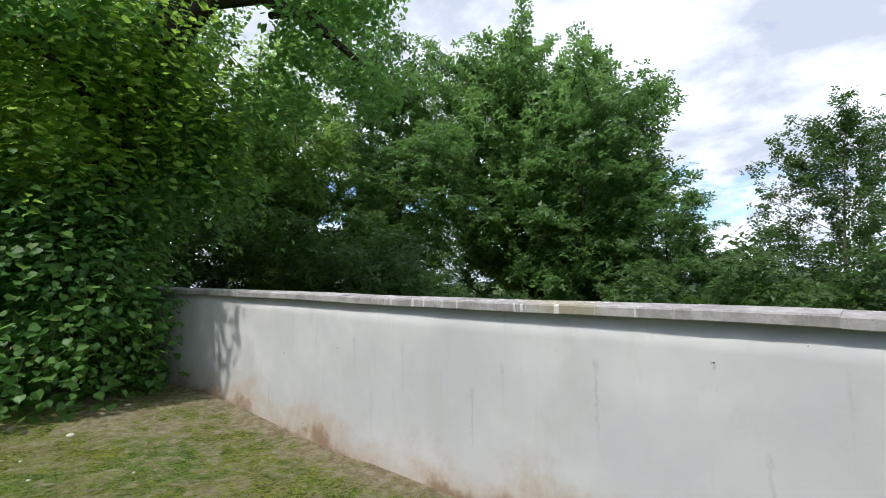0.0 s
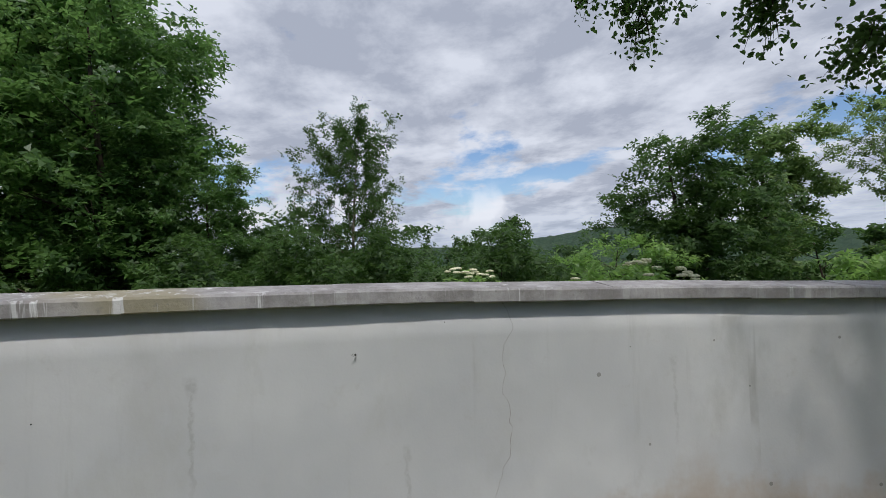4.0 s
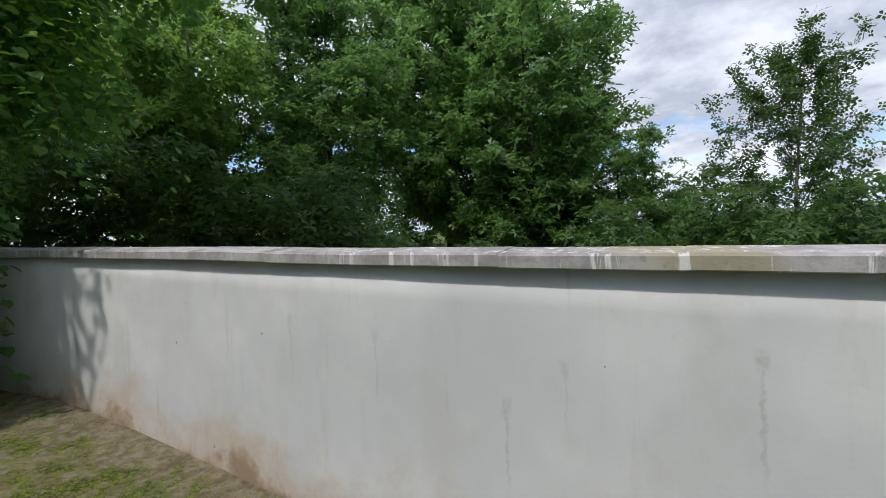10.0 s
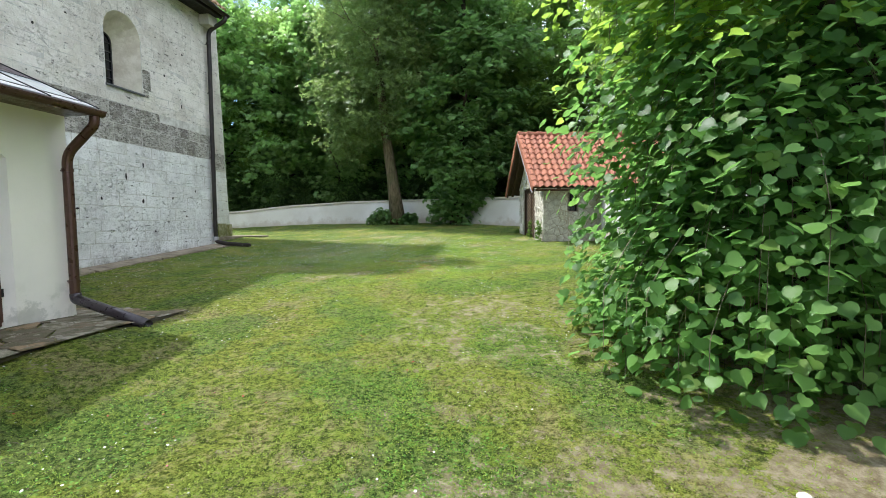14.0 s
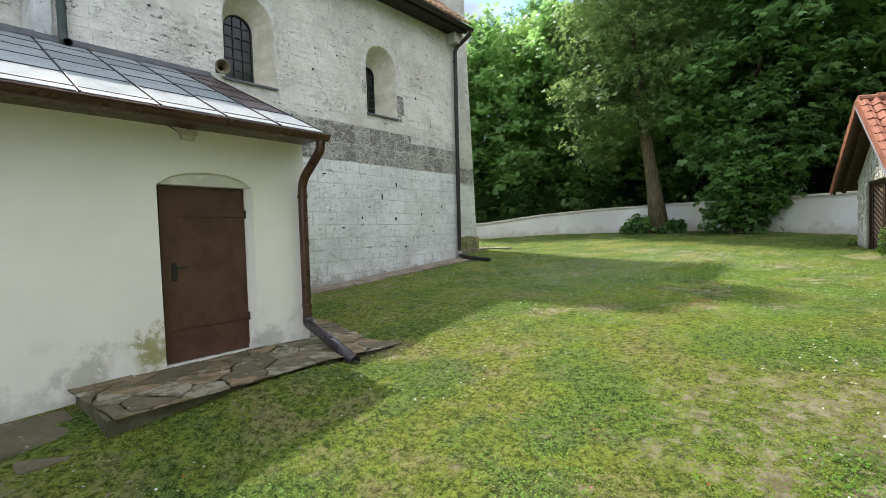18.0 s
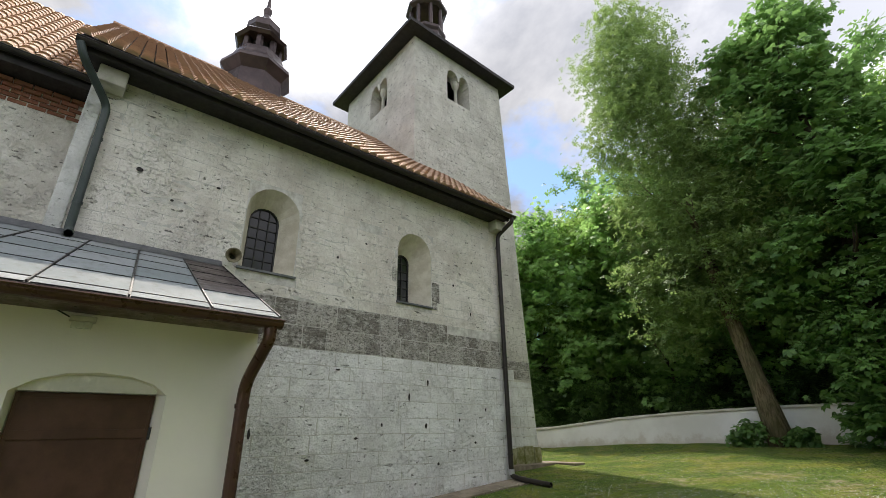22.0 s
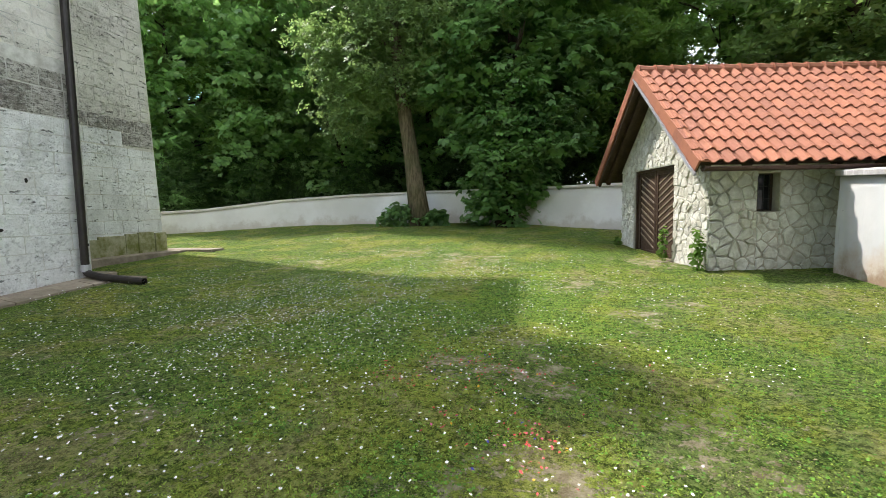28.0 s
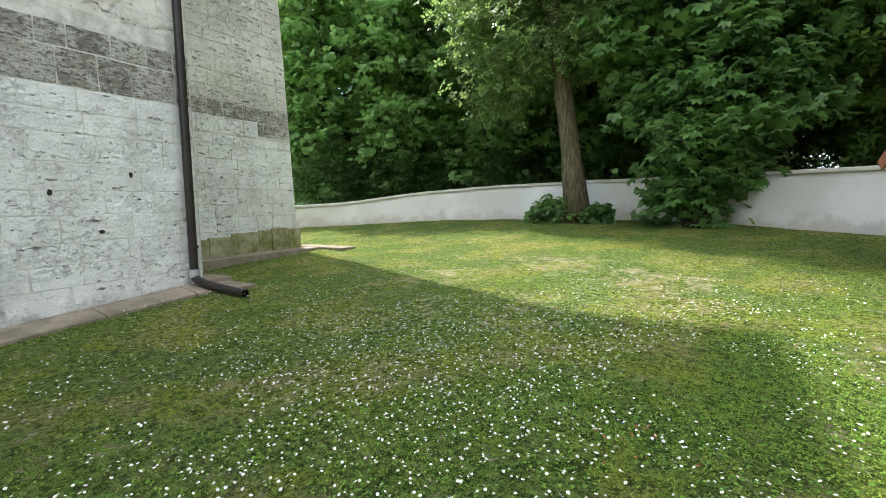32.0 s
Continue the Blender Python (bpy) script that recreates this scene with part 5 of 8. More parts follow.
for y, z, w, h in ((3.02, 5.32, 0.11, 0.1), (9.38, 1.13, 0.07, 0.12), (9.43, 2.06, 0.05, 0.16), (8.9, 1.72, 0.05, 0.2), (8.2, 1.15, 0.05, 0.08), (9.73, 0.34, 0.07, 0.07), (7.6, 0.9, 0.09, 0.05), (5.5, 1.0, 0.06, 0.2), (10.4, 1.25, 0.06, 0.09), (10.9, 0.75, 0.08, 0.06),
                   (6.6, 0.55, 0.1, 0.05), (11.3, 1.5, 0.05, 0.08), (6.9, 4.6, 0.06, 0.07), (7.6, 5.1, 0.07, 0.05), (10.3, 4.6, 0.06, 0.08), (11.0, 5.4, 0.06, 0.07), (4.3, 5.4, 0.08, 0.05), (3.6, 4.9, 0.07, 0.05), (10.9, 3.9, 0.05, 0.12), (7.1, 2.2, 0.11, 0.04)):
    bm = bmesh.new()
    pts = [(0.0185, y + w * 0.5 * math.cos(a) * random.uniform(0.75, 1.1), z + h * 0.5 * math.sin(a) * random.uniform(0.75, 1.1)) for a in np.linspace(0, 2 * math.pi, 10)[:-1]]
    bm.faces.new([bm.verts.new(p) for p in pts])
    q = [bm.verts.new((0.019 - 0.001, p[1], p[2])) for p in pts]
    part("putlog_hole", bm, ROOF_DARK, church)

# ---- annex ----
annex = thing("annex", "low cream rendered annex with a metal roof", "annex")
AX, AY0, AY1 = 3.75, -2.6, 4.22
ARE, PIPE_Y, SKEW = 4.245, 4.125, 0.066


def annex_pt(u, v, d):
    return (AX - d, u, v)


door_out = [(2.46, -0.66), (2.45, 1.33), (2.58, 1.42), (2.76, 1.475), (2.98, 1.495), (3.2, 1.475), (3.38, 1.42), (3.50, 1.33), (3.50, -0.66)]
door_in = [(2.50, -0.66), (2.49, 1.34), (2.60, 1.40), (2.77, 1.44), (2.98, 1.46), (3.19, 1.44), (3.36, 1.40), (3.44, 1.34), (3.43, -0.66)]
bm = bmesh.new()
skin(bm, annex_pt, AY0, AY1, -1.5, 2.05, [(door_out, door_in, 0.14)], 0.45)
bmesh.ops.subdivide_edges(bm, edges=[e for e in bm.edges if e.calc_length() > 0.8], cuts=7, use_grid_fill=True)
aw = part("annex_wall", bm, CREAM, annex, "cream rendered front wall with mould at the foot")
bm = bmesh.new()
vs = []
for y in (AY1 - 0.45, AY1):
    vs.append([bm.verts.new((x, y + (AX - x) * SKEW, z)) for x, z in ((0.02, -1.2), (AX - 0.003, -1.5), (AX - 0.003, 2.03), (0.02, 3.78))])
bm.faces.new(vs[0])
bm.faces.new(list(reversed(vs[1])))
for i in range(4):
    bm.faces.new((vs[0][i], vs[1][i], vs[1][(i + 1) % 4], vs[0][(i + 1) % 4]))
bmesh.ops.subdivide_edges(bm, edges=[e for e in bm.edges if e.calc_length() > 0.8], cuts=5, use_grid_fill=True)
ae = part("annex_end_wall", bm, CREAM, annex)
for ob in (aw, ae):
    at = ob.data.attributes.new("height", "FLOAT", "POINT")
    at.data.foreach_set("value", np.array([v.co.z + 0.68 for v in ob.data.vertices], np.float32))
end_turn = Matrix.Translation((AX, AY1, 0)) @ Matrix.Rotation(-math.atan(SKEW), 4, "Z")
slit = part("end_wall_window", boxed(-1.55, -1.15, 0.002, 0.02, 0.76, 1.56, 0.006, end_turn), STONE_TRIM, annex, "narrow grey-framed window slit in the end wall")
part("pane", boxed(-1.48, -1.22, 0.0205, 0.026, 0.84, 1.48, 0, end_turn), PANE, slit)
# sheet steel door
door = thing("door_1", "brown painted steel door with strap hinges, closed", "door", (AX - 0.13, 2.97, -0.62), kind="structure")
wpart("door_leaf", boxed(AX - 0.17, AX - 0.125, 2.505, 3.425, -0.648, 1.335, 0.004), BROWN_STEEL, door)
for z in (-0.25, 1.02):
    wpart("strap_hinge", boxed(AX - 0.126, AX - 0.112, 2.51, 3.44, z - 0.035, z + 0.035, 0.004), BROWN_STEEL, door)
    wpart("hinge_pin", tube_bm([(AX - 0.115, 3.445, z - 0.05), (AX - 0.115, 3.445, z + 0.05)], 0.016, 8), IRON, door)
for y in (2.51, 3.42):
    wpart("door_rim", boxed(AX - 0.124, AX - 0.114, y - 0.014, y + 0.014, -0.6, 1.33, 0.002), BROWN_STEEL, door)
wpart("top_rim", boxed(AX - 0.124, AX - 0.114, 2.53, 3.40, 1.295, 1.33, 0.002), BROWN_STEEL, door)
wpart("door_handle", tube_bm(rounded([(AX - 0.13, 2.62, 0.42), (AX - 0.075, 2.62, 0.42), (AX - 0.075, 2.74, 0.42)], 0.03, 4), 0.011, 8), IRON, door, "black lever handle")
wpart("lock_plate", boxed(AX - 0.126, AX - 0.118, 2.59, 2.65, 0.27, 0.47, 0.002), IRON, door)
wpart("lunette", boxed(AX - 0.11, AX - 0.05, 2.50, 3.43, 1.34, 1.47), CREAM, door)
# lamp over the door
lamp = thing("wall_lamp", "small dim rectangular lamp above the door", "lamp", (AX, 2.80, 1.86))
wpart("lamp_body", boxed(AX, AX + 0.09, 2.68, 2.86, 1.885, 1.93, 0.01), STONE_TRIM, lamp)
wpart("lamp_glass", boxed(AX + 0.012, AX + 0.08, 2.70, 2.84, 1.83, 1.884, 0.012), LAMPGLASS, lamp)
wpart("lamp_cable", tube_bm([(AX + 0.012, 2.68, 1.92), (AX + 0.012, 2.58, 1.97), (AX + 0.012, 2.52, 2.02)], 0.006, 5), IRON, lamp)
# roof of folded sheets
AR0, AR1 = Vector((4.27, 0, 2.03)), Vector((0.03, 0, 3.86))


def sheet_pt(u, s, lift=0.0):
    t = AR1 - AR0
    nrm = Vector((-t.z, 0, t.x)).normalized()
    nrm = nrm if nrm.z > 0 else -nrm
    return AR0 + t * s + Vector((0, u + s * 0.38 * (u - AY0) / (ARE - AY0), 0)) + nrm * lift


bm = bmesh.new()
q = [bm.verts.new(sheet_pt(u, s, l)) for u in (AY0, ARE) for s in (0, 1) for l in (0, -0.09)]
for f in ((0, 2, 6, 4), (1, 5, 7, 3), (0, 4, 5, 1), (2, 3, 7, 6), (0, 1, 3, 2), (4, 6, 7, 5)):
    bm.faces.new([q[i] for i in f])
aroof = part("annex_roof", bm, SEAM, annex, "grey folded sheet metal roof")
r = random.Random(12)
cols, S = 11, (0.0, 0.055, 0.24, 0.43, 0.62, 0.81, 1.0)
wid = (ARE - AY0) / cols
for c in range(cols):
    u0, u1 = AY0 + c * wid, AY0 + (c + 1) * wid
    for k in range(6):
        a, b = S[k], S[k + 1]
        sh = 0.04 * (c % 2)
        a, b = min(a + sh, 1) if k > 1 else a, min(b + sh, 1.0) if k else b
        bm = bmesh.new()
        g = []
        for i in range(4):
            for j in range(4):
                u, s = u0 + 0.014 + (u1 - u0 - 0.028) * i / 3, a + 0.0035 + (b - a - 0.007) * j / 3
                belly = 0.010 + (r.uniform(0.001, 0.004) if 0 < i < 3 and 0 < j < 3 else 0)
                g.append(bm.verts.new(sheet_pt(u, s, belly)))
        for i in range(3):
            for j in range(3):
                bm.faces.new((g[i * 4 + j], g[i * 4 + 4 + j], g[i * 4 + 5 + j], g[i * 4 + 1 + j]))
        if k:
            lap = bmesh.new()
            q = [lap.verts.new(sheet_pt(u, s, l)) for u in (u0 + 0.012, u1 - 0.012) for s in (a - 0.0018, a + 0.0018) for l in (0.006, 0.017)]
            for f in ((0, 2, 3, 1), (4, 5, 7, 6), (1, 3, 7, 5), (0, 1, 5, 4), (2, 6, 7, 3)):
                lap.faces.new([q[i] for i in f])
            part("lap_seam", lap, SEAM, aroof)
        part("roof_sheet", bm, ZINC if c < cols - 1 or k < 2 else TURRET, aroof, smooth=True)
    for side in ((u1,) if c < cols - 1 else (u1 - 0.012,)):
        bm = bmesh.new()
        q = [bm.verts.new(sheet_pt(side + du, s, l)) for du in (-0.006, 0.006) for s in (0, 1) for l in (0.004, 0.024)]
        for f in ((0, 2, 3, 1), (4, 5, 7, 6), (1, 3, 7, 5), (0, 1, 5, 4), (2, 6, 7, 3)):
            bm.faces.new([q[i] for i in f])
        part("standing_seam", bm, SEAM, aroof)
bm = bmesh.new()
vs = [bm.verts.new(p) for y in (AY0, ARE + 0.34) for p in ((0.02, y, 3.82), (0.02, y, 3.97), (0.008, y, 3.97), (0.16, y, 3.825))]
bm.faces.new((vs[0], vs[1], vs[5], vs[4]))
bm.faces.new((vs[1], vs[3], vs[7], vs[5]))
part("flashing", bm, LEAD, annex, "dark lead flashing against the nave")
gutter((4.30, AY0, 1.99), (4.30, ARE, 1.99), 0.072, COPPER, "gutter", annex, "brown half-round gutter")
bm = boxed(AX, 4.24, AY0, ARE - 0.01, 1.965, 1.99)
part("soffit", bm, COPPER, annex)
downpipe([(4.28, PIPE_Y + 0.03, 1.95), (4.28, PIPE_Y + 0.03, 1.82), (3.86, PIPE_Y, 1.45), (3.86, PIPE_Y, -0.42)], 0.058, COPPER,
         "brown metal downpipe", [(3.86, PIPE_Y, 1.25), (3.86, PIPE_Y, -0.2)], annex)
part("pipe_shoe", tube_bm(rounded([(3.86, PIPE_Y, -0.36), (3.87, PIPE_Y, -0.44), (4.45, PIPE_Y - 0.09, -0.555), (5.12, 3.93, -0.70)], 0.08, 5), 0.066, 14, hollow=True), PLUM, annex, "dark plum plastic outlet pipe", True)


# ---- stone hut ----
HA, HU, HN = Vector((10.42, 13.98, 0)), Vector((-0.212, 0.977, 0)), Vector((0.977, 0.212, 0))
HW, HL, HZ = 3.56, 5.2, -0.3
RIDGE_S, RIDGE_Z, OVER, SLOPE, VERGE = 1.78, 3.56, 0.45, 0.90, 0.44
EAVE_S = RIDGE_S + OVER
WALL_TOP = RIDGE_Z - 0.16 - RIDGE_S * SLOPE


def gable_pt(u, v, d):
    p = HA + HU * u + HN * d
    return (p.x, p.y, v)


def south_pt(u, v, d):
    p = HA + HN * u + HU * d
    return (p.x, p.y, v)


hut = thing("stone_hut", "small rubble stone hut with an orange tiled roof", "hut", tuple(HA))
D0, D1, DT = 1.13, 2.86, 1.69
WU0, WU1, WV0, WV1 = 0.78, 1.14, 0.79, 1.42
bm = bmesh.new()
sq = lambda a, b, c, d: [(a, c), (a, d), (b, d), (b, c)]
skin(bm, gable_pt, 0, HW, -0.6, WALL_TOP, [(sq(D0, D1, -0.35, DT), sq(D0, D1, -0.35, DT), 0.1)], 0.4)
f0, f1 = [], []
for d, keep in ((0, f0), (0.4, f1)):
    keep += [bm.verts.new(gable_pt(u, v, d)) for u, v in ((0, WALL_TOP), (HW, WALL_TOP), (RIDGE_S, RIDGE_Z - 0.16))]
    bm.faces.new(keep)
for i in range(3):
    bm.faces.new((f0[i], f0[(i + 1) % 3], f1[(i + 1) % 3], f1[i]))
gable_wall = wpart("gable_wall", bm, MORTAR, hut, "cream rubble gable wall")
bm = bmesh.new()
skin(bm, south_pt, 0.401, HL, -0.6, WALL_TOP, [(sq(WU0, WU1, WV0, WV1), sq(WU0 + 0.02, WU1 - 0.02, WV0 + 0.02, WV1), 0.2)], 0.4)
south_wall = wpart("side_wall", bm, TAN_MORTAR, hut, "rubble side wall with a small window")
bm = bmesh.new()
vs = [bm.verts.new(south_pt(u, v, d)) for d in (0, 0.399) for u, v in ((0.0, -0.6), (0.4, -0.6), (0.4, WALL_TOP), (0.0, WALL_TOP))]
bm.faces.new(vs[:4])
wpart("corner_quoin", bm, MORTAR, hut)
bm = bmesh.new()
q = lambda u, n, z: bm.verts.new(HA + HU * u + HN * n + Vector((0, 0, z)))
for u in (HW - 0.4, HW):
    bm.faces.new([q(u, 0.4, -0.6), q(u, HL, -0.6), q(u, HL, WALL_TOP), q(u, 0.4, WALL_TOP)])
bm.faces.new([q(0.4, HL, -0.6), q(HW, HL, -0.6), q(HW, HL, WALL_TOP), q(RIDGE_S, HL, RIDGE_Z - 0.17), q(0.4, HL, WALL_TOP)])
wpart("back_walls", bm, MORTAR, hut)


def clip(poly, a, b, c):
    """Keep the side a*u + b*v <= c of a polygon."""
    out = []
    for (p, q) in zip(poly, poly[1:] + poly[:1]):
        fp, fq = a * p[0] + b * p[1] - c, a * q[0] + b * q[1] - c
        if fp <= 0:
            out.append(p)
        if (fp < 0 < fq) or (fq < 0 < fp):
            t = fp / (fp - fq)
            out.append((p[0] + (q[0] - p[0]) * t, p[1] + (q[1] - p[1]) * t))
    return out


def crazy(region, size, r, gap=0.022, flat=1.0):
    """Irregular stones filling a convex region: cells round scattered seeds, with joints between."""
    us, vs = [p[0] for p in region], [p[1] for p in region]
    seeds = []
    v, row = min(vs) - size * 0.2, 0
    while v < max(vs) + size * 0.5:
        u = min(us) + (size * 0.5 if row % 2 else 0) - size * 0.3
        while u < max(us) + size * 0.6:
            seeds.append((u + r.uniform(-0.44, 0.44) * size, v + r.uniform(-0.42, 0.42) * size * flat))
            u += size * r.uniform(0.7, 1.35)
        v += size * flat * r.uniform(0.75, 1.1)
        row += 1
    for i, s in enumerate(seeds):
        cell = region[:]
        for j, t in enumerate(seeds):
            if i != j and abs(s[0] - t[0]) < 3 * size and abs(s[1] - t[1]) < 3 * size:
                du, dv = t[0] - s[0], t[1] - s[1]
                L = math.hypot(du, dv) or 1e-6
                cell = clip(cell, du / L, dv / L, (du * (s[0] + t[0]) + dv * (s[1] + t[1])) / 2 / L - gap / 2)
                if len(cell) < 3:
                    break
        if len(cell) >= 3:
            area = abs(sum(p[0] * q[1] - q[0] * p[1] for p, q in zip(cell, cell[1:] + cell[:1]))) / 2
            if area > 0.0025:
                yield cell


def set_stones(owner, region, to3, size, r, name, material, proud, gap=0.022, flat=1.0, chamfer=0.02, worn=True):
    for cell in crazy(region, size, r, gap, flat):
        # roughen the outline
        rough = []
        for p, q in zip(cell, cell[1:] + cell[:1]):
            rough.append(p)
            L = math.hypot(q[0] - p[0], q[1] - p[1])
            for k in ((0.12, 0.5, 0.88) if L > size * 0.3 else ()):
                k, w = k + r.uniform(-0.06, 0.06), (0.055 if abs(k - 0.5) < 0.1 else 0.02) * size
                rough.append((p[0] + (q[0] - p[0]) * k + r.uniform(-w, w), p[1] + (q[1] - p[1]) * k + r.uniform(-w, w)))
            if worn and L > size * 0.3 and len(rough) > 4:
                rough.pop(-4)
        v, f = piece_data(to3, rough, r.uniform(*proud), chamfer, 0.006)
        ob = mesh_obj(name, v, f, material)
        keep_place(ob, owner)


# plank doors in a chevron pattern
hd = thing("door_2", "dark wooden double door with chevron battens, closed", "door", gable_pt((D0 + D1) / 2, -0.1, 0.1), kind="structure")
hd_loc = Vector(hd.location)
for k in range(2):
    a, b = D0 + 0.06 + k * 0.81, D0 + 0.06 + (k + 1) * 0.81 - 0.015
    def slab(u0, u1, v0, v1, d0, d1):
        bm = bmesh.new()
        vs = [bm.verts.new(gable_pt(u, v, d)) for d in (d0, d1) for u, v in ((u0, v0), (u1, v0), (u1, v1), (u0, v1))]
        for f in ((0, 1, 2, 3), (4, 7, 6, 5), (0, 4, 5, 1), (1, 5, 6, 2), (2, 6, 7, 3), (3, 7, 4, 0)):
            bm.faces.new([vs[i] for i in f])
        return bm
    leaf = wpart("door_leaf", slab(a, b, -0.10, DT - 0.05, 0.10, 0.14), WOOD, hd)
    for u0, u1 in ((a, a + 0.07), (b - 0.07, b)):
        wpart("stile", slab(u0, u1, -0.10, DT - 0.05, 0.075, 0.10), WOOD, leaf)
    for v0 in (-0.10, DT - 0.13):
        wpart("rail", slab(a + 0.071, b - 0.071, v0, v0 + 0.08, 0.075, 0.10), WOOD, leaf)
    n = 11
    for i in range(n):
        v0 = 0.0 + i * (DT - 0.2) / n
        up = 0.30
        lo, hi = (v0 + up, v0) if k == 0 else (v0, v0 + up)
        bm = bmesh.new()
        vs = [bm.verts.new(gable_pt(u, min(v, DT - 0.06), d)) for d in (0.088, 0.104) for u, v in ((a + 0.072, lo), (b - 0.072, hi), (b - 0.072, hi + 0.035), (a + 0.072, lo + 0.035))]
        for f in ((0, 1, 2, 3), (0, 4, 5, 1), (1, 5, 6, 2), (2, 6, 7, 3), (3, 7, 4, 0)):
            try:
                bm.faces.new([vs[j] for j in f])
            except ValueError:
                pass
        wpart("batten", bm, WOOD_PALE, leaf)
for u0, u1, v0, v1 in ((D0, D0 + 0.058, -0.25, DT), (D1 - 0.058, D1, -0.25, DT), (D0 + 0.059, D1 - 0.059, DT - 0.048, DT)):
    bm = bmesh.new()
    vs = [bm.verts.new(gable_pt(u, v, d)) for d in (0.03, 0.16) for u, v in ((u0, v0), (u1, v0), (u1, v1), (u0, v1))]
    for f in ((0, 1, 2, 3), (4, 7, 6, 5), (0, 4, 5, 1), (1, 5, 6, 2), (2, 6, 7, 3), (3, 7, 4, 0)):
        bm.faces.new([vs[i] for i in f])
    wpart("door_frame", bm, WOOD, hd)
bm = bmesh.new()
vs = [bm.verts.new(gable_pt(u, v, d)) for d in (-0.25, 0.2) for u, v in ((D0 - 0.1, -0.36), (D1 + 0.1, -0.36), (D1 + 0.1, -0.13), (D0 - 0.1, -0.13))]
for f in ((0, 1, 2, 3), (4, 7, 6, 5), (0, 4, 5, 1), (1, 5, 6, 2), (2, 6, 7, 3), (3, 7, 4, 0)):
    bm.faces.new([vs[i] for i in f])
wpart("threshold", bm, KERBSTONE, hut, "worn stone door sill")
# barred window
hw = wpart("window", tube_bm([south_pt(WU0 + 0.02, WV0 + 0.02, 0.16), south_pt(WU1 - 0.02, WV0 + 0.02, 0.16), south_pt(WU1 - 0.02, WV1 - 0.01, 0.16), south_pt(WU0 + 0.02, WV1 - 0.01, 0.16), south_pt(WU0 + 0.02, WV0 + 0.02, 0.16)], 0.026, 4), WOOD, hut, "small barred window")
bm = bmesh.new()
bm.faces.new([bm.verts.new(south_pt(u, v, 0.19)) for u, v in sq(WU0, WU1, WV0, WV1)])
wpart("pane", bm, PANE, hw)
for k in range(1, 4):
    u = WU0 + (WU1 - WU0) * k / 4
    wpart("bar", tube_bm([south_pt(u, WV0 + 0.02, 0.12), south_pt(u, WV1 - 0.01, 0.12)], 0.009, 6), IRON, hw)
for k in range(1, 3):
    v = WV0 + (WV1 - WV0) * k / 3
    wpart("bar", tube_bm([south_pt(WU0 + 0.02, v, 0.125), south_pt(WU1 - 0.02, v, 0.125)], 0.008, 6), IRON, hw)

# roof
def hut_roof_pt(u, s, lift=0.0):
    """u along the ridge (0 at the verge), s down from ridge 0 to eaves 1, on the south slope."""
    p = HA + HU * (RIDGE_S - EAVE_S * s) + HN * (u - VERGE) + Vector((0, 0, RIDGE_Z - EAVE_S * SLOPE * s))
    nrm = (-HU * SLOPE + Vector((0, 0, 1))).normalized()
    return p + nrm * lift


def hut_north_pt(u, s, lift=0.0):
    p = HA + HU * (RIDGE_S + EAVE_S * s) + HN * (u - VERGE) + Vector((0, 0, RIDGE_Z - EAVE_S * SLOPE * s))
    nrm = (HU * SLOPE + Vector((0, 0, 1))).normalized()
    return p + nrm * lift


RL = HL + 0.9
bm = bmesh.new()
for fn in (hut_roof_pt, hut_north_pt):
    q = [bm.verts.new(fn(u, s, l)) for u in (0.03, RL) for s in (0, 0.985) for l in (-0.01, -0.07)]
    for f in ((0, 2, 6, 4), (1, 5, 7, 3), (0, 4, 5, 1), (2, 3, 7, 6), (0, 1, 3, 2), (4, 6, 7, 5)):
        bm.faces.new([q[i] for i in f])
hroof = wpart("hut_roof", bm, WOOD, hut, "orange pantile roof with dark boarded eaves")
for fn in (hut_roof_pt, hut_north_pt):
    bm = bmesh.new()
    q = [bm.verts.new(fn(u, s, l)) for u in (-0.02, 0.035) for s in (0, 1.0) for l in (0.0, -0.17)]
    for f in ((0, 2, 6, 4), (1, 5, 7, 3), (0, 4, 5, 1), (2, 3, 7, 6), (0, 1, 3, 2), (4, 6, 7, 5)):
        bm.faces.new([q[i] for i in f])
    wpart("bargeboard", bm, WOOD, hut)
    for u in (0.16, 0.8, 1.5, 2.2, 2.9, 3.6, 4.3):
        bm = bmesh.new()
        q = [bm.verts.new(fn(u + du, s, l)) for du in (0, 0.09) for s in (0.02, 0.98) for l in (-0.071, -0.17)]
        for f in ((0, 2, 6, 4), (1, 5, 7, 3), (0, 4, 5, 1), (2, 3, 7, 6), (0, 1, 3, 2), (4, 6, 7, 5)):
            bm.faces.new([q[i] for i in f])
        wpart("rafter", bm, WOOD, hroof)
bm = bmesh.new()
q = [bm.verts.new(hut_roof_pt(u, s, l)) for u in (-0.06, -0.021) for s in (0.0, 1.03) for l in (-0.122, -0.165)]
for f in ((0, 2, 6, 4), (1, 5, 7, 3), (0, 4, 5, 1), (2, 3, 7, 6), (0, 1, 3, 2), (4, 6, 7, 5)):
    bm.faces.new([q[i] for i in f])
wpart("verge_flashing", bm, PALE_METAL, hut, "pale metal verge strip")
gp = [hut_roof_pt(u, 1.02, -0.04) for u in (0.05, RL)]
g = gutter(gp[0], gp[1], 0.06, COPPER, "gutter", hut)
g.matrix_parent_inverse = Matrix.Translation(-HA)


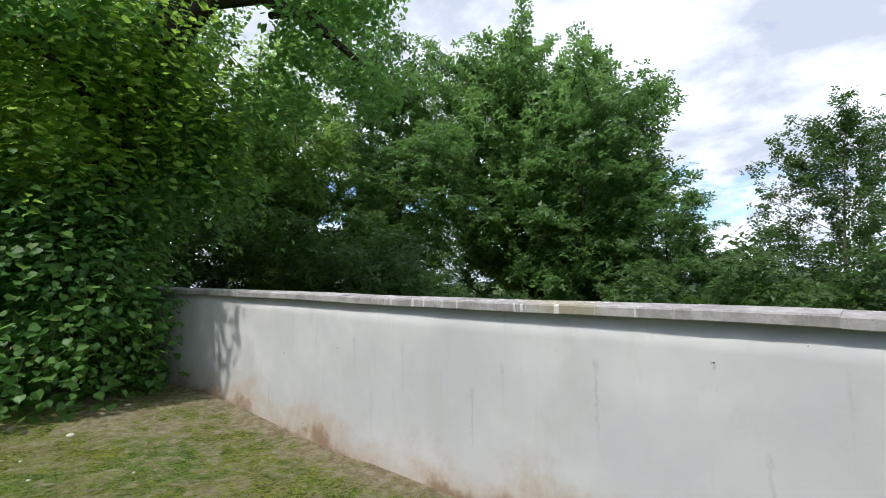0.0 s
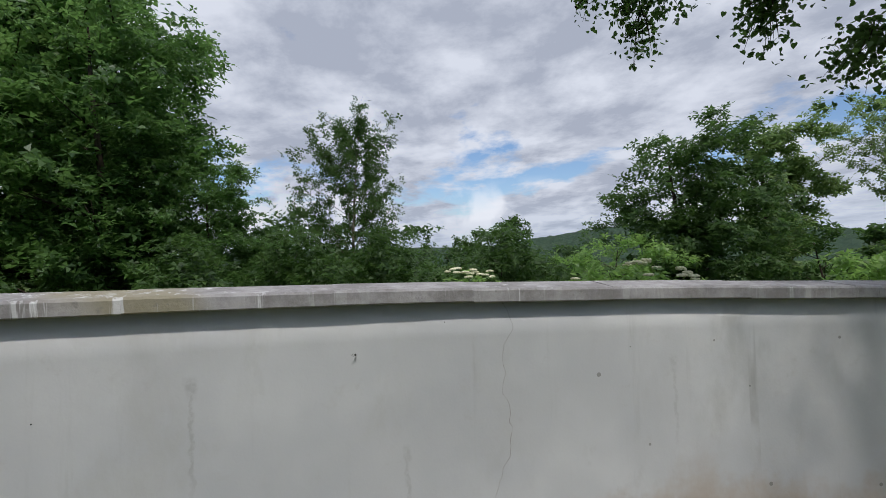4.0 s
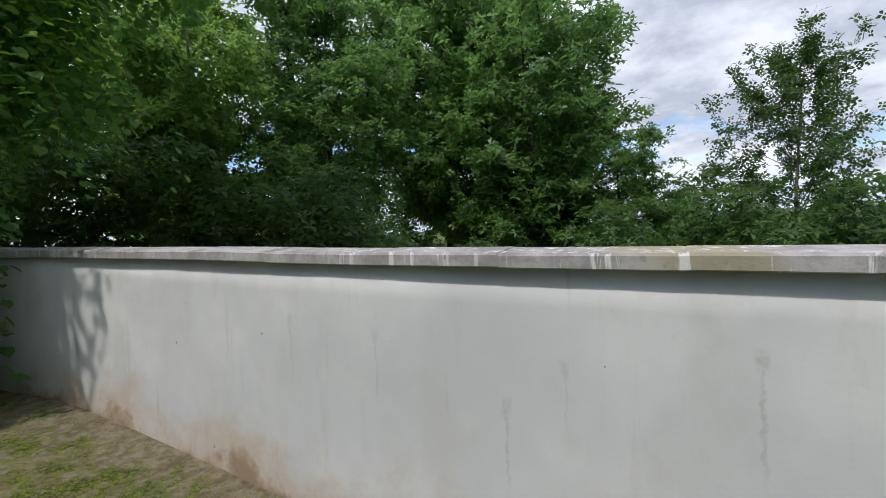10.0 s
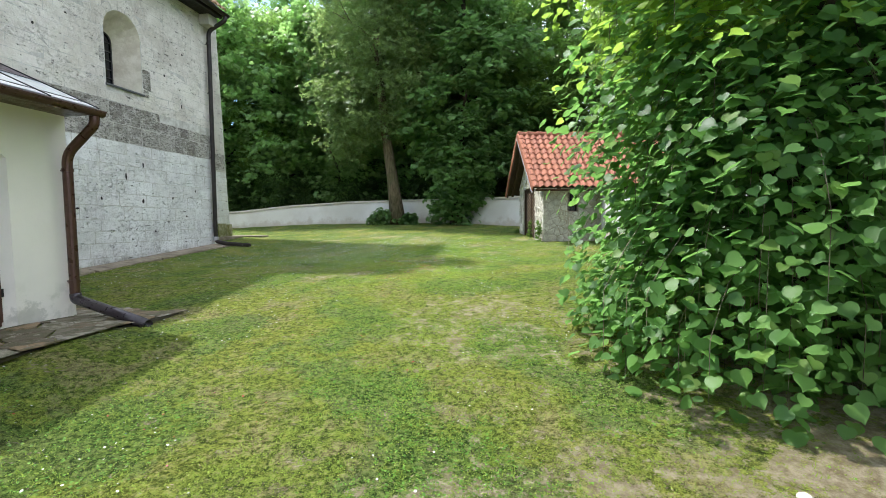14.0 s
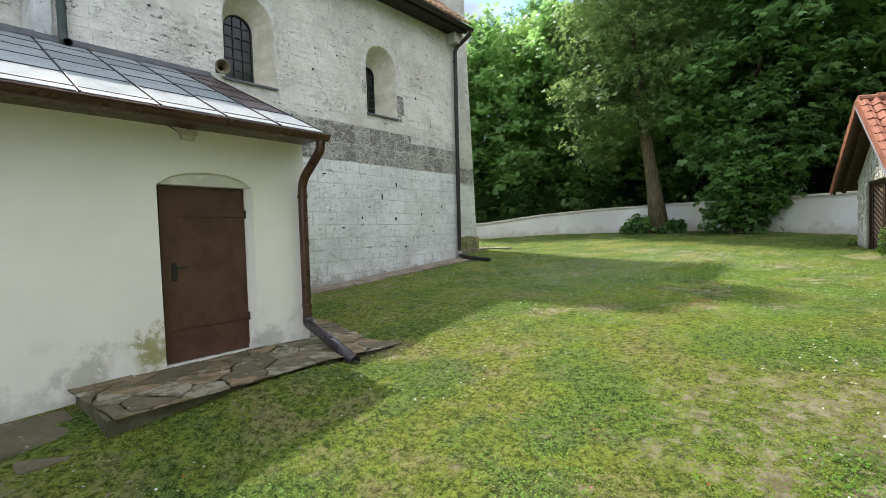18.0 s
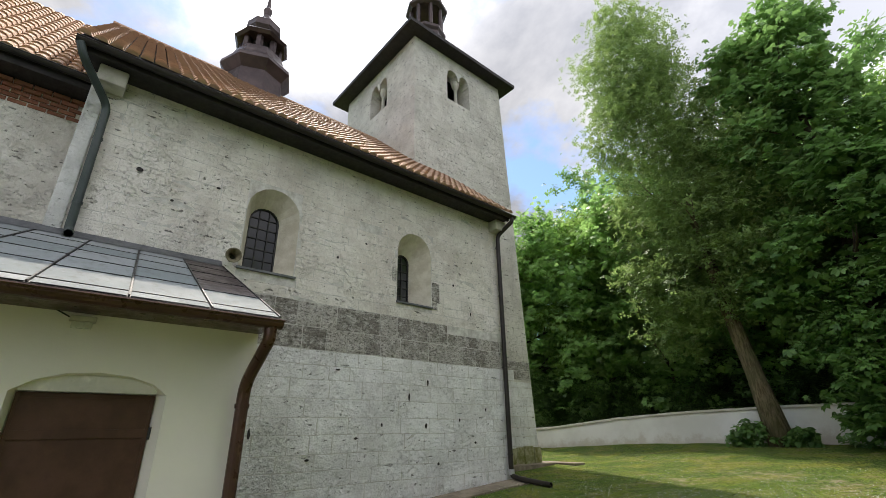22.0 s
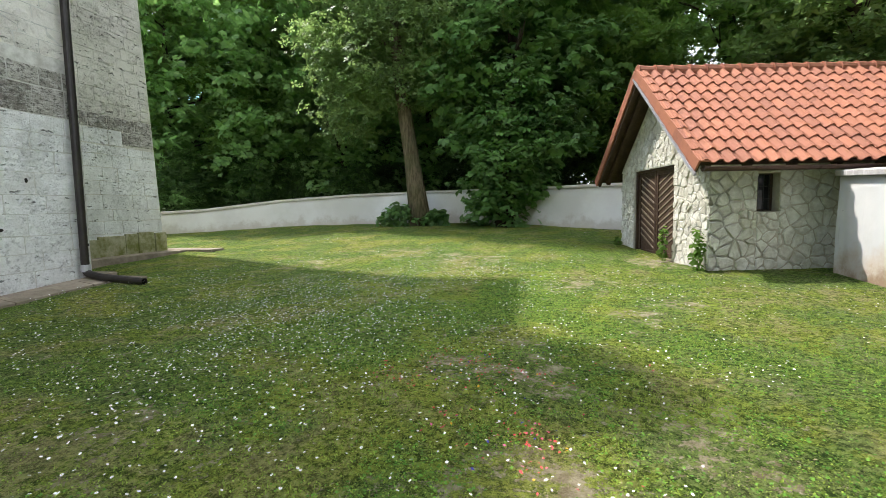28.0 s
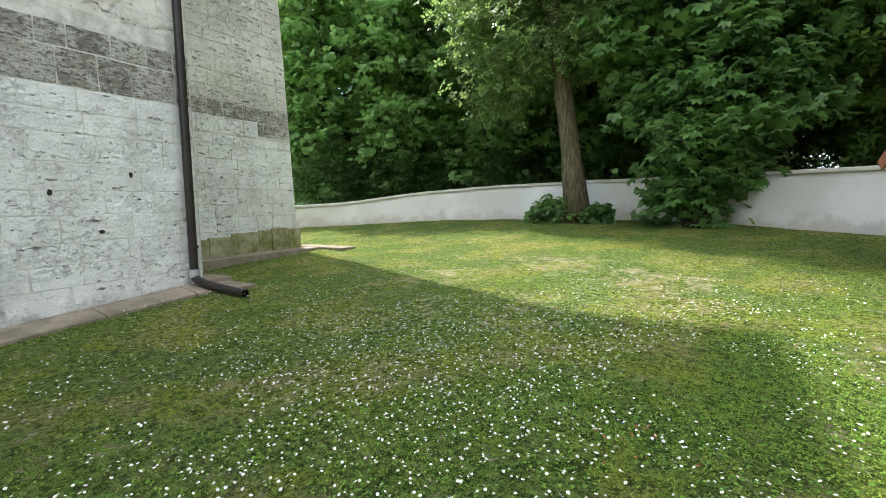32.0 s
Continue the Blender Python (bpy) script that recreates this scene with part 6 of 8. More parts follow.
def tile_mesh():
    """One pantile: a wave across, a lipped lower edge; local x across, y up the slope, z out."""
    w, l = 0.245, 0.36
    prof = [(-0.5, 0.012), (-0.42, 0.030), (-0.30, 0.060), (-0.16, 0.072), (-0.02, 0.058), (0.10, 0.026), (0.22, 0.008), (0.36, 0.002), (0.5, 0.010)]
    verts, faces = [], []
    for y, up in ((0.0, 0.034), (0.0, 0.014), (l, 0.0)):
        for x, z in prof:
            verts.append((x * w, y, z + up))
    n = len(prof)
    for i in range(n - 1):
        faces.append((i, i + 1, 2 * n + i + 1, 2 * n + i))
        faces.append((n + i, n + i + 1, i + 1, i))
    me = bpy.data.meshes.new("roof_tile")
    me.from_pydata(verts, [], faces)
    me.materials.append(TILE_NEW)
    return me


TILE_MESH = tile_mesh()


def lay_tiles(fn, rows, cols, flip, every):
    o, ex, ey = fn(0, 0), fn(1, 0) - fn(0, 0), fn(0, 0) - fn(0, 1)
    X, Yv = ex.normalized(), ey.normalized()
    if flip:
        X = -X
    Zv = X.cross(Yv)
    L = ey.length
    for i in range(rows):
        s = 1.015 - i * (1.0 / rows)
        for k in range(cols):
            u = 0.10 + k * 0.222
            if u > RL:
                continue
            p = fn(u, s, 0.004 + random.uniform(0, 0.006))
            ob = new("roof_tile", TILE_MESH)
            m = Matrix((X, Yv, Zv)).transposed().to_4x4()
            m.translation = p
            ob.parent = hroof
            ob.matrix_basis = m @ pose(0, 0, 0, random.uniform(-0.6, 0.6), random.uniform(-0.5, 0.5), random.uniform(-0.6, 0.6))


def hut_finish():
    """Stones, tiles, ridge and verge tiles: the many small pieces."""
    r = random.Random(21)
    lay_tiles(hut_roof_pt, 10, 26, False, 1)
    verts, faces = [], []
    for fn in (hut_north_pt,):
        sheet = pantile_sheet(hroof, lambda u, s, l: fn(u, 1 - s, l), 0.0, RL, 10, 0.222, TILE_NEW, 0.1, r)
    for k in range(int(RL / 0.33)):
        a, b = hut_roof_pt(k * 0.33 - 0.02, 0, 0.02), hut_roof_pt(k * 0.33 + 0.35, 0, 0.005)
        wpart("ridge_tile", tube_bm([a, a.lerp(b, 0.12), b], [0.125, 0.115, 0.10], 10), TILE_NEW, hroof)
    for i in range(10):
        for fn in (hut_roof_pt, hut_north_pt):
            s0, s1, up = 1.02 - i * 0.1, 0.905 - i * 0.1, r.uniform(-0.004, 0.004)
            bm = bmesh.new()
            for u0, u1, l0, l1 in ((-0.055, -0.022, -0.115, 0.078), (-0.0215, 0.13, 0.044, 0.078)):
                q = [bm.verts.new(fn(u, s, l + up + (0.016 if s == s0 else 0))) for u in (u0, u1) for s in (s0, s1) for l in (l0, l1)]
                for f in ((0, 2, 3, 1), (4, 5, 7, 6), (0, 1, 5, 4), (2, 6, 7, 3), (1, 3, 7, 5), (0, 4, 6, 2)):
                    bm.faces.new([q[j] for j in f])
            bmesh.ops.bevel(bm, geom=[e for e in bm.edges], offset=0.006, segments=1, affect="EDGES")
            wpart("verge_tile", bm, TILE_NEW, hroof)
    top = RIDGE_Z - 0.20
    kk = SLOPE
    regions = [[(0.0, -0.5), (D0 - 0.01, -0.5), (D0 - 0.01, WALL_TOP + (D0) * kk - 0.1), (0.0, WALL_TOP - 0.08)],
               [(D1 + 0.01, -0.5), (HW, -0.5), (HW, WALL_TOP - 0.08), (D1 + 0.01, WALL_TOP + (HW - D1) * kk - 0.1)],
               [(D0, DT + 0.01), (D1, DT + 0.01), (D1, WALL_TOP + (HW - D1) * kk - 0.1), (RIDGE_S, top), (D0, WALL_TOP + D0 * kk - 0.1)]]
    for reg in regions:
        set_stones(gable_wall, reg, gable_pt, 0.19, r, "rubble_stone", RUBBLE, (0.004, 0.030), 0.012, 0.75, 0.012)
    for reg in ([(0, -0.5), (WU0 - 0.01, -0.5), (WU0 - 0.01, WALL_TOP - 0.02), (0, WALL_TOP - 0.02)], [(WU1 + 0.01, -0.5), (2.1, -0.5), (2.1, WALL_TOP - 0.02), (WU1 + 0.01, WALL_TOP - 0.02)],
                [(WU0, -0.5), (WU1, -0.5), (WU1, WV0 - 0.01), (WU0, WV0 - 0.01)], [(WU0, WV1 + 0.01), (WU1, WV1 + 0.01), (WU1, WALL_TOP - 0.02), (WU0, WALL_TOP - 0.02)]):
        set_stones(south_wall, reg, south_pt, 0.22, r, "rubble_stone", RUBBLE, (0.006, 0.030), 0.026, 0.8, 0.014)


# ---- plants ----
def leaves_mesh(name, centres, sizes, material, template, parent=None, up=0.6, outward=None, droop=0.0, label="", seed=1):
    """Many leaves in one mesh. template: (points, faces) of one leaf lying in its own x-y plane, stem at 0."""
    g = np.random.default_rng(seed)
    n = len(centres)
    pts, faces = np.array(template[0], float), template[1]
    nrm = g.normal(size=(n, 3))
    nrm[:, 2] = np.abs(nrm[:, 2])
    nrm = nrm / np.linalg.norm(nrm, axis=1, keepdims=True)
    nrm[:, 2] += up
    if outward is not None:
        nrm += outward
    nrm /= np.linalg.norm(nrm, axis=1, keepdims=True)
    t = g.normal(size=(n, 3))
    t[:, 2] -= droop
    t -= nrm * (t * nrm).sum(1, keepdims=True)
    t /= np.linalg.norm(t, axis=1, keepdims=True) + 1e-9
    b = np.cross(nrm, t)
    s = np.asarray(sizes, float)[:, None, None] * np.ones((n, 1, 1))
    v = centres[:, None, :] + s * (pts[None, :, 0:1] * b[:, None] + pts[None, :, 1:2] * t[:, None] + pts[None, :, 2:3] * nrm[:, None])
    k = len(pts)
    flat = v.reshape(-1, 3).astype(np.float32)
    loops, starts, totals, o = [], [], [], 0
    for f in faces:
        loops += list(f)
        starts.append(o)
        totals.append(len(f))
        o += len(f)
    loops, starts, totals = np.array(loops), np.array(starts), np.array(totals)
    off = np.arange(n)
    me = bpy.data.meshes.new(name)
    me.vertices.add(n * k)
    me.vertices.foreach_set("co", flat.ravel())
    me.loops.add(n * o)
    me.loops.foreach_set("vertex_index", (loops[None] + off[:, None] * k).ravel().astype(np.int32))
    me.polygons.add(n * len(faces))
    me.polygons.foreach_set("loop_start", (starts[None] + off[:, None] * o).ravel().astype(np.int32))
    me.update(calc_edges=True)
    me.materials.append(material)
    ob = new(name, me)
    if parent:
        ob.parent = parent
    if label:
        ob["label"] = label
    return ob


DIAMOND = ([(0, 0, 0), (0.32, 0.45, 0.06), (0, 1, -0.05), (-0.32, 0.45, 0.06)], [(0, 1, 2), (0, 2, 3)])
HEART = ([(0, 0, 0), (0.30, -0.14, 0.05), (0.50, 0.16, 0.07), (0.40, 0.52, 0.05), (0, 1.0, -0.12), (-0.40, 0.52, 0.05), (-0.50, 0.16, 0.07), (-0.30, -0.14, 0.05)],
         [(0, 1, 2, 3), (0, 3, 4), (0, 4, 5), (0, 5, 6, 7)])
def broad_leaf():
    """A rounded heart-shaped leaf with a folded midrib and a toothed rim."""
    rim = [(0.17, -0.09), (0.39, -0.05), (0.55, 0.13), (0.53, 0.37), (0.46, 0.57), (0.27, 0.75), (0.13, 0.86)]
    pts = [(0, 0, 0), (0, 0.34, -0.035), (0, 0.68, -0.055), (0, 1.02, -0.16)]
    for s in (1, -1):
        pts += [(s * x, y, 0.05 + 0.03 * (i % 2) - 0.16 * (y > 0.5) * (y - 0.5)) for i, (x, y) in enumerate(rim)]
    faces = []
    for o, flip in ((4, False), (11, True)):
        for f in ((0, o, o + 1, o + 2), (0, o + 2, o + 3, 1), (1, o + 3, o + 4, 2), (2, o + 4, o + 5, o + 6), (2, o + 6, 3)):
            faces.append(tuple(reversed(f)) if flip else f)
    return pts, faces


BROAD = broad_leaf()
CLUSTER = ([(0, 0, 0), (0.26, 0.32, 0.05), (0, 0.75, -0.03), (-0.26, 0.32, 0.05), (0.1, -0.1, 0.05), (0.55, -0.25, 0.1), (0.75, 0.15, 0.0), (0.35, 0.15, 0.1),
            (-0.1, -0.05, 0.0), (-0.38, 0.10, 0.1), (-0.8, -0.05, 0.0), (-0.45, -0.32, 0.06), (0.0, -0.15, -0.04), (0.2, -0.5, 0.02), (-0.02, -0.85, -0.06), (-0.22, -0.48, 0.02)],
           [(0, 1, 2, 3), (4, 5, 6, 7), (8, 9, 10, 11), (12, 13, 14, 15)])


def far_cluster():
    """Four simple leaves round a twig end, for trees that stay far off."""
    pts, faces = [], []
    for a, l, z in ((0, 0.85, 0.0), (95, 0.8, 0.08), (185, 0.9, -0.03), (275, 0.78, 0.06)):
        c, s = math.cos(radians(a)), math.sin(radians(a))
        o = len(pts)
        for x, y, h in ((-0.06, 0.0, 0.0), (0.36, 0.52, 0.07), (-0.17, 1.0, -0.05)):
            pts.append(((x * c + y * s) * l, (-x * s + y * c) * l, h + z))
        faces.append((o, o + 1, o + 2))
    return pts, faces


FAR_CLUSTER = far_cluster()


def palm():
    pts, faces = [], []
    for k, (a, l) in enumerate(((-82, 0.62), (-42, 0.88), (0, 1.0), (42, 0.88), (82, 0.62))):
        c, s = math.cos(radians(a)), math.sin(radians(a))
        o = len(pts)
        for x, y, z in ((0, 0.02, 0), (0.24, 0.66, 0.03), (0, 1.0, -0.14), (-0.24, 0.66, 0.03)):
            pts.append(((x * c + y * s) * l, (-x * s + y * c) * l, z))
        faces.append((o, o + 1, o + 2, o + 3))
    return pts, faces


PALM = palm()


def crown_points(blobs, n, seed, lump=0.9, hollow=0.35, gap=0.0, tuft=0):
    """Points in the outer part of a cloud of ellipsoids, broken up by lumps and gaps."""
    g = np.random.default_rng(seed)
    if tuft:
        m = max(20, n // tuft)
        q, d = crown_points(blobs, m, seed, lump, hollow, gap)
        s = np.mean([(b[3] + b[4]) / 2 for b in blobs]) * 0.17
        pick = g.integers(0, len(q), n)
        return q[pick] + g.normal(size=(n, 3)) * np.array([s, s, s * 0.55]) + d[pick] * g.normal(size=(n, 1)) * s * 0.5, d[pick]
    w = np.array([b[3] * b[4] * b[5] for b in blobs]) ** 0.75
    pick = g.choice(len(blobs), size=n * 2, p=w / w.sum())
    d = g.normal(size=(n * 2, 3))
    d /= np.linalg.norm(d, axis=1, keepdims=True)
    rad = (hollow + (1 - hollow) * g.random(n * 2) ** 0.6)
    B = np.array(blobs, float)
    q = B[pick, :3] + d * rad[:, None] * B[pick, 3:6]
    keep = np.array([noise.noise(Vector(p) * lump * 0.8) + 0.5 * noise.noise(Vector(p) * lump * 2.1) > gap - 0.28 for p in q])
    q, d = q[keep][:n], d[keep][:n]
    return q, d


def limbs(base, top, r0, spread, count, seed, z_from=0.35, lean=(0, 0), droop=0.0):
    """A tapered trunk with limbs: vertices and faces."""
    r = random.Random(seed)
    base, top = Vector(base), Vector(top)
    H = (top - base).length
    mid = [base + (top - base) * t + Vector((math.sin(t * 5 + seed) * 0.03 * H * t, math.cos(t * 4 + seed) * 0.025 * H * t, 0)) for t in np.linspace(0, 1, 9)]
    rad = [r0 * (1.35 if i == 0 else 1) * (1 - 0.88 * t) for i, t in enumerate(np.linspace(0, 1, 9))]
    verts, faces = tube_data(mid, rad, 12)
    verts, faces = list(verts), list(faces)
    tips = []
    for k in range(count):
        t = z_from + (0.95 - z_from) * (k + r.random() * 0.7) / count
        i = min(int(t * 8), 7)
        p = mid[i].lerp(mid[i + 1], t * 8 - i)
        a = k * 2.4 + r.uniform(-0.4, 0.4)
        L = spread * (1.1 - 0.55 * t) * r.uniform(0.7, 1.1)
        d = Vector((math.cos(a), math.sin(a), r.uniform(0.25, 0.8))).normalized()
        q = [p + d * L * s + Vector((0, 0, (0.12 - droop) * L * s * s)) + Vector((r.uniform(-1, 1), r.uniform(-1, 1), r.uniform(-0.5, 0.5))) * 0.06 * L * s for s in (0, 0.3, 0.6, 1.0)]
        rr = r0 * (1 - 0.85 * t) * 0.55
        v, f = tube_data(q, [rr, rr * 0.7, rr * 0.42, rr * 0.12], 7)
        o = len(verts)
        verts += v
        faces += [tuple(x + o for x in ff) for ff in f]
        tips.append(q[-1])
        for s in (1, 2):
            d2 = (d + Vector((r.uniform(-1, 1), r.uniform(-1, 1), r.uniform(-0.2, 0.9))) * 0.8).normalized()
            v, f = tube_data([q[s], q[s] + d2 * L * 0.25, q[s] + d2 * L * 0.5 + Vector((0, 0, 0.05 * L))], [rr * 0.4, rr * 0.25, rr * 0.06], 5)
            o = len(verts)
            verts += v
            faces += [tuple(x + o for x in ff) for ff in f]
            tips.append(q[s] + d2 * L * 0.5)
    return verts, faces, tips


def tree(name, label, place, height, r0, blobs, n, size, leaf, bark, seed, template=CLUSTER, spread=3.0, count=10, z_from=0.35, lean=(0, 0), droop=0.0, gap=0.0, up=0.5, lump=0.9, hollow=0.35, group="", category="tree"):
    """A tree in its own frame: trunk with limbs, and a crown of leaves. blobs are relative to the foot."""
    t = thing(name, label, category, place, group)
    v, f, tips = limbs((0, 0, -0.15), (lean[0], lean[1], height * 0.92), r0, spread, count, seed, z_from, droop=droop)
    mesh_obj("trunk", v, f, bark, t, smooth=True)
    pts, d = crown_points(blobs, n, seed, lump, hollow, gap, 26)
    g = np.random.default_rng(seed + 5)
    leaves_mesh("crown", pts, size * g.uniform(0.65, 1.25, len(pts)), leaf, template, t, up, d * 0.35, 0.5, seed=seed)
    return t


def blob_crown(h, w, seed, lo=0.25, n=9, squash=0.8):
    """Ellipsoids that make an uneven crown h high and w wide."""
    r = random.Random(seed)
    out = [(0, 0, h * (lo + 0.36), w * 0.33, w * 0.33, h * (0.34 - lo * 0.2))]
    for k in range(n):
        a, z = k * 2.4 + r.uniform(-0.5, 0.5), lo + (0.93 - lo) * (k + 0.5) / n
        ring = w * 0.34 * math.sin(math.pi * min(1, 0.18 + 0.86 * (1 - (z - lo) / (1 - lo) * 0.86))) * r.uniform(0.8, 1.15)
        s = w * r.uniform(0.22, 0.32)
        out.append((ring * math.cos(a), ring * math.sin(a), h * z, s, s, s * squash))
    return out


def place_copies(src, rows):
    for x, y, rot, sc in rows:
        c = copy_thing(src, pose(x, y, gz(x, y) - 0.1, 0, 0, rot))
        c.scale = (sc, sc, sc * (0.92 + 0.16 * ((x * 7 + y * 3) % 1)))


# the linden beside the east wall: hanging shoots of heart-shaped leaves down to the ground
linden = thing("linden_tree", "linden with leafy shoots hanging down to the ground", "tree", (12.5, 4.35, gz(12.5, 4.35)))
LB = Vector((12.5, 4.35, gz(12.5, 4.35)))
v, f = tube_data([LB + Vector(p) for p in ((0, 0, -0.2), (0.02, 0, 0.4), (0.12, -0.1, 2.2), (0.45, -0.35, 4.4), (0.95, -0.6, 6.0), (1.2, -0.6, 7.4), (1.1, -0.3, 9.4), (0.9, 0, 12))], [0.55, 0.42, 0.36, 0.34, 0.33, 0.27, 0.18, 0.06], 14)
keep_place(mesh_obj("trunk", v, f, BARK_DARK, None, "dark furrowed trunk", True), linden)
for pts, rr in (([(0.95, -0.6, 5.9), (1.2, -1.5, 7.0), (1.6, -2.5, 7.05), (2.0, -3.4, 6.5), (2.25, -4.2, 5.7)], 0.21), ([(0.55, -0.4, 4.8), (-0.8, 0.3, 6.0), (-2.0, 0.9, 6.9)], 0.14), ([(0.4, -0.35, 4.0), (-0.7, -0.8, 5.0), (-1.9, -0.7, 5.3)], 0.10),
                ([(0.2, -0.3, 8.0), (1.6, 0.9, 9.3), (2.9, 1.8, 10.0)], 0.12), ([(1.7, -2.6, 6.7), (2.8, -2.7, 7.4), (3.8, -2.9, 7.7)], 0.07), ([(1.0, -1.6, 7.0), (0.9, -3.0, 7.9), (0.6, -4.2, 8.1)], 0.08)):
    q = [LB + Vector(p) for p in pts]
    keep_place(mesh_obj("limb", *tube_data(q, [rr * (1 - 0.75 * i / (len(q) - 1)) for i in range(len(q))], 9), BARK_DARK, None, "", True), linden)


def hanging_shoots():
    """Shoots that arch out from the trunk and hang: a low skirt, and above it boughs that flare out."""
    r = random.Random(31)
    cs, sz, ow, sv, sf, sunny = [], [], [], [], [], []
    for k in range(1800):
        a = r.uniform(0, 2 * math.pi)
        skirt, over = k < 840, k >= 1640
        if skirt:
            h0 = r.uniform(0.5, 2.7)
            reach = r.uniform(0.45, 1.5) * (1.0 - 0.12 * max(0, h0 - 1.6))
            end = max(0.02, h0 - r.uniform(0.3, 2.0))
        else:
            h0 = r.uniform(2.5, 6.4)
            reach = r.uniform(0.45, 1.0) * (1.5 + 0.42 * (h0 - 2.5))
            end = h0 - r.uniform(0.15, 1.0)
        if over:
            h0, reach = r.uniform(3.0, 5.6), r.uniform(0.4, 1.5)
            end = max(2.3, h0 - r.uniform(0.2, 1.0))
        reach *= 1.0 + 0.40 * noise.noise((1.6 * math.cos(a), 1.6 * math.sin(a), 0.9 * h0))
        if not skirt and not over:
            reach *= 1.0 - 0.3 * max(0.0, math.cos(a - radians(255)))
        if 0.9 < h0 < 3.4:
            reach *= 1.0 + 0.15 * max(0.0, math.cos(a - radians(152)))
        centre = Vector((-0.38, -0.25, 0)) if skirt else Vector((1.3, -1.2, 0)) if over else Vector((-0.45 + 0.06 * h0, -0.15, 0))
        out = Vector((math.cos(a), math.sin(a), 0))
        p0 = LB + centre + out * 0.25 + Vector((0, 0, h0 * 0.9))
        line = []
        for s in np.linspace(0, 1, 9):
            z = h0 + 0.45 * math.sin(min(1, s * 1.6) * math.pi * 0.55) - (h0 - end + 0.3) * max(0, s - 0.35) ** 1.3 * 2.15
            line.append(p0 + out * reach * min(1, s * 1.35) ** 0.8 + Vector((0, 0, z - h0 * 0.9)))
        line = [Vector((p.x, p.y, max(p.z, gz(p.x, p.y) + 0.03))) for p in line]
        line = [Vector((13.15, p.y, p.z)) if p.x > 13.15 and p.z < 0.95 else p for p in line]
        if k % 5 == 0:
            v, f = tube_data(line, [0.0035] * 8 + [0.0015], 3, cap=False)
            o = len(sv)
            sv += v
            sf += [tuple(x + o for x in q) for q in f]
        for s in np.linspace(0.3, 1.0, r.randint(13, 19)):
            i = min(int(s * 8), 7)
            p = line[i].lerp(line[i + 1], s * 8 - i)
            cs.append(p + Vector((r.uniform(-1, 1), r.uniform(-1, 1), r.uniform(-0.5, 0.5))) * 0.13)
            sz.append(r.uniform(0.065, 0.135))
            ow.append(out * 0.8 + Vector((0, 0, 0.2)))
            # high shoots, save those facing east, take the leaf colour that paints sunlight
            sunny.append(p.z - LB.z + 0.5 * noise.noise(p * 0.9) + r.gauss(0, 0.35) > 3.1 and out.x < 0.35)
    keep_place(tagged(mesh_obj("twig_mass", sv, sf, BARK, None, "thin hanging twigs"), kind="stuff"), linden)
    cs, sz, ow, top = np.array([tuple(c) for c in cs]), np.array(sz), np.array([tuple(o) for o in ow]), np.array(sunny)
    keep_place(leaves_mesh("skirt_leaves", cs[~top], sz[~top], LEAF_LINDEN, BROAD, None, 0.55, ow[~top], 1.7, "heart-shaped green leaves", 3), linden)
    keep_place(leaves_mesh("sun_leaves", cs[top], sz[top], LEAF_LINDEN_SUNLIT, BROAD, None, 0.75, ow[top], 1.2, "leaves coloured yellow-green as if sunlit", 5), linden)


hanging_shoots()
blobs = [(LB.x + a, LB.y + b, LB.z + c, d, e, f) for a, b, c, d, e, f in ((0.2, -0.2, 5.6, 1.5, 1.6, 1.3), (1.6, -1.6, 3.4, 0.8, 0.8, 0.6), (1.2, -0.8, 4.1, 0.9, 0.9, 0.8), (1.7, -0.6, 4.6, 1.2, 1.2, 1.0), (-1.9, -0.3, 4.9, 1.1, 1.0, 0.9), (-1.3, -1.4, 5.6, 1.2, 1.0, 0.9), (-2.0, 0.9, 5.8, 1.3, 1.2, 1.0), (-0.7, 0.6, 6.9, 1.9, 1.8, 1.3), (1.2, -1.8, 8.4, 1.8, 1.8, 1.0), (2.5, -3.6, 7.6, 1.6, 1.5, 0.9), (0.2, 0, 10.5, 3.0, 3.0, 1.8),
                                                                     (2.6, 1.6, 9.6, 2.2, 2.0, 1.4), (0.4, -3.6, 8.6, 1.9, 1.7, 1.1), (3.6, -2.8, 8.2, 1.6, 1.6, 1.1), (-1.8, 1.6, 8.2, 1.7, 1.8, 1.2), (2.7, -4.4, 5.3, 0.9, 0.9, 0.7), (2.0, -3.1, 6.1, 1.1, 1.1, 0.7), (2.4, -2.2, 5.3, 0.9, 0.9, 0.7))]
pts, d = crown_points(blobs, 26000, 11, 0.8, 0.2, -0.05)
keep_place(leaves_mesh("crown", pts, np.random.default_rng(2).uniform(0.07, 0.13, len(pts)), LEAF_LINDEN, HEART, None, 0.5, d * 0.2, 0.7, "", 4), linden)

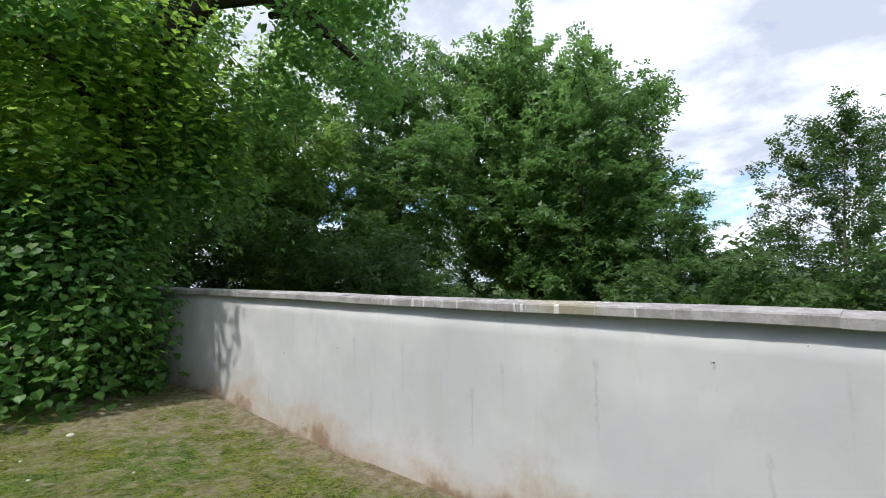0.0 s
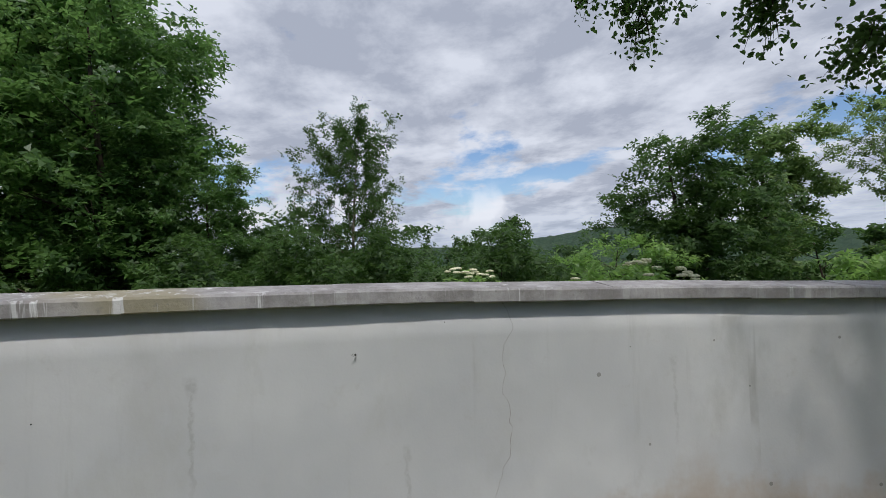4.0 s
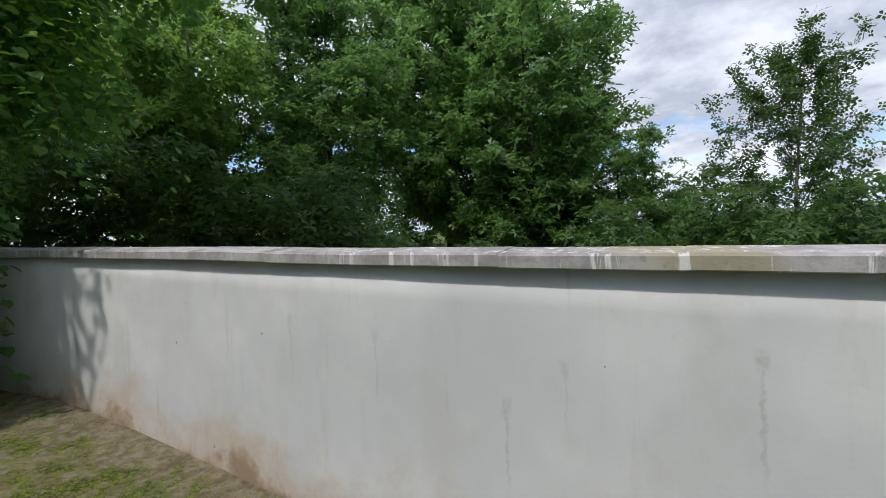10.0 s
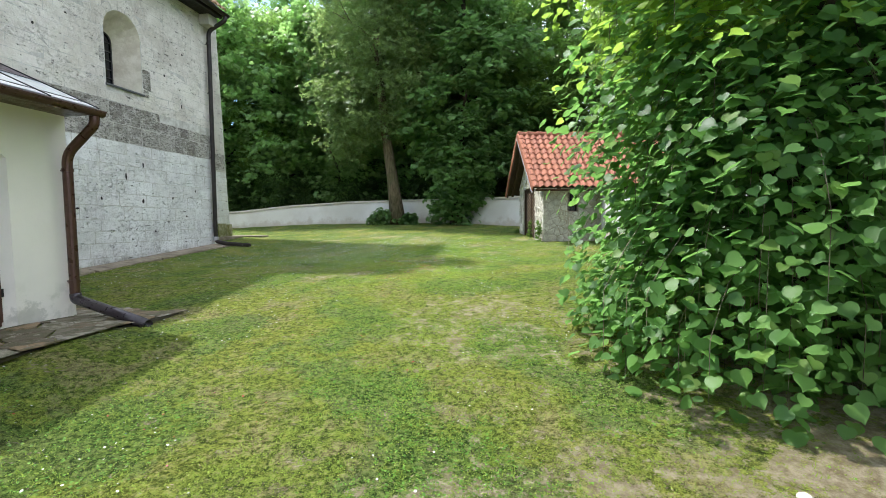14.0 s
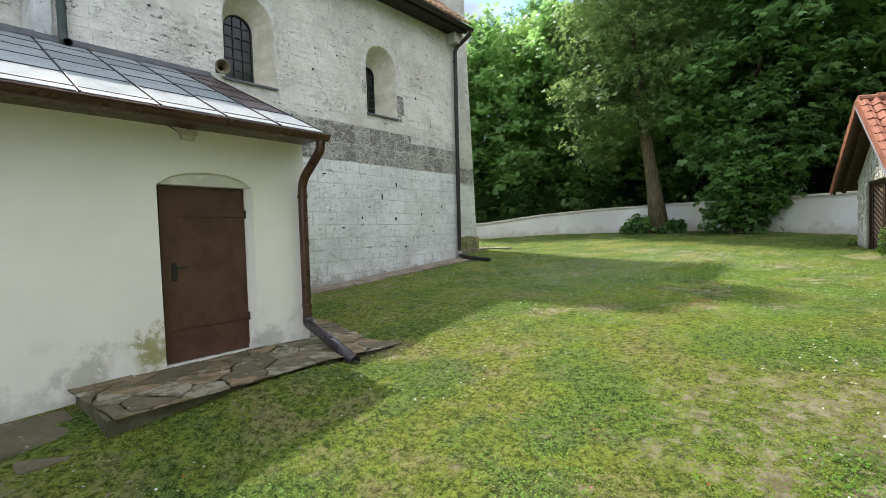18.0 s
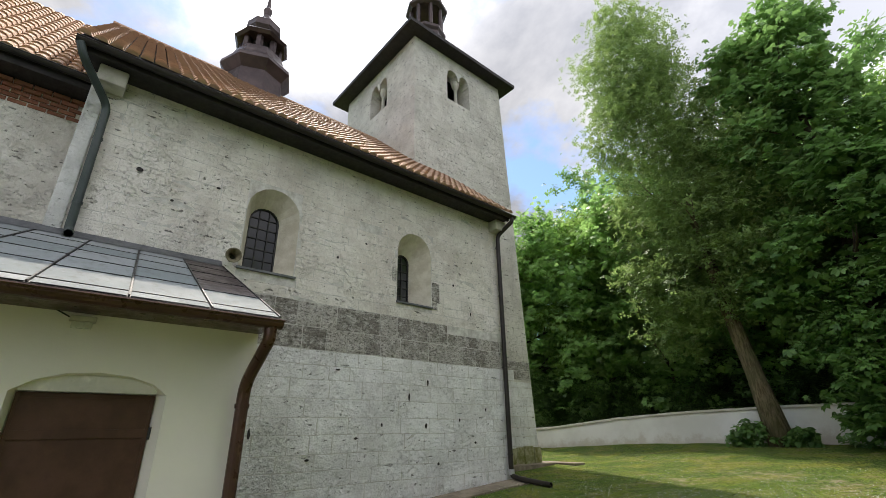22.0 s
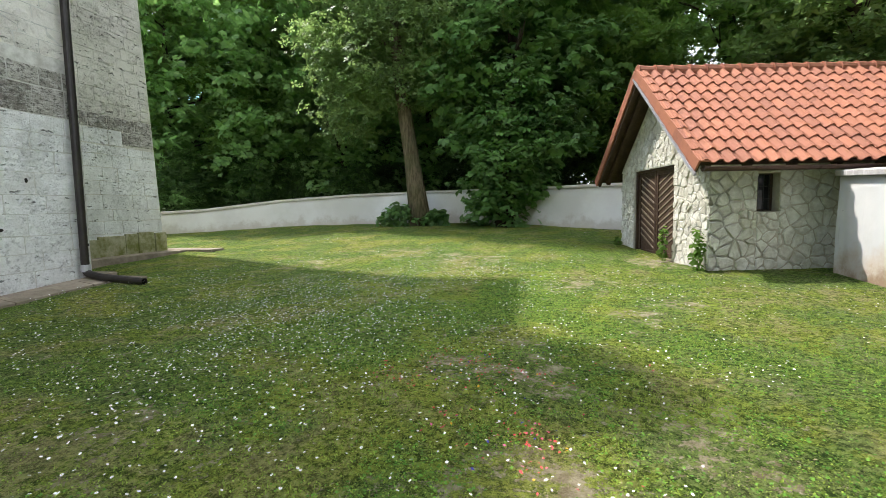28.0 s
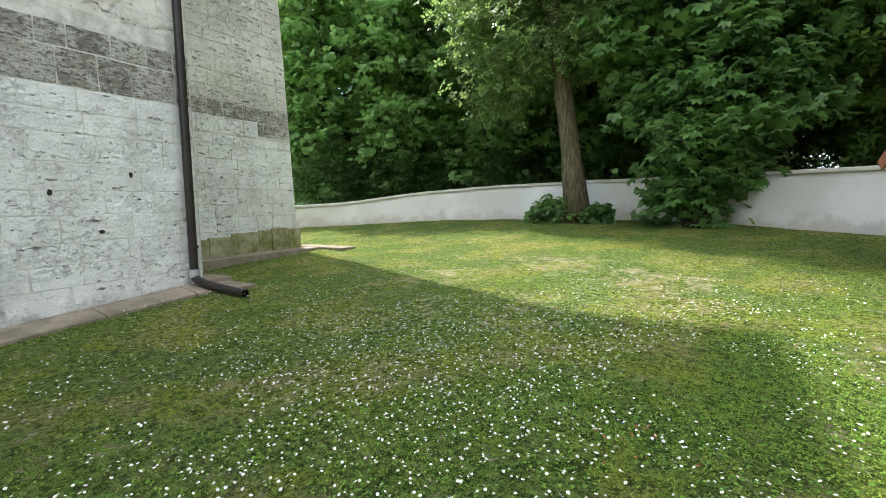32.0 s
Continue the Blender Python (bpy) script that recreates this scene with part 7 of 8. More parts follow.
# the big tree by the south-east wall, overhanging the view
old = thing("shade_tree", "old tree with a thick furrowed trunk and overhanging boughs", "tree", (8.15, -9.25, gz(8.15, -9.25)))
OB = Vector((8.15, -9.25, gz(8.15, -9.25)))
v, f = tube_data([OB + Vector(p) for p in ((0, 0, -0.2), (0, 0, 0.25), (-0.02, 0.02, 1.2), (-0.05, 0.05, 3.0), (-0.1, 0.1, 5.5), (-0.2, 0.1, 8.5))], [0.60, 0.43, 0.355, 0.335, 0.31, 0.18], 18)
keep_place(mesh_obj("trunk", v, f, BARK, None, "thick furrowed trunk", True), old)
BOUGHS = (([(8.1, -9.2, 2.6), (9.4, -8.7, 3.5), (10.6, -8.1, 3.6), (11.6, -7.6, 3.2), (12.0, -7.3, 2.9)], 0.09), ([(8.1, -9.2, 2.4), (9.2, -8.8, 3.2), (10.2, -8.4, 3.0), (10.7, -8.1, 2.6)], 0.08), ([(8.1, -9.2, 2.1), (8.6, -8.8, 2.8), (9.3, -8.5, 2.7), (10.0, -8.4, 2.2)], 0.07),
          ([(8.1, -9.2, 1.9), (8.5, -8.8, 2.4), (8.8, -8.6, 2.2), (9.1, -8.6, 1.7)], 0.06), ([(8.0, -9.3, 4.0), (6.4, -10.4, 6.0), (4.8, -11.2, 7.0)], 0.13), ([(8.0, -9.2, 4.4), (9.2, -9.0, 6.0), (10.2, -9.2, 7.0)], 0.12))
for pts, rr in BOUGHS:
    q = [Vector(p) for p in pts]
    keep_place(mesh_obj("bough", *tube_data(q, [rr * (1 - 0.85 * i / (len(q) - 1)) for i in range(len(q))], 8), BARK_DARK, None, "", True), old)


def low_sprays():
    """Drooping sprays of small leaves at the ends of the low boughs."""
    g = np.random.default_rng(14)
    sprays = [(11.83, -7.27, 2.87, 0.30, 0.13), (11.47, -7.58, 2.79, 0.40, 0.25), (11.57, -7.67, 2.48, 0.15, 0.18), (11.01, -7.80, 2.86, 0.34, 0.13), (10.68, -8.03, 2.66, 0.31, 0.25), (10.78, -8.12, 2.38, 0.22, 0.25), (10.28, -8.16, 2.68, 0.34, 0.19),
              (10.27, -8.44, 1.92, 0.34, 0.27), (9.83, -8.48, 2.05, 0.45, 0.22), (9.88, -8.33, 2.48, 0.45, 0.28), (9.49, -8.34, 2.56, 0.5, 0.2), (9.11, -8.50, 2.14, 0.4, 0.26), (8.98, -8.59, 1.79, 0.38, 0.25), (9.15, -8.65, 1.52, 0.2, 0.2)]
    sprays += [(8.80, -8.47, 2.2, 0.35, 0.36), (9.84, -8.55, 1.80, 0.34, 0.17), (8.63, -8.43, 2.35, 0.45, 0.36), (9.2, -8.4, 2.75, 0.6, 0.25), (10.1, -8.3, 2.95, 0.6, 0.2)]
    tops = [p for p, rr in BOUGHS[:4]]
    cs, sv, sf = [], [], []
    for x, y, z, w, h in sprays:
        c = Vector((x, y, z))
        near = min((Vector(p) for line in tops for p in line[1:]), key=lambda p: (p - c - Vector((0, 0, 0.4))).length)
        n = int(70 + 620 * w * h / 0.12)
        for k in range(9):
            a = g.uniform(0, 2 * math.pi)
            tip = c + Vector((w * math.cos(a) * g.uniform(0.3, 1), 0.6 * w * math.sin(a), h * g.uniform(-1.0, 0.5)))
            root = near.lerp(c + Vector((0, 0, h)), 0.75)
            line = [near, root, root.lerp(tip, 0.55) + Vector((0, 0, 0.08)), tip]
            v, f = tube_data(line, [0.012, 0.007, 0.004, 0.0015], 4, cap=False)
            o = len(sv)
            sv += v
            sf += [tuple(i + o for i in q) for q in f]
            for m in range(n // 9):
                s = g.uniform(0.0, 1.0) ** 0.7
                cs.append(root.lerp(tip, s) + Vector(g.normal(size=3)) * 0.08 + Vector((0, 0, 0.06 * math.sin(s * 3))))
    cs = np.array([tuple(p) for p in cs])
    keep_place(tagged(mesh_obj("twig_mass", sv, sf, BARK_DARK, None, "thin drooping twigs"), kind="stuff"), old)
    keep_place(leaves_mesh("low_sprays", cs, g.uniform(0.028, 0.052, len(cs)), LEAF_SHRUB, HEART, None, 0.2, None, 1.0, "small dark drooping leaves", 6), old)


low_sprays()
# high crown out of view, placed so its shadow falls on the east wall
blobs = [(6.4, -10.4, 8.6, 2.4, 2.2, 1.4), (4.6, -11.4, 8.6, 2.2, 2.0, 1.3), (8.9, -9.6, 8.0, 2.0, 1.8, 1.3), (7, -9.4, 10.6, 2.6, 2.4, 1.4), (3.2, -9.4, 9.2, 1.8, 1.8, 1.2), (5.4, -8.6, 9.6, 2.0, 1.7, 1.2), (6.6, -7.9, 10.0, 1.8, 1.2, 1.1)]
pts, d = crown_points(blobs, 12500, 15, 0.3, 0.0, -0.9)
# small-leaved blobs added there, also unseen, to thin that shadow out softly
outer, d2 = crown_points([(5.0, -6.6, 9.8, 2.2, 1.3, 1.2), (6.6, -6.7, 10.2, 1.6, 1.2, 1.1), (3.6, -6.9, 9.6, 1.6, 1.2, 1.1), (4.0, -8.0, 9.4, 2.3, 1.8, 1.3), (3.4, -8.9, 9.3, 2.0, 1.6, 1.2)], 13500, 16, 0.3, 0.0, -0.9)
sizes = np.random.default_rng(3).uniform(0.11, 0.165, len(pts) + len(outer))
sizes[len(pts):] *= 0.52
keep_place(leaves_mesh("crown", np.concatenate([pts, outer]), sizes, LEAF_WOOD, DIAMOND, None, 0.5, np.concatenate([d, d2]) * 0.2, 0.5, "", 6), old)
pts, d = crown_points([(9.1, -9.9, gz(9.1, -9.9) + 0.05, 0.5, 0.4, 0.3), (8.0, -8.6, gz(8, -8.6), 0.3, 0.3, 0.2)], 260, 4)
weeds = thing("weeds", "low leafy weeds at the foot of the tree", "weeds", (9.1, -9.9, gz(9.1, -9.9)))
keep_place(leaves_mesh("leaves", pts, np.full(len(pts), 0.035), LEAF_WOOD, HEART, None, 0.7, d * 0.2, 0, "", 8), weeds)

# inside the north wall: the tall grey-green lime, its bushes, and the chestnut
TP = (3.17, 22.85)
lime = tree("lime_tree", "tall lime tree with a slightly leaning brown trunk", (*TP, gz(*TP)), 22, 0.34,
            [(-1.2, 0, 5.6, 2.6, 2.4, 1.6), (0.3, 0, 7.8, 3.2, 3.0, 2.3), (-1.8, 0.2, 9.6, 2.9, 2.8, 2.4), (1.0, 0.3, 11.2, 3.1, 3.0, 2.6), (-1.9, -0.8, 13.6, 3.0, 2.9, 2.5), (-1.6, -1.0, 16.2, 2.6, 2.6, 2.3), (-2.9, -0.4, 6.7, 1.5, 1.5, 1.8), (2.2, -0.6, 7.4, 1.5, 1.5, 1.3), (-2.6, -0.6, 4.6, 1.1, 1.1, 1.2), (-2.4, -0.9, 18.2, 2.4, 2.3, 1.9), (-1.8, -0.7, 20.4, 1.9, 1.9, 1.6), (2.0, 0.4, 14.4, 2.2, 2.0, 1.8)],
            31000, 0.19, LEAF_GREY, BARK_BROWN, 41, CLUSTER, 3.2, 14, 0.30, (-2.0, 0.4), droop=0.25, gap=0.0, lump=0.9, hollow=0.3)
box_t = thing("trunk_box", "small white box fixed to a tree trunk", "box", (2.71, 22.5, 5.0))
wpart("casing", boxed(2.68, 2.77, 22.44, 22.53, 4.98, 5.09, 0.008), LAMPGLASS, box_t)
CP = (6.5, 22.0)
tree("chestnut_tree", "dark green chestnut with low sweeping branches", (*CP, gz(*CP)), 17, 0.30,
     [(0, 0.0, 0.5, 0.95, 0.85, 0.55), (0, -0.2, 0.9, 1.1, 0.9, 0.8), (0.1, -0.2, 1.2, 1.2, 1.0, 0.8), (0, 0.2, 0.9, 1.0, 0.9, 0.8), (0.1, 0.2, 1.6, 1.4, 1.2, 1.0), (0, -0.2, 2.0, 1.5, 1.2, 0.9), (-0.2, 0.3, 2.9, 2.1, 1.6, 1.2), (0.6, 0.4, 4.4, 2.3, 2.0, 1.5), (-0.5, 0.5, 6.4, 2.9, 2.5, 1.9), (1.2, 0.6, 8.4, 3.0, 2.8, 2.0), (0, 0.6, 10.8, 2.8, 2.6, 2.0), (1.9, 0.2, 3.4, 1.3, 1.2, 0.9), (-1.6, 0.1, 4.6, 1.3, 1.3, 1.0), (2.8, 0.3, 5.8, 1.3, 1.3, 1.1), (0.2, 0.5, 12.9, 2.6, 2.4, 1.8), (-0.3, 0.4, 14.9, 2.2, 2.0, 1.7), (0.8, 0.6, 16.6, 1.5, 1.4, 1.3)],
     17500, 0.27, LEAF_DARK, BARK_DARK, 43, PALM, 3.0, 12, 0.2, (0.3, 0.3), droop=0.3, gap=-0.05, up=0.75, lump=0.8)
for x, y, w, h in ((2.35, 22.45, 0.7, 0.75), (3.85, 22.6, 0.5, 0.5)):
    b = thing("ground_shrub", "dense dark green shrub at the foot of the trunk", "shrub", (x, y, gz(x, y)))
    pts, d = crown_points([(0, 0, h * 0.45, w, w * 0.8, h * 0.6), (w * 0.4, 0.1, h * 0.75, w * 0.4, w * 0.4, h * 0.4), (-w * 0.7, -0.1, h * 0.3, w * 0.5, w * 0.4, h * 0.4), (w * 0.9, -0.15, h * 0.25, w * 0.4, w * 0.35, h * 0.3), (-w * 0.1, -0.2, h * 0.9, w * 0.3, w * 0.3, h * 0.35)], 620, int(x * 10), 3.0, 0.3)
    leaves_mesh("leaves", pts, np.random.default_rng(7).uniform(0.10, 0.20, len(pts)), LEAF_DARK, HEART, b, 0.5, d * 0.5, 0.4, "", 9)

# the wood around: a few kinds, copied
kinds = []
for i, (h, w, leaf, nm, lb) in enumerate(((15, 7.5, LEAF_WOOD, "maple_tree", "broad woodland maple in full summer leaf"), (17, 7.0, LEAF_DARK, "oak_tree", "dark woodland oak in full leaf"), (13, 6.5, LEAF_GREY, "willow_tree", "pale grey-green woodland tree"),
                                         (11, 6.0, LEAF_LIGHT, "acacia_tree", "light green broad-leaved tree"),
                                         (15, 7.5, LEAF_EAST, "elm_tree", "dark green woodland elm behind the wall"), (17, 7.0, LEAF_EAST, "hornbeam_tree", "tall dark woodland hornbeam"),
                                         (14, 7.0, LEAF_MAPLE, "sycamore_tree", "bright green sycamore with broad layered leaves"))):
    kinds.append((nm, lb, h, w, leaf, i))
wood_src = {}
WOOD_ROWS = {
    0: [(-4.5, 27.5, 0, 1.0), (8.8, 27.2, 80, 1.05), (14.5, 24.0, 200, 1.0), (18.5, 17.5, 30, 0.95), (21.5, 9.5, 160, 0.95), (19.0, 13.0, 260, 0.74), (-11, 26, 120, 1.0), (2.5, 31, 300, 1.1)],
    1: [(-0.8, 28.5, 0, 1.0), (12.0, 28.5, 100, 1.0), (-7.8, 30, 200, 1.05), (18.5, 27, 50, 1.05), (6.0, 30.5, 20, 1.05)],
    2: [(5.3, 26.5, 10, 0.8), (15.5, 19.5, 70, 0.85), (-11.5, 24.0, 200, 0.9)],
    6: [(-5.2, 25.2, 0, 0.95), (-1.3, 26.2, 130, 0.95), (-9.2, 24.6, 220, 1.0), (2.2, 27.6, 300, 1.1)],
    4: [(29.8, -2.4, 130, 0.98), (30.5, -4.6, 0, 0.70), (24.5, 4.5, 150, 0.72), (28.5, -6.0, 40, 0.56), (27.0, -7.6, 200, 0.40)],
    5: [(28.5, 8.0, 60, 1.1), (22.5, 20.5, 140, 1.0)],
    3: [(10.5, 24.2, 0, 0.8), (17.0, 22.0, 110, 0.85), (-6.2, 25.2, 30, 0.75), (20.0, 6.6, 210, 0.7)],
}
for nm, lb, h, w, leaf, i in kinds:
    rows = WOOD_ROWS[i]
    x, y, rot, sc = rows[0]
    src = tree(nm, lb, (x, y, gz(x, y) - 0.1), h, 0.26, blob_crown(h, w, 60 + i, (0.20, 0.24, 0.12, 0.08, 0.20, 0.24, 0.06)[i], 15), 6800 if i < 6 else 7800, 0.33 if i < 6 else 0.30, leaf, BARK_DARK, 50 + i, FAR_CLUSTER if i < 6 else PALM, w * 0.42, 12, 0.18, (0.4, 0.2), gap=0.05, lump=0.8, group="woodland trees", hollow=0.3)
    src.rotation_euler = (0, 0, radians(rot))
    src.scale = (sc, sc, sc)
    place_copies(src, rows[1:])
# a pale shrub just over the north-west wall
nb = thing("wall_shrub", "light green shrub just over the yard wall", "shrub", (-8.0, 22.2, gz(-8.0, 22.2)))
pts, d = crown_points([(0, 0, 1.1, 1.5, 1.2, 0.85), (0.8, 0.2, 1.3, 0.9, 0.9, 0.6), (-0.7, -0.1, 1.35, 0.8, 0.8, 0.6)], 1500, 72, 1.3, 0.3)
leaves_mesh("leaves", pts, np.random.default_rng(5).uniform(0.12, 0.2, len(pts)), LEAF_MAPLE, CLUSTER, nb, 0.7, d * 0.4, 0.3, "", 11)
mesh_obj("stems", *limbs((0, 0, -0.1), (0.1, 0, 1.5), 0.05, 0.9, 6, 6, 0.2)[:2], BARK_DARK, nb)
# understorey shrubs behind the walls
sh = thing("woodland_shrub", "leafy green shrub behind the yard wall", "shrub", (-3.2, 24.6, gz(-3.2, 24.6)), "wall shrubs")
pts, d = crown_points([(0, 0, 1.0, 1.5, 1.3, 1.1), (0.9, 0.3, 1.7, 1.0, 1.0, 0.8), (-0.8, 0, 1.9, 0.9, 0.9, 0.8), (0.1, 0.2, 2.6, 0.8, 0.8, 0.7)], 1900, 71, 1.3, 0.3)
leaves_mesh("leaves", pts, np.random.default_rng(4).uniform(0.11, 0.21, len(pts)), LEAF_SHRUB, FAR_CLUSTER, sh, 0.6, d * 0.4, 0.3, "", 10)
mesh_obj("stems", *limbs((0, 0, -0.1), (0.1, 0, 2.2), 0.05, 1.0, 6, 5, 0.2)[:2], BARK_DARK, sh)
place_copies(sh, [(-5.2, 24.1, 140, 1.1), (-7.6, 22.9, 240, 1.1), (-9.8, 27.2, 200, 1.6), (-7.4, 28.6, 100, 1.7), (-2.6, 29.4, 170, 1.8), (-4.4, 27.4, 30, 1.5), (-6.4, 26.4, 60, 1.5), (-8.4, 25.0, 10, 1.4), (-1.6, 27.6, 10, 1.6), (1.6, 28.4, 80, 1.7), (4.6, 28.8, 150, 1.8), (7.4, 28.2, 220, 1.7), (10.4, 27.0, 290, 1.7), (13.4, 25.0, 330, 1.6), (0.2, 25.6, 40, 1.1), (3.8, 26.2, 120, 1.2), (7.6, 25.4, 200, 1.2), (10.8, 23.4, 300, 1.1), (13.2, 21.3, 20, 1.2), (-6.4, 23.6, 70, 1.0), (15.6, 17.2, 90, 1.2), (15.8, 13.4, 20, 1.2), (15.4, 9.6, 200, 1.2), (15.9, 6.2, 240, 1.25), (16.6, 3.4, 100, 1.15),
                  (18.4, 1.2, 10, 1.15), (19.6, -1.6, 70, 0.75), (20.8, -4.2, 160, 1.15), (19.8, 4.0, 230, 1.4), (22.3, 1.6, 20, 1.0), (24.8, -1.8, 60, 0.9), (37.5, 8.5, 90, 1.8), (40.0, 4.8, 10, 1.9), (41.0, 0.8, 200, 1.9), (39.0, -3.0, 300, 1.7), (25.0, -5.2, 300, 1.3), (22.2, -7.6, 20, 1.25), (24.0, -11.2, 70, 1.3), (21.4, -9.4, 190, 1.2), (27.2, -8.0, 0, 1.4), (20.4, -13.4, 250, 1.15), (18.2, -11.6, 80, 1.0)])

# beyond the east wall: the slender young tree, the bushes and the trees to the south-east
def branch_tree(name, label, place, h, r0, half, count, leaf, size, seed, lo=0.15, rise=1.1, per=40, shape=None, bark=BARK, category="tree"):
    """An open tree: a slender trunk, rising branches with side twigs, and leaves set along them."""
    g = np.random.default_rng(seed)
    t0 = thing(name, label, category, place)
    shape = shape or (lambda t: min(1.0, 0.25 + 2.6 * t) * (1 - t) ** 0.75 + 0.06)
    mid = [Vector((0.02 * h * math.sin(t * 4 + seed), 0.02 * h * math.cos(t * 3 + seed) - 0.02 * h * math.cos(seed), h * t)) for t in np.linspace(0, 1, 10)]
    mid[0] = Vector((0, 0, -0.2))
    sv, sf = tube_data(mid, [r0 * (1.25 if i == 0 else 1) * (1 - 0.95 * i / 9) for i in range(10)], 9)
    sv, sf, cs = list(sv), list(sf), []

    def add(line, r):
        v, f = tube_data(line, [r * (1 - 0.85 * i / (len(line) - 1)) for i in range(len(line))], 5, cap=False)
        o = len(sv)
        sv.extend(v)
        sf.extend(tuple(i + o for i in q) for q in f)

    def leafy(line, n, w):
        for _ in range(n):
            s = g.uniform(0.1, 1.04) * (len(line) - 1)
            i = min(int(s), len(line) - 2)
            cs.append(line[i].lerp(line[i + 1], s - i) + Vector(g.normal(size=3)) * w)

    for k in range(count):
        u = (k + g.uniform(0, 0.8)) / count
        t = lo + (0.97 - lo) * u
        i = min(int(t * 9), 8)
        p = mid[i].lerp(mid[i + 1], t * 9 - i)
        a = k * 2.4 + g.uniform(-0.5, 0.5)
        L = half * shape(u) * g.uniform(0.7, 1.12)
        out = Vector((math.cos(a), math.sin(a), 0))
        line = [p + out * L * s + Vector((0, 0, rise * L * (0.55 * s + 0.45 * s * s))) + Vector(g.normal(size=3)) * 0.035 * L for s in (0, 0.3, 0.65, 1.0)]
        add(line, r0 * (1.05 - t) * 0.42)
        leafy(line[1:], per // 2, 0.05 * half)
        for s in (1, 2, 2, 3):
            d2 = (out * 0.7 + Vector((g.normal(), g.normal(), 0.5 + 0.5 * rise))).normalized()
            tw = [line[s], line[s] + d2 * L * 0.22, line[s] + d2 * L * 0.42 + Vector((0, 0, 0.04 * L))]
            add(tw, r0 * 0.12)
            leafy(tw, per // 4, 0.04 * half)
    mesh_obj("trunk", sv, sf, bark, t0, smooth=True)
    cs = np.array([tuple(p) for p in cs])
    leaves_mesh("crown", cs, size * g.uniform(0.65, 1.25, len(cs)), leaf, CLUSTER, t0, 0.3, None, 0.4, seed=seed)
    return t0


SX, SY = 26.2, -10.6
branch_tree("young_tree", "slender young tree with open feathery branches", (SX, SY, gz(SX, SY)), 5.7 - gz(SX, SY), 0.10, 3.4, 40, LEAF_SHRUB, 0.17, 81, 0.06, 1.0, 96, lambda t: min(1.0, 0.5 + 1.4 * t) * (1 - 0.72 * t))


TOPPED = lambda t: 0.45 + 0.75 * math.sin(math.pi * (0.15 + 0.8 * t))
for x, y, h, half, seed, lab in ((35.6, 3.3, 20.0, 5.6, 121, "tall ash with a bare trunk and layered foliage"), (35.0, -0.1, 18.0, 5.0, 122, "tall ash with a slender pale trunk")):
    branch_tree("ash_tree", lab, (x, y, gz(x, y)), h, 0.34, half, 64, LEAF_ASH, 0.36, seed, 0.24, 0.5, 190, TOPPED, BARK_DARK)


def at_bearing(az, dist, eye=(9.2, -4.03)):
    return eye[0] + dist * math.cos(radians(az)), eye[1] + dist * math.sin(radians(az))


def far_tree(name, label, az, dist, el_top, w, leaf, seed, n=5200, size=0.5, lo=0.2, template=FAR_CLUSTER, gap=0.02, category="tree"):
    x, y = at_bearing(az, dist)
    z = gz(x, y)
    h = 0.69 + dist * math.tan(radians(el_top)) - z
    return tree(name, label, (x, y, z), h, 0.02 * h, blob_crown(h, w, seed, lo, 13), n, size, leaf, BARK_DARK, seed, template, w * 0.4, 10, 0.3, (0.3, 0.2), gap=gap, lump=0.7, category=category)


far_tree("ash_tree", "dark round-crowned ash beyond the yard wall", -60.8, 34, 13.0, 9.5, LEAF_SHRUB, 91, 9000, 0.42, 0.12)
far_tree("ash_tree", "tall thin-crowned ash beyond the yard wall", -69.0, 42, 13.2, 7.0, LEAF_GREY, 92, 5000, 0.42, 0.35, gap=0.08)
for az, dist, el, half, leaf, size, seed, lo, label in ((-79.8, 44, 12.8, 3.6, LEAF_GREY, 0.32, 93, 0.55, "locust tree with a bare trunk and a high open crown"), (-86.0, 42, 15.2, 5.0, LEAF_LIGHT, 0.40, 94, 0.42, "tall bright locust tree with an open crown")):
    x, y = at_bearing(az, dist)
    branch_tree("locust_tree", label, (x, y, gz(x, y)), 0.69 + dist * math.tan(radians(el)) - gz(x, y), 0.2, half, 26, leaf, size, seed, lo, 0.55, 60, TOPPED, BARK_DARK)
far_tree("hazel_bush", "bright green bushy hazel beyond the wall", -91.5, 23, 7.4, 6.0, LEAF_LIGHT, 95, 7000, 0.36, 0.05, category="bush")
far_tree("spruce_tree", "dark spruce beyond the yard wall", -98.0, 30, 9.2, 6.0, LEAF_DARK, 96, 5000, 0.4, 0.1)
far_tree("hazel_bush", "green bushy hazel behind the shade tree", -104.0, 22, 8.5, 8.0, LEAF_SHRUB, 97, 6000, 0.36, 0.05, category="bush")
far_tree("poplar_clump", "dense upright clump of young poplars", -38.0, 40, 3.9, 6.5, LEAF_SHRUB, 98, 5200, 0.42, 0.05, category="bush")
far_tree("round_bush", "yellow-green round bush on the slope", -54.0, 30, 0.75, 7.5, LEAF_WOOD, 99, 3200, 0.36, 0.02, category="bush")
far_tree("round_bush", "green bush on the slope", -46.5, 46, 1.0, 9.0, LEAF_SHRUB, 101, 3200, 0.5, 0.02, category="bush")
far_tree("round_bush", "green bush on the slope", -33.5, 34, 0.9, 7.5, LEAF_SHRUB, 102, 3200, 0.42, 0.02, category="bush")
far_tree("round_bush", "green bush on the slope", -73.0, 32, 1.2, 8.0, LEAF_SHRUB, 103, 3200, 0.42, 0.02, category="bush")
far_tree("round_bush", "green bush on the slope", -80.5, 27, 1.5, 7.0, LEAF_WOOD, 104, 3200, 0.4, 0.02, category="bush")
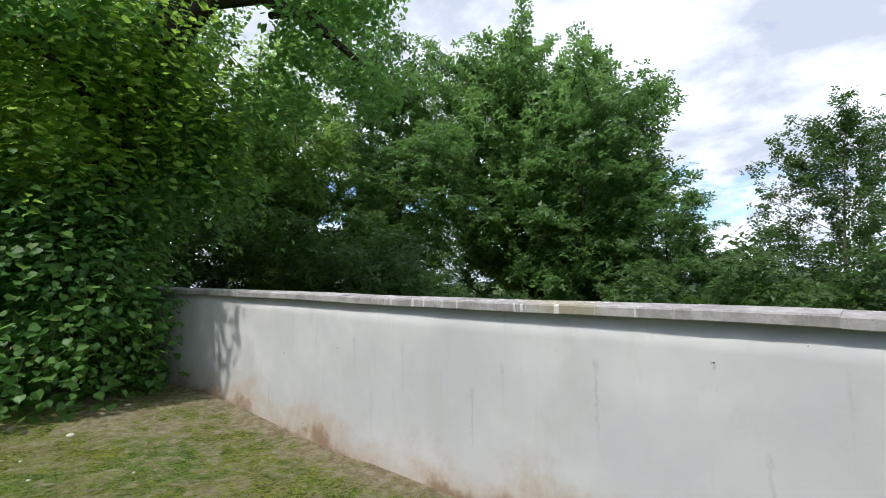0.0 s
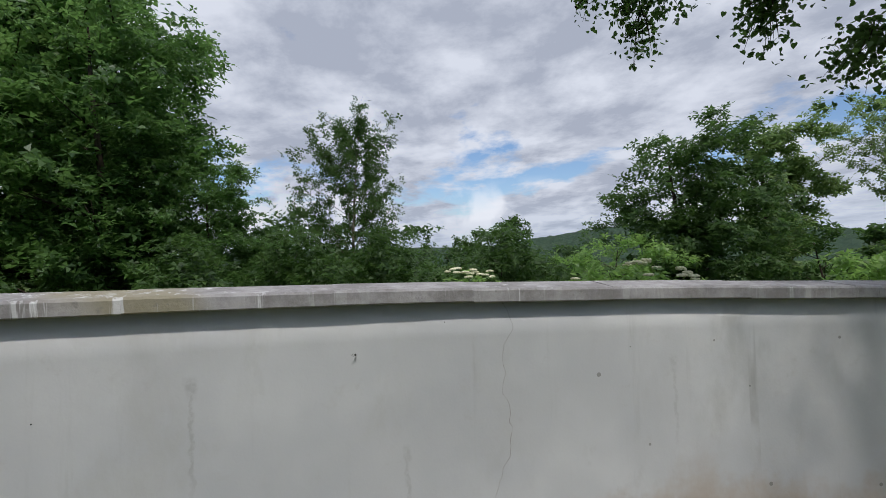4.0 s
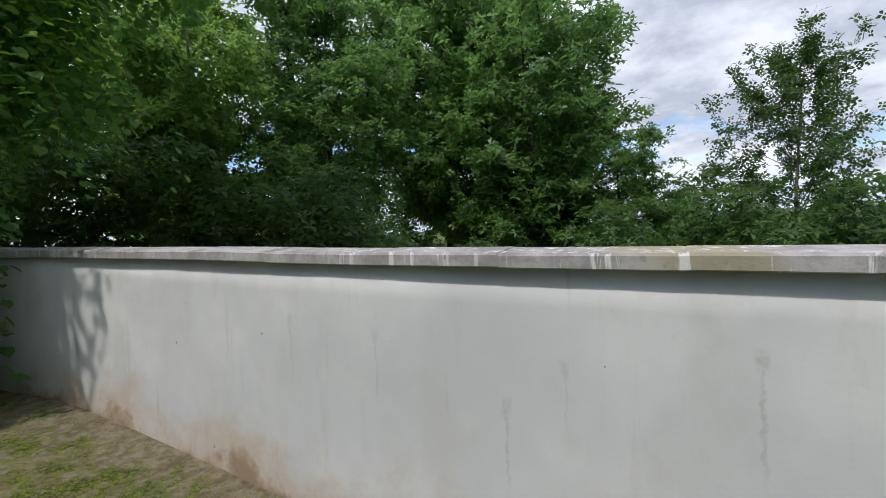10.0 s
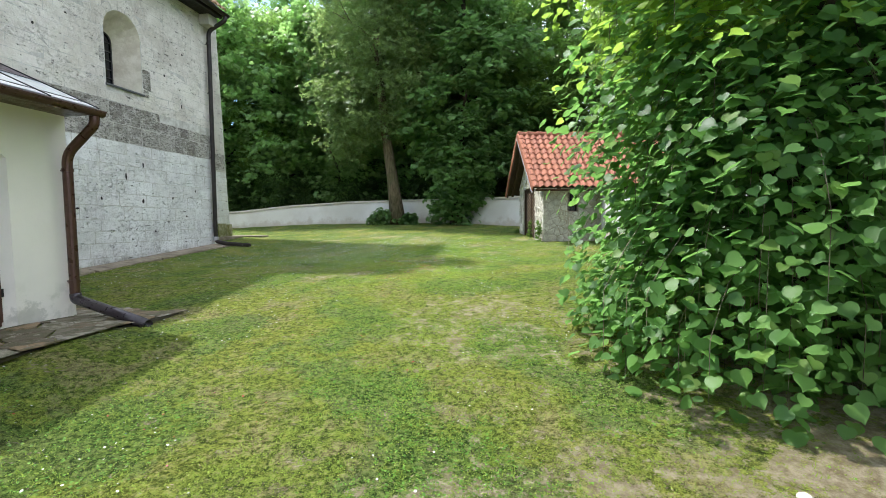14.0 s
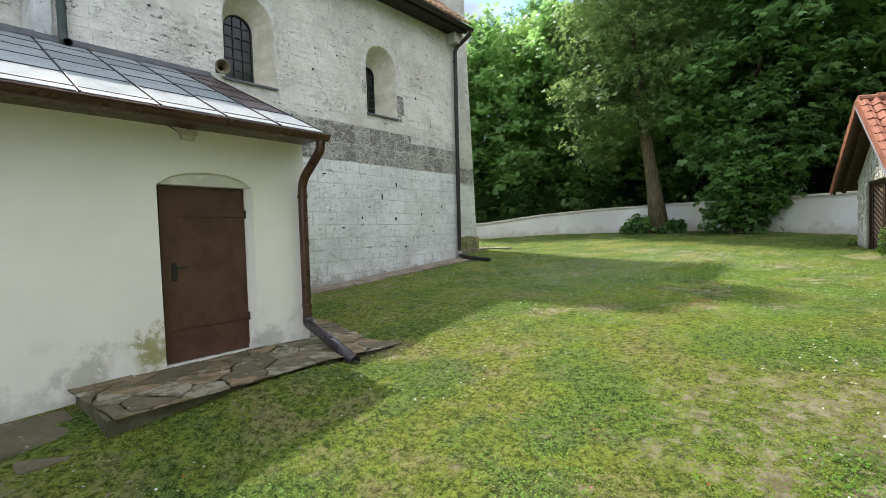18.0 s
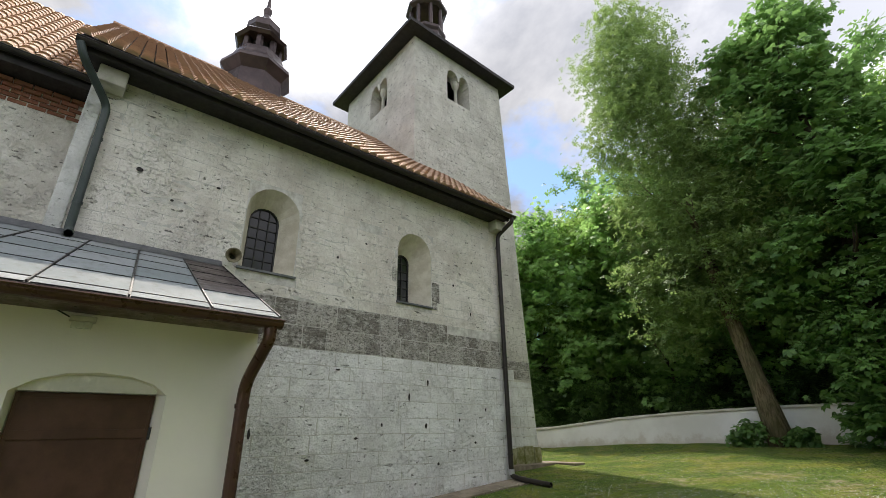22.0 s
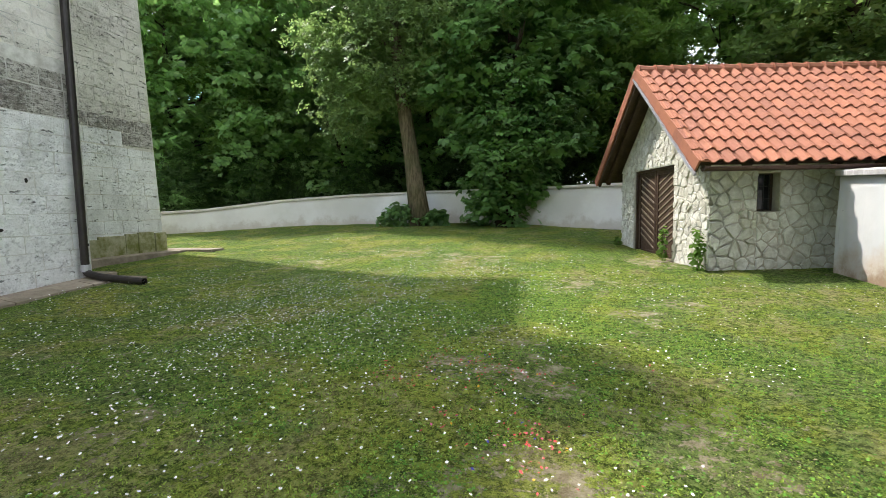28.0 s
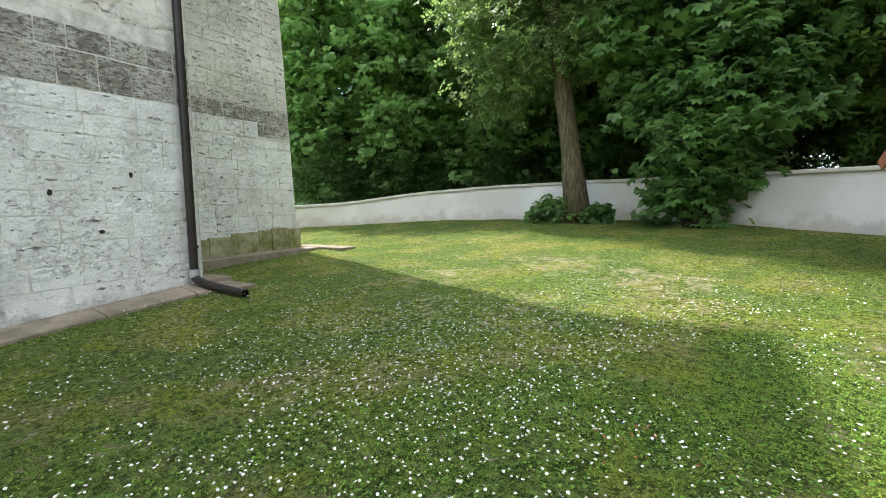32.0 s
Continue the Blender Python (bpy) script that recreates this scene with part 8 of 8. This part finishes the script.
far_tree("round_bush", "dark bush on the slope", -22.5, 26, 3.0, 7.5, LEAF_SHRUB, 105, 3200, 0.4, 0.02, category="bush")
far_tree("round_bush", "dark bush on the slope", -12.5, 26, 4.2, 7.0, LEAF_SHRUB, 106, 3200, 0.4, 0.02, category="bush")
# elder in flower just outside the wall
for x, y, h, w, s in ((12.9, -9.3, 0.44, 0.80, 5), (15.2, -8.3, 0.34, 0.75, 6), (18.6, 2.3, 0.66, 0.9, 7)):
    z = gz(x, y)
    el = thing("elder_bush", "elder bush with flat cream flower heads", "bush", (x, y, z))
    H = h - z
    pts, d = crown_points([(0, 0, H * 0.6, w, w, H * 0.42), (w * 0.5, 0.2, H * 0.72, w * 0.6, w * 0.6, H * 0.25)], 1500, s, 1.4, 0.3)
    leaves_mesh("leaves", pts, np.full(len(pts), 0.12), LEAF_WOOD, DIAMOND, el, 0.6, d * 0.4, 0.3, "", s)
    mesh_obj("stems", *limbs((0, 0, -0.1), (0.1, 0, H * 0.9), 0.04, w, 6, s, 0.2)[:2], BARK, el)
    r = random.Random(s)
    for k in range(16):
        a, q = r.uniform(0, 6.28), r.uniform(0.1, 1.0) * w
        c = Vector((q * math.cos(a), q * math.sin(a), H * (1.0 - 0.12 * (q / w) ** 2) + r.uniform(-0.02, 0.07)))
        bm = bmesh.new()
        for i in range(44):
            b, t = r.uniform(0, 6.28), 0.060 * math.sqrt(r.random())
            p = c + Vector((t * math.cos(b), t * math.sin(b), 0.025 - t * 0.2 + r.uniform(-0.006, 0.006)))
            bmesh.ops.create_icosphere(bm, subdivisions=1, radius=r.uniform(0.010, 0.018), matrix=Matrix.Translation(p))
        part("flower_head", bm, ELDERFLOWER, el, "flat cream umbel" if k == 0 else "")


# ---- distance ----
def hill(name, az0, az1, dist, prof, seed, material, label):
    """A wooded ridge: a strip that rises and falls with the bearing."""
    n, m = 150, 14
    verts, faces = [], []
    for i in range(n):
        az = az0 + (az1 - az0) * i / (n - 1)
        top = float(np.interp(az, *zip(*prof)))
        for k in range(m):
            t = k / (m - 1)
            dd = dist * (0.72 + 0.36 * t)
            x, y = at_bearing(az, dd)
            z = -14 + (0.69 + dist * math.tan(radians(top)) + 14) * math.sin(t * math.pi * 0.62) / math.sin(0.62 * math.pi * 0.78) * (1 if t < 0.8 else 0.98)
            z += 4.0 * noise.noise((x * 0.05, y * 0.05, seed)) + 2.4 * noise.noise((x * 0.16, y * 0.16, seed)) * (1 if t > 0.2 else 0)
            verts.append((x, y, z))
    for i in range(n - 1):
        for k in range(m - 1):
            faces.append((i * m + k, i * m + k + 1, (i + 1) * m + k + 1, (i + 1) * m + k))
    return tagged(mesh_obj(name, verts, faces, material, smooth=False), label, "hill", kind="structure")


FOREST = m_simple("distant_forest", (0.030, 0.055, 0.036), (0.055, 0.085, 0.05), 0.12, 1.0, 0.3, 1.5, 0.1)
hill("backdrop_hill", -20, -100, 520, ((-100, 0.9), (-90, 1.0), (-78, 0.5), (-72, 1.2), (-62, 2.6), (-55, 2.5), (-50, 2.0), (-44.5, 1.3), (-38, 0.25), (-30, 0.0), (-20, -0.2)), 3, FOREST, "wooded ridge in the distance")
hill("backdrop_ridge", 20, -60, 900, ((-60, 0.3), (-45, 0.35), (-35, 0.2), (-30, 0.55), (-24, 0.5), (0, 0.4), (20, 0.4)), 5, FOREST, "low blue wooded ridge on the horizon")


def far_woods():
    """Treetops filling the valley."""
    g = np.random.default_rng(17)
    cs, sz = [], []
    for k in range(240):
        az, dist = g.uniform(-100, 12), g.uniform(60, 260)
        x, y = at_bearing(az, dist)
        z0, h, w = gz(x, y), g.uniform(3.5, 6.5), g.uniform(3, 6)
        m = 64
        d = g.normal(size=(m, 3))
        d /= np.linalg.norm(d, axis=1, keepdims=True)
        cs.append(np.array([x, y, z0 + h * 0.55]) + d * np.array([w, w, h * 0.5]) * g.uniform(0.6, 1.05, (m, 1)))
        sz.append(g.uniform(0.8, 1.5, m))
    ob = leaves_mesh("far_woods", np.concatenate(cs), np.concatenate(sz), LEAF_SHRUB, FAR_CLUSTER, None, 0.8, seed=18)
    tagged(ob, "woodland treetops filling the valley", "woods", kind="stuff")


far_woods()


# ---- paving, kerb and small things on the ground ----
paving = thing("pavement", "irregular flagstone paving round the annex", "paving", kind="structure")


def pave_pt(u, v, d):
    """u is y, v is x; the paving lies level by the door and drops a little to the north."""
    z = -0.655 - 0.05 * smooth01((u - 3.6) / 1.4) * smooth01((v - 1) / 3) + 0.07 * smooth01((3.2 - v) / 3)
    return (v, u, float(z) - d)


bm = bmesh.new()
for a, b, c, d in ((1.68, 4.93, 3.74, 4.90), (4.27, 5.28, 0.40, 3.74)):
    vs = [bm.verts.new((x, y, pave_pt(y, x, 0)[2] + dz)) for dz in (-0.022, -0.5) for x, y in ((c, a), (d, a), (d, b), (c, b))]
    for f in ((0, 1, 2, 3), (4, 7, 6, 5), (0, 4, 5, 1), (1, 5, 6, 2), (2, 6, 7, 3), (3, 7, 4, 0)):
        bm.faces.new([vs[i] for i in f])
part("paving_bed", bm, m_simple("earthy_joint", (0.085, 0.078, 0.050), (0.155, 0.142, 0.10), 3, 0.95, 30, 0.02, 0.15), paving)
rp = random.Random(55)
for reg in ([(1.62, 3.755), (4.97, 3.755), (4.97, 4.95), (1.72, 4.98)], [(4.29, 0.42), (5.30, 0.40), (5.02, 3.75), (4.29, 3.75)]):
    set_stones(paving, reg, lambda u, v, d: pave_pt(u, v, d), 0.46, rp, "flagstone", FLAG, (-0.002, 0.010), 0.008, 0.75, 0.006, True)

for x0, x1, y0, y1, z in ((3.80, 4.62, 0.92, 1.60, -0.80), (3.85, 4.50, 0.10, 0.86, -0.86), (4.64, 4.98, 1.15, 1.63, -0.84)):
    st = boxed(x0, x1, y0, y1, z - 0.35, z, 0.035)
    bmesh.ops.subdivide_edges(st, edges=[e for e in st.edges if e.calc_length() > 0.2], cuts=3, use_grid_fill=True)
    for v in st.verts:
        v.co += Vector((noise.noise(v.co * 3.1), noise.noise(v.co * 2.7 + Vector((5, 0, 0))), 0.6 * noise.noise(v.co * 4.3))) * 0.035
    part("rough_stone", st, FLAG, paving, "rough weathered block below the paving" if z == -0.80 else "")
kerb = thing("kerb_strip", "worn concrete strip along the foot of the church", "kerb", kind="structure")
y = 4.6
while y < 12.2:
    L = min(rp.uniform(0.7, 1.3), 12.25 - y)
    w = 0.47 + rp.uniform(-0.05, 0.05)
    bm = bmesh.new()
    ends = []
    for v in (y + 0.005, y + L - 0.005):
        edge = gz(w, v) + 0.035
        foot = max(float(np.interp(v, (4.5, 6, 12.1), (-0.53, -0.545, -0.11))), edge + 0.02)
        ends += [(0.02, v, edge - 0.5), (w, v, edge - 0.5), (w + 0.02, v, edge), (0.24, v, (edge + foot) / 2 + 0.012), (0.02, v, foot)]
    vs = [bm.verts.new(p) for p in ends]
    for f in ((0, 1, 2, 3, 4), (9, 8, 7, 6, 5), (0, 5, 6, 1), (1, 6, 7, 2), (2, 7, 8, 3), (3, 8, 9, 4), (4, 9, 5, 0)):
        bm.faces.new([vs[i] for i in f])
    bmesh.ops.bevel(bm, geom=[e for e in bm.edges], offset=0.01, segments=1, affect="EDGES")
    part("kerb_slab", bm, KERBSTONE, kerb)
    y += L
# slabs beside the tower
for x0, x1, y0, y1, z in ((-2.2, -1.7, 12.3, 16.3, -0.01), (-2.6, -0.9, 16.25, 16.75, 0.0), (0.02, 0.75, 12.3, 12.62, -0.16), (-1.65, 0.0, 12.28, 12.7, -0.10)):
    part("slab", boxed(x0, x1, y0, y1, z - 0.3, z, 0.015), KERBSTONE, kerb)
MOSS = m_simple("mossy_stone", (0.15, 0.16, 0.045), (0.42, 0.40, 0.28), 2.6, 0.95, 25, 0.02, 0.15)
yy = 12.26
while yy < 16.05:
    L = min(rp.uniform(0.35, 0.7), 16.12 - yy)
    part("plinth_stone", boxed(-2.235, -2.155 + rp.uniform(-0.02, 0.02), yy + 0.003, yy + L - 0.003, -0.25, rp.uniform(0.36, 0.52), 0.025), MOSS, church, "mossy projecting plinth stone" if yy < 12.3 else "")
    yy += L

# stones of the church
rr = random.Random(77)
W1S, W2S = (4.86, 5.98, 3.88, 5.80), (8.49, 9.57, 3.82, 5.78)
stone_rows(nave, courses(4.30, NY1 - 0.012, -0.60, 2.55, (0.27, 0.37), (0.42, 0.85), rr), nave_pt, LIME, "ashlar_block", rr, (0.001, 0.006), 230, chamfer=0.004)
stone_rows(nave, courses(4.30, NY1 - 0.012, 2.552, 3.0, (0.448, 0.45), (0.34, 0.62), rr, (), 0.016), nave_pt, GREY, "grey_block", rr, (0.003, 0.010), 60, chamfer=0.006)
stone_rows(nave, courses(4.30, 10.07, 3.002, 3.5, (0.49, 0.5), (0.34, 0.62), rr, (), 0.016), nave_pt, GREY, "grey_block", rr, (0.003, 0.010), 60, chamfer=0.006)
stone_rows(nave, courses(10.08, NY1 - 0.012, 3.002, 3.3, (0.29, 0.3), (0.3, 0.5), rr, (), 0.02), nave_pt, GREY, "grey_block", rr, (0.003, 0.010), 60, chamfer=0.006)
stone_rows(nave, list(courses(NY0 + 0.2, NY1 - 0.012, 3.50, EAVE - 0.02, (0.15, 0.27), (0.28, 0.85), rr, (W1S, W2S, (4.2, 5.0, 3.0, 3.55)), 0.007)), nave_pt, LIME_UP, "rubble_block", rr, (0.0005, 0.003), 260, chamfer=0.003)
stone_rows(nave, [(8.36, 8.48, 4.35, 4.7), (9.58, 9.82, 4.05, 4.55), (9.58, 9.75, 3.85, 4.03)], nave_pt, GREY, "grey_block", rr, (0.008, 0.012))
stone_rows(tower, courses(12.3, TY1 - 0.02, 0.17, 2.6, (0.27, 0.36), (0.4, 0.8), rr), tower_east, LIME, "ashlar_block", rr, (0.001, 0.006), 120, chamfer=0.004)
stone_rows(tower, courses(12.3, TY1 - 0.02, 2.98, 3.31, (0.31, 0.33), (0.3, 0.5), rr, (), 0.02), tower_east, GREY, "grey_block", rr, (0.004, 0.010), 60)
stone_rows(tower, courses(15.15, TY1 - 0.02, 2.66, 2.98, (0.31, 0.33), (0.28, 0.4), rr, (), 0.02), tower_east, GREY, "grey_block", rr, (0.004, 0.010), 60)
stone_rows(tower, courses(12.3, 15.15, 2.62, 2.98, (0.34, 0.37), (0.35, 0.7), rr), tower_east, LIME, "ashlar_block", rr, (0.003, 0.012), 60)
stone_rows(tower, courses(10.8, TY1 - 0.02, 3.32, TZ - 0.1, (0.22, 0.33), (0.35, 0.8), rr, ((12.40, 13.76, 13.6, 15.4),)), tower_east, TOWERSTONE, "tower_block", rr, (0.001, 0.008), 180, chamfer=0.012)
stone_rows(tower_s, courses(TX0, TX1 - 0.02, 9.0, TZ - 0.1, (0.22, 0.33), (0.35, 0.8), rr, ((-5.58, -4.22, 13.6, 15.4),)), tower_south, TOWERSTONE, "tower_block", rr, (0.001, 0.008), 180, chamfer=0.012)
# arch stones round the two windows
for cu, spring, hw in ((9.03, 5.22, 0.52),):
    for k in range(9):
        a0, a1 = math.pi * k / 9 + 0.015, math.pi * (k + 1) / 9 - 0.015
        poly = [(cu + R * math.cos(a), spring + R * math.sin(a)) for R, a in ((hw, a1), (hw + 0.19, a1), (hw + 0.19, (a0 + a1) / 2), (hw + 0.19, a0), (hw, a0), (hw, (a0 + a1) / 2))]
        v, f = piece_data(nave_pt, poly, 0.006, 0.004, 0.001)
        ob = mesh_obj("arch_stone", v, f, LIME_UP)
        ob.parent = nave
hut_finish()


# ---- lawn: blades, clover, daisies and scattered petals ----
def lawn_spots(n, seed, dense):
    """Random spots on the lawn, thicker where the walk passes."""
    g = np.random.default_rng(seed)
    x, y = g.uniform(0.5, 13.2, n), g.uniform(-11.5, 23.2, n)
    wall = np.interp(y, [p[1] for p in INNER_EAST], [p[0] for p in INNER_EAST])
    nw = np.interp(x, [p[0] for p in INNER_NORTH[::-1]], [p[1] for p in INNER_NORTH[::-1]])
    ok = (x < wall - 0.1) & (y < nw - 0.1)
    ok &= ~((x < 5.0) & (y < 5.15)) & ~((x < 0.5) & (y < 12.3))
    hu = (x - HA.x) * HN.x + (y - HA.y) * HN.y
    ok &= ~((hu > -0.12) & (y > 13.6) & (y < 18.2))
    ok &= g.random(n) < dense(x, y)
    return x[ok], y[ok]


def density(x, y):
    path = np.minimum(np.hypot(x - 7.4, (y - 9.0) * 0.55), np.hypot(x - 9.3, (y - 1.6) * 0.6))
    near = np.clip(1.25 - path / 7.0, 0.12, 1)
    bare = 0.55 * smooth01(1.25 - np.hypot(x - 12.1, y - 3.2) / 2.6)
    bare = np.maximum(bare, 0.4 * smooth01(1.3 - np.hypot(x - 10.9, y - 0.6) / 2.6))
    for a, b, s in DRY_SPOTS:
        bare = np.maximum(bare, 0.85 * smooth01(1.6 - np.hypot(x - a, y - b) / s))
    return near * (1 - bare)


def close(x, y):
    """The same, but thick only along the line walked and thin beyond it."""
    path = np.minimum(np.hypot(x - 7.3, (y - 9.0) * 0.5), np.hypot(x - 9.0, (y - 2.0) * 0.55))
    return density(x, y) * np.clip(1.25 - path / 4.2, 0.10, 1)


def patch(x, y, scale, seed):
    return np.array([noise.noise((a * scale, b * scale, seed)) for a, b in zip(x, y)])


BLADE = ([(-0.12, 0, 0), (0.12, 0, 0), (0.07, 0.6, 0.12), (0.0, 1.0, 0.32)], [(0, 1, 2), (0, 2, 3)])
x, y = lawn_spots(260000, 5, close)
keep = patch(x, y, 2.6, 2) > -0.28
x, y = x[keep], y[keep]
g = np.random.default_rng(6)
z = ground_z(x, y)
c = np.stack([x, y, z + 0.002], 1)
# blades stand up: the leaf's own length axis points upward
ob = leaves_mesh("grass", c, g.uniform(0.012, 0.030, len(c)), GRASS, ([(p[0] * 1.1, p[1] * 0.45, p[1] * 0.75 + p[2]) for p in BLADE[0]], BLADE[1]), None, 2.2, seed=7)
tagged(ob, "short mown grass blades", "grass", kind="stuff")
OVAL = ([(0, 0, 0), (0.36, 0.45, 0.10), (0, 1.0, -0.06), (-0.36, 0.45, 0.10)], [(0, 1, 2, 3)])
x, y = lawn_spots(1500000, 15, close)
keep = patch(x, y, 3.4, 12) + g.normal(size=len(x)) * 0.3 > -0.22
x, y = x[keep], y[keep]
c = np.stack([x, y, ground_z(x, y) + g.uniform(0.004, 0.030, len(x))], 1)
ob = leaves_mesh("sward", c, g.uniform(0.007, 0.0155, len(c)), GRASS, OVAL, None, 1.1, seed=17)
tagged(ob, "low leafy sward of the mown lawn", "grass", kind="stuff")
TREFOIL = ([(0, 0, 0), (0.5, 0.1, 0.05), (0.42, 0.62, 0.02), (0, 0.5, 0.06), (-0.42, 0.62, 0.02), (-0.5, 0.1, 0.05), (-0.38, -0.5, 0.02), (0.38, -0.5, 0.02)], [(0, 1, 2, 3), (0, 3, 4, 5), (0, 5, 6), (0, 7, 1)])
x, y = lawn_spots(460000, 8, close)
q = patch(x, y, 0.85, 9) + 0.5 * patch(x, y, 2.5, 4) + g.normal(size=len(x)) * 0.12 + 0.16 * smooth01((y - 7.5) / 2.5)
keep = q > 0.0
x, y = x[keep], y[keep]
c = np.stack([x, y, ground_z(x, y) + g.uniform(0.008, 0.035, len(x))], 1)
ob = leaves_mesh("clover", c, g.uniform(0.008, 0.018, len(c)), CLOVER, TREFOIL, None, 2.0, seed=9)
tagged(ob, "patches of low clover leaves", "clover", kind="stuff")
x, y = lawn_spots(46000, 12, lambda x, y: 0.12 + 0.88 * smooth01(1.5 - np.hypot(x - 10.8, y - 0.4) / 3.2))
c = np.stack([x, y, ground_z(x, y) + 0.012], 1)
c = c[:9000]
for a, b, s in DRY_SPOTS:
    k = int(3600 * s)
    p, q = g.normal(a, s * 0.8, k), g.normal(b, s * 0.8, k)
    c = np.concatenate([c, np.stack([p, q, ground_z(p, q) + 0.012], 1)])
ob = leaves_mesh("dry_litter", c, np.concatenate([g.uniform(0.010, 0.028, 9000), g.uniform(0.005, 0.012, len(c) - 9000)]), STRAW, ([(-0.1, 0, 0), (0.1, 0, 0.02), (0.12, 0.8, 0.05), (-0.05, 1.0, 0.0)], [(0, 1, 2, 3)]), None, 2.0, seed=13)
tagged(ob, "dry grass and leaf litter", "litter", kind="stuff")


def daisy_field():
    x, y = lawn_spots(150000, 21, lambda x, y: np.where(y > 4, 1.0, 0.6))
    q = patch(x, y, 0.45, 5) + 0.6 * patch(x, y, 1.4, 8)
    east = smooth01((x - 9.2) / 1.8) * smooth01((11 - y) / 4)
    mid = 0.7 * np.exp(-((x - 4.2) / 3.4) ** 2 - ((y - 9.5) / 4.2) ** 2)
    keep = q + mid - 0.7 * east - 0.35 * smooth01((y - 14.5) / 3) > 0.0
    x, y = x[keep], y[keep]
    thick = 0.09 + 0.85 * np.exp(-((x - 4.5) / 2.4) ** 2 - ((y - 11.3) / 2.8) ** 2) + 0.3 * np.exp(-((x - 7.2) / 1.8) ** 2 - ((y - 13.2) / 1.4) ** 2)
    keep = g.random(len(x)) < thick
    x, y = x[keep], y[keep]
    n = min(len(x), 17500)
    x, y = x[:n], y[:n]
    c = np.stack([x, y, ground_z(x, y) + g.uniform(0.03, 0.065, n)], 1)
    k = 5
    disc = ([(0, 0, 0.1)] + [((1.0 if i % 2 == 0 else 0.84) * math.cos(i * math.pi / k), (1.0 if i % 2 == 0 else 0.84) * math.sin(i * math.pi / k), 0) for i in range(2 * k)], [(0, 1 + i, 1 + (i + 1) % (2 * k)) for i in range(2 * k)])
    s = g.uniform(0.0066, 0.0106, n)
    a = leaves_mesh("daisies", c, s, PETAL, disc, None, 1.5, seed=23)
    tagged(a, "white daisies scattered over the lawn", "flowers", kind="stuff")
    heart = ([(0.3 * math.cos(i * math.pi / 2), 0.3 * math.sin(i * math.pi / 2), 0.16) for i in range(4)], [tuple(range(4))])
    b = leaves_mesh("daisy_hearts", c, s, YOLK, heart, None, 1.5, seed=23)
    tagged(b, "yellow hearts of the daisies", "flowers", kind="stuff")


daisy_field()


def petals():
    """Handfuls of red, pink and blue petals lying in the grass."""
    r = random.Random(33)
    spots = [(7.67, 8.41, 70, 0.25), (7.56, 7.42, 40, 0.3), (6.48, 9.23, 30, 0.25), (7.23, 9.59, 50, 0.25), (6.88, 9.73, 40, 0.25), (6.69, 9.15, 40, 0.25), (7.52, 9.39, 50, 0.3), (7.22, 8.48, 25, 0.25), (7.68, 8.24, 40, 0.5), (7.45, 6.79, 60, 0.35), (6.54, 10.84, 30, 0.4), (7.2, 9.3, 50, 0.6), (8.1, 9.6, 30, 0.7), (7.9, 7.4, 24, 0.5), (6.9, 4.4, 20, 0.8), (8.2, 5.5, 20, 0.7), (8.6, 3.6, 16, 0.8), (7.2, 1.9, 16, 0.9), (6.7, 12.3, 20, 0.8), (9.4, 7.6, 14, 0.8), (4.8, 12.6, 18, 1.0), (3.6, 15.3, 20, 1.0), (6.1, 5.6, 14, 0.9), (6.2, 2.6, 14, 1.1)]
    for mat, name, share in ((RED, "red_petals", 0.5), (PINK, "pink_petals", 0.12), (BLUE, "blue_petals", 0.09), (YOLK, "yellow_petals", 0.05)):
        c = []
        for i, (x, y, n, s) in enumerate(spots):
            k = share * (3.0 if (name == "blue_petals" and i == 1) else 1)
            for _ in range(int(1.25 * n * k)):
                a, b = r.gauss(x, s * 0.45), r.gauss(y, s * 0.45)
                c.append((a, b, gz(a, b) + r.uniform(0.030, 0.055)))
        ob = leaves_mesh(name, np.array(c), np.random.default_rng(3).uniform(0.013, 0.030, len(c)), mat, DIAMOND, None, 1.6, seed=31)
        tagged(ob, name.replace("_", " ") + " lying in the grass", "petals", kind="stuff")


petals()
# loose stones and the ivy at the hut corner
for x, y, s in ((11.24, 1.87, 0.045), (12.26, 2.48, 0.045), (10.4, 0.9, 0.02), (11.0, 0.3, 0.018), (10.6, 1.5, 0.02)):
    st = bmesh.new()
    bmesh.ops.create_icosphere(st, subdivisions=2, radius=s)
    for v in st.verts:
        v.co *= 1 + 0.25 * noise.noise(v.co * 14 + Vector((x, y, 0)))
        v.co.z *= 0.6
    ob = part("stone", st, STONE_TRIM, None)
    ob.location = (x, y, gz(x, y) + s * 0.3)
    tagged(ob, "pale loose stone lying on bare soil", "stone")
for u, w, h, n in ((0.02, 0.16, 0.75, 90), (D0 + 0.05, 0.14, 0.7, 70), (D1 + 0.55, 0.14, 0.25, 40)):
    p = Vector(gable_pt(u, 0, -0.16))
    z = gz(p.x, p.y)
    vine = thing("creeper", "small green creeper growing up the hut", "plant", (p.x, p.y, z))
    pts, d = crown_points([(0, 0, h * 0.4, w * 0.6, w, h * 0.6)], n, int(u * 10) + 3, 2.5, 0.2)
    leaves_mesh("leaves", pts, np.full(len(pts), 0.085), LEAF_LIGHT, HEART, vine, 0.3, d * 0.5, 0.5, "", 12)
    mesh_obj("stem", *tube_data([(0, 0, -0.05), (0.02, 0.02, h * 0.5), (0, 0, h * 0.85)], [0.012, 0.009, 0.004], 5), BARK, vine)
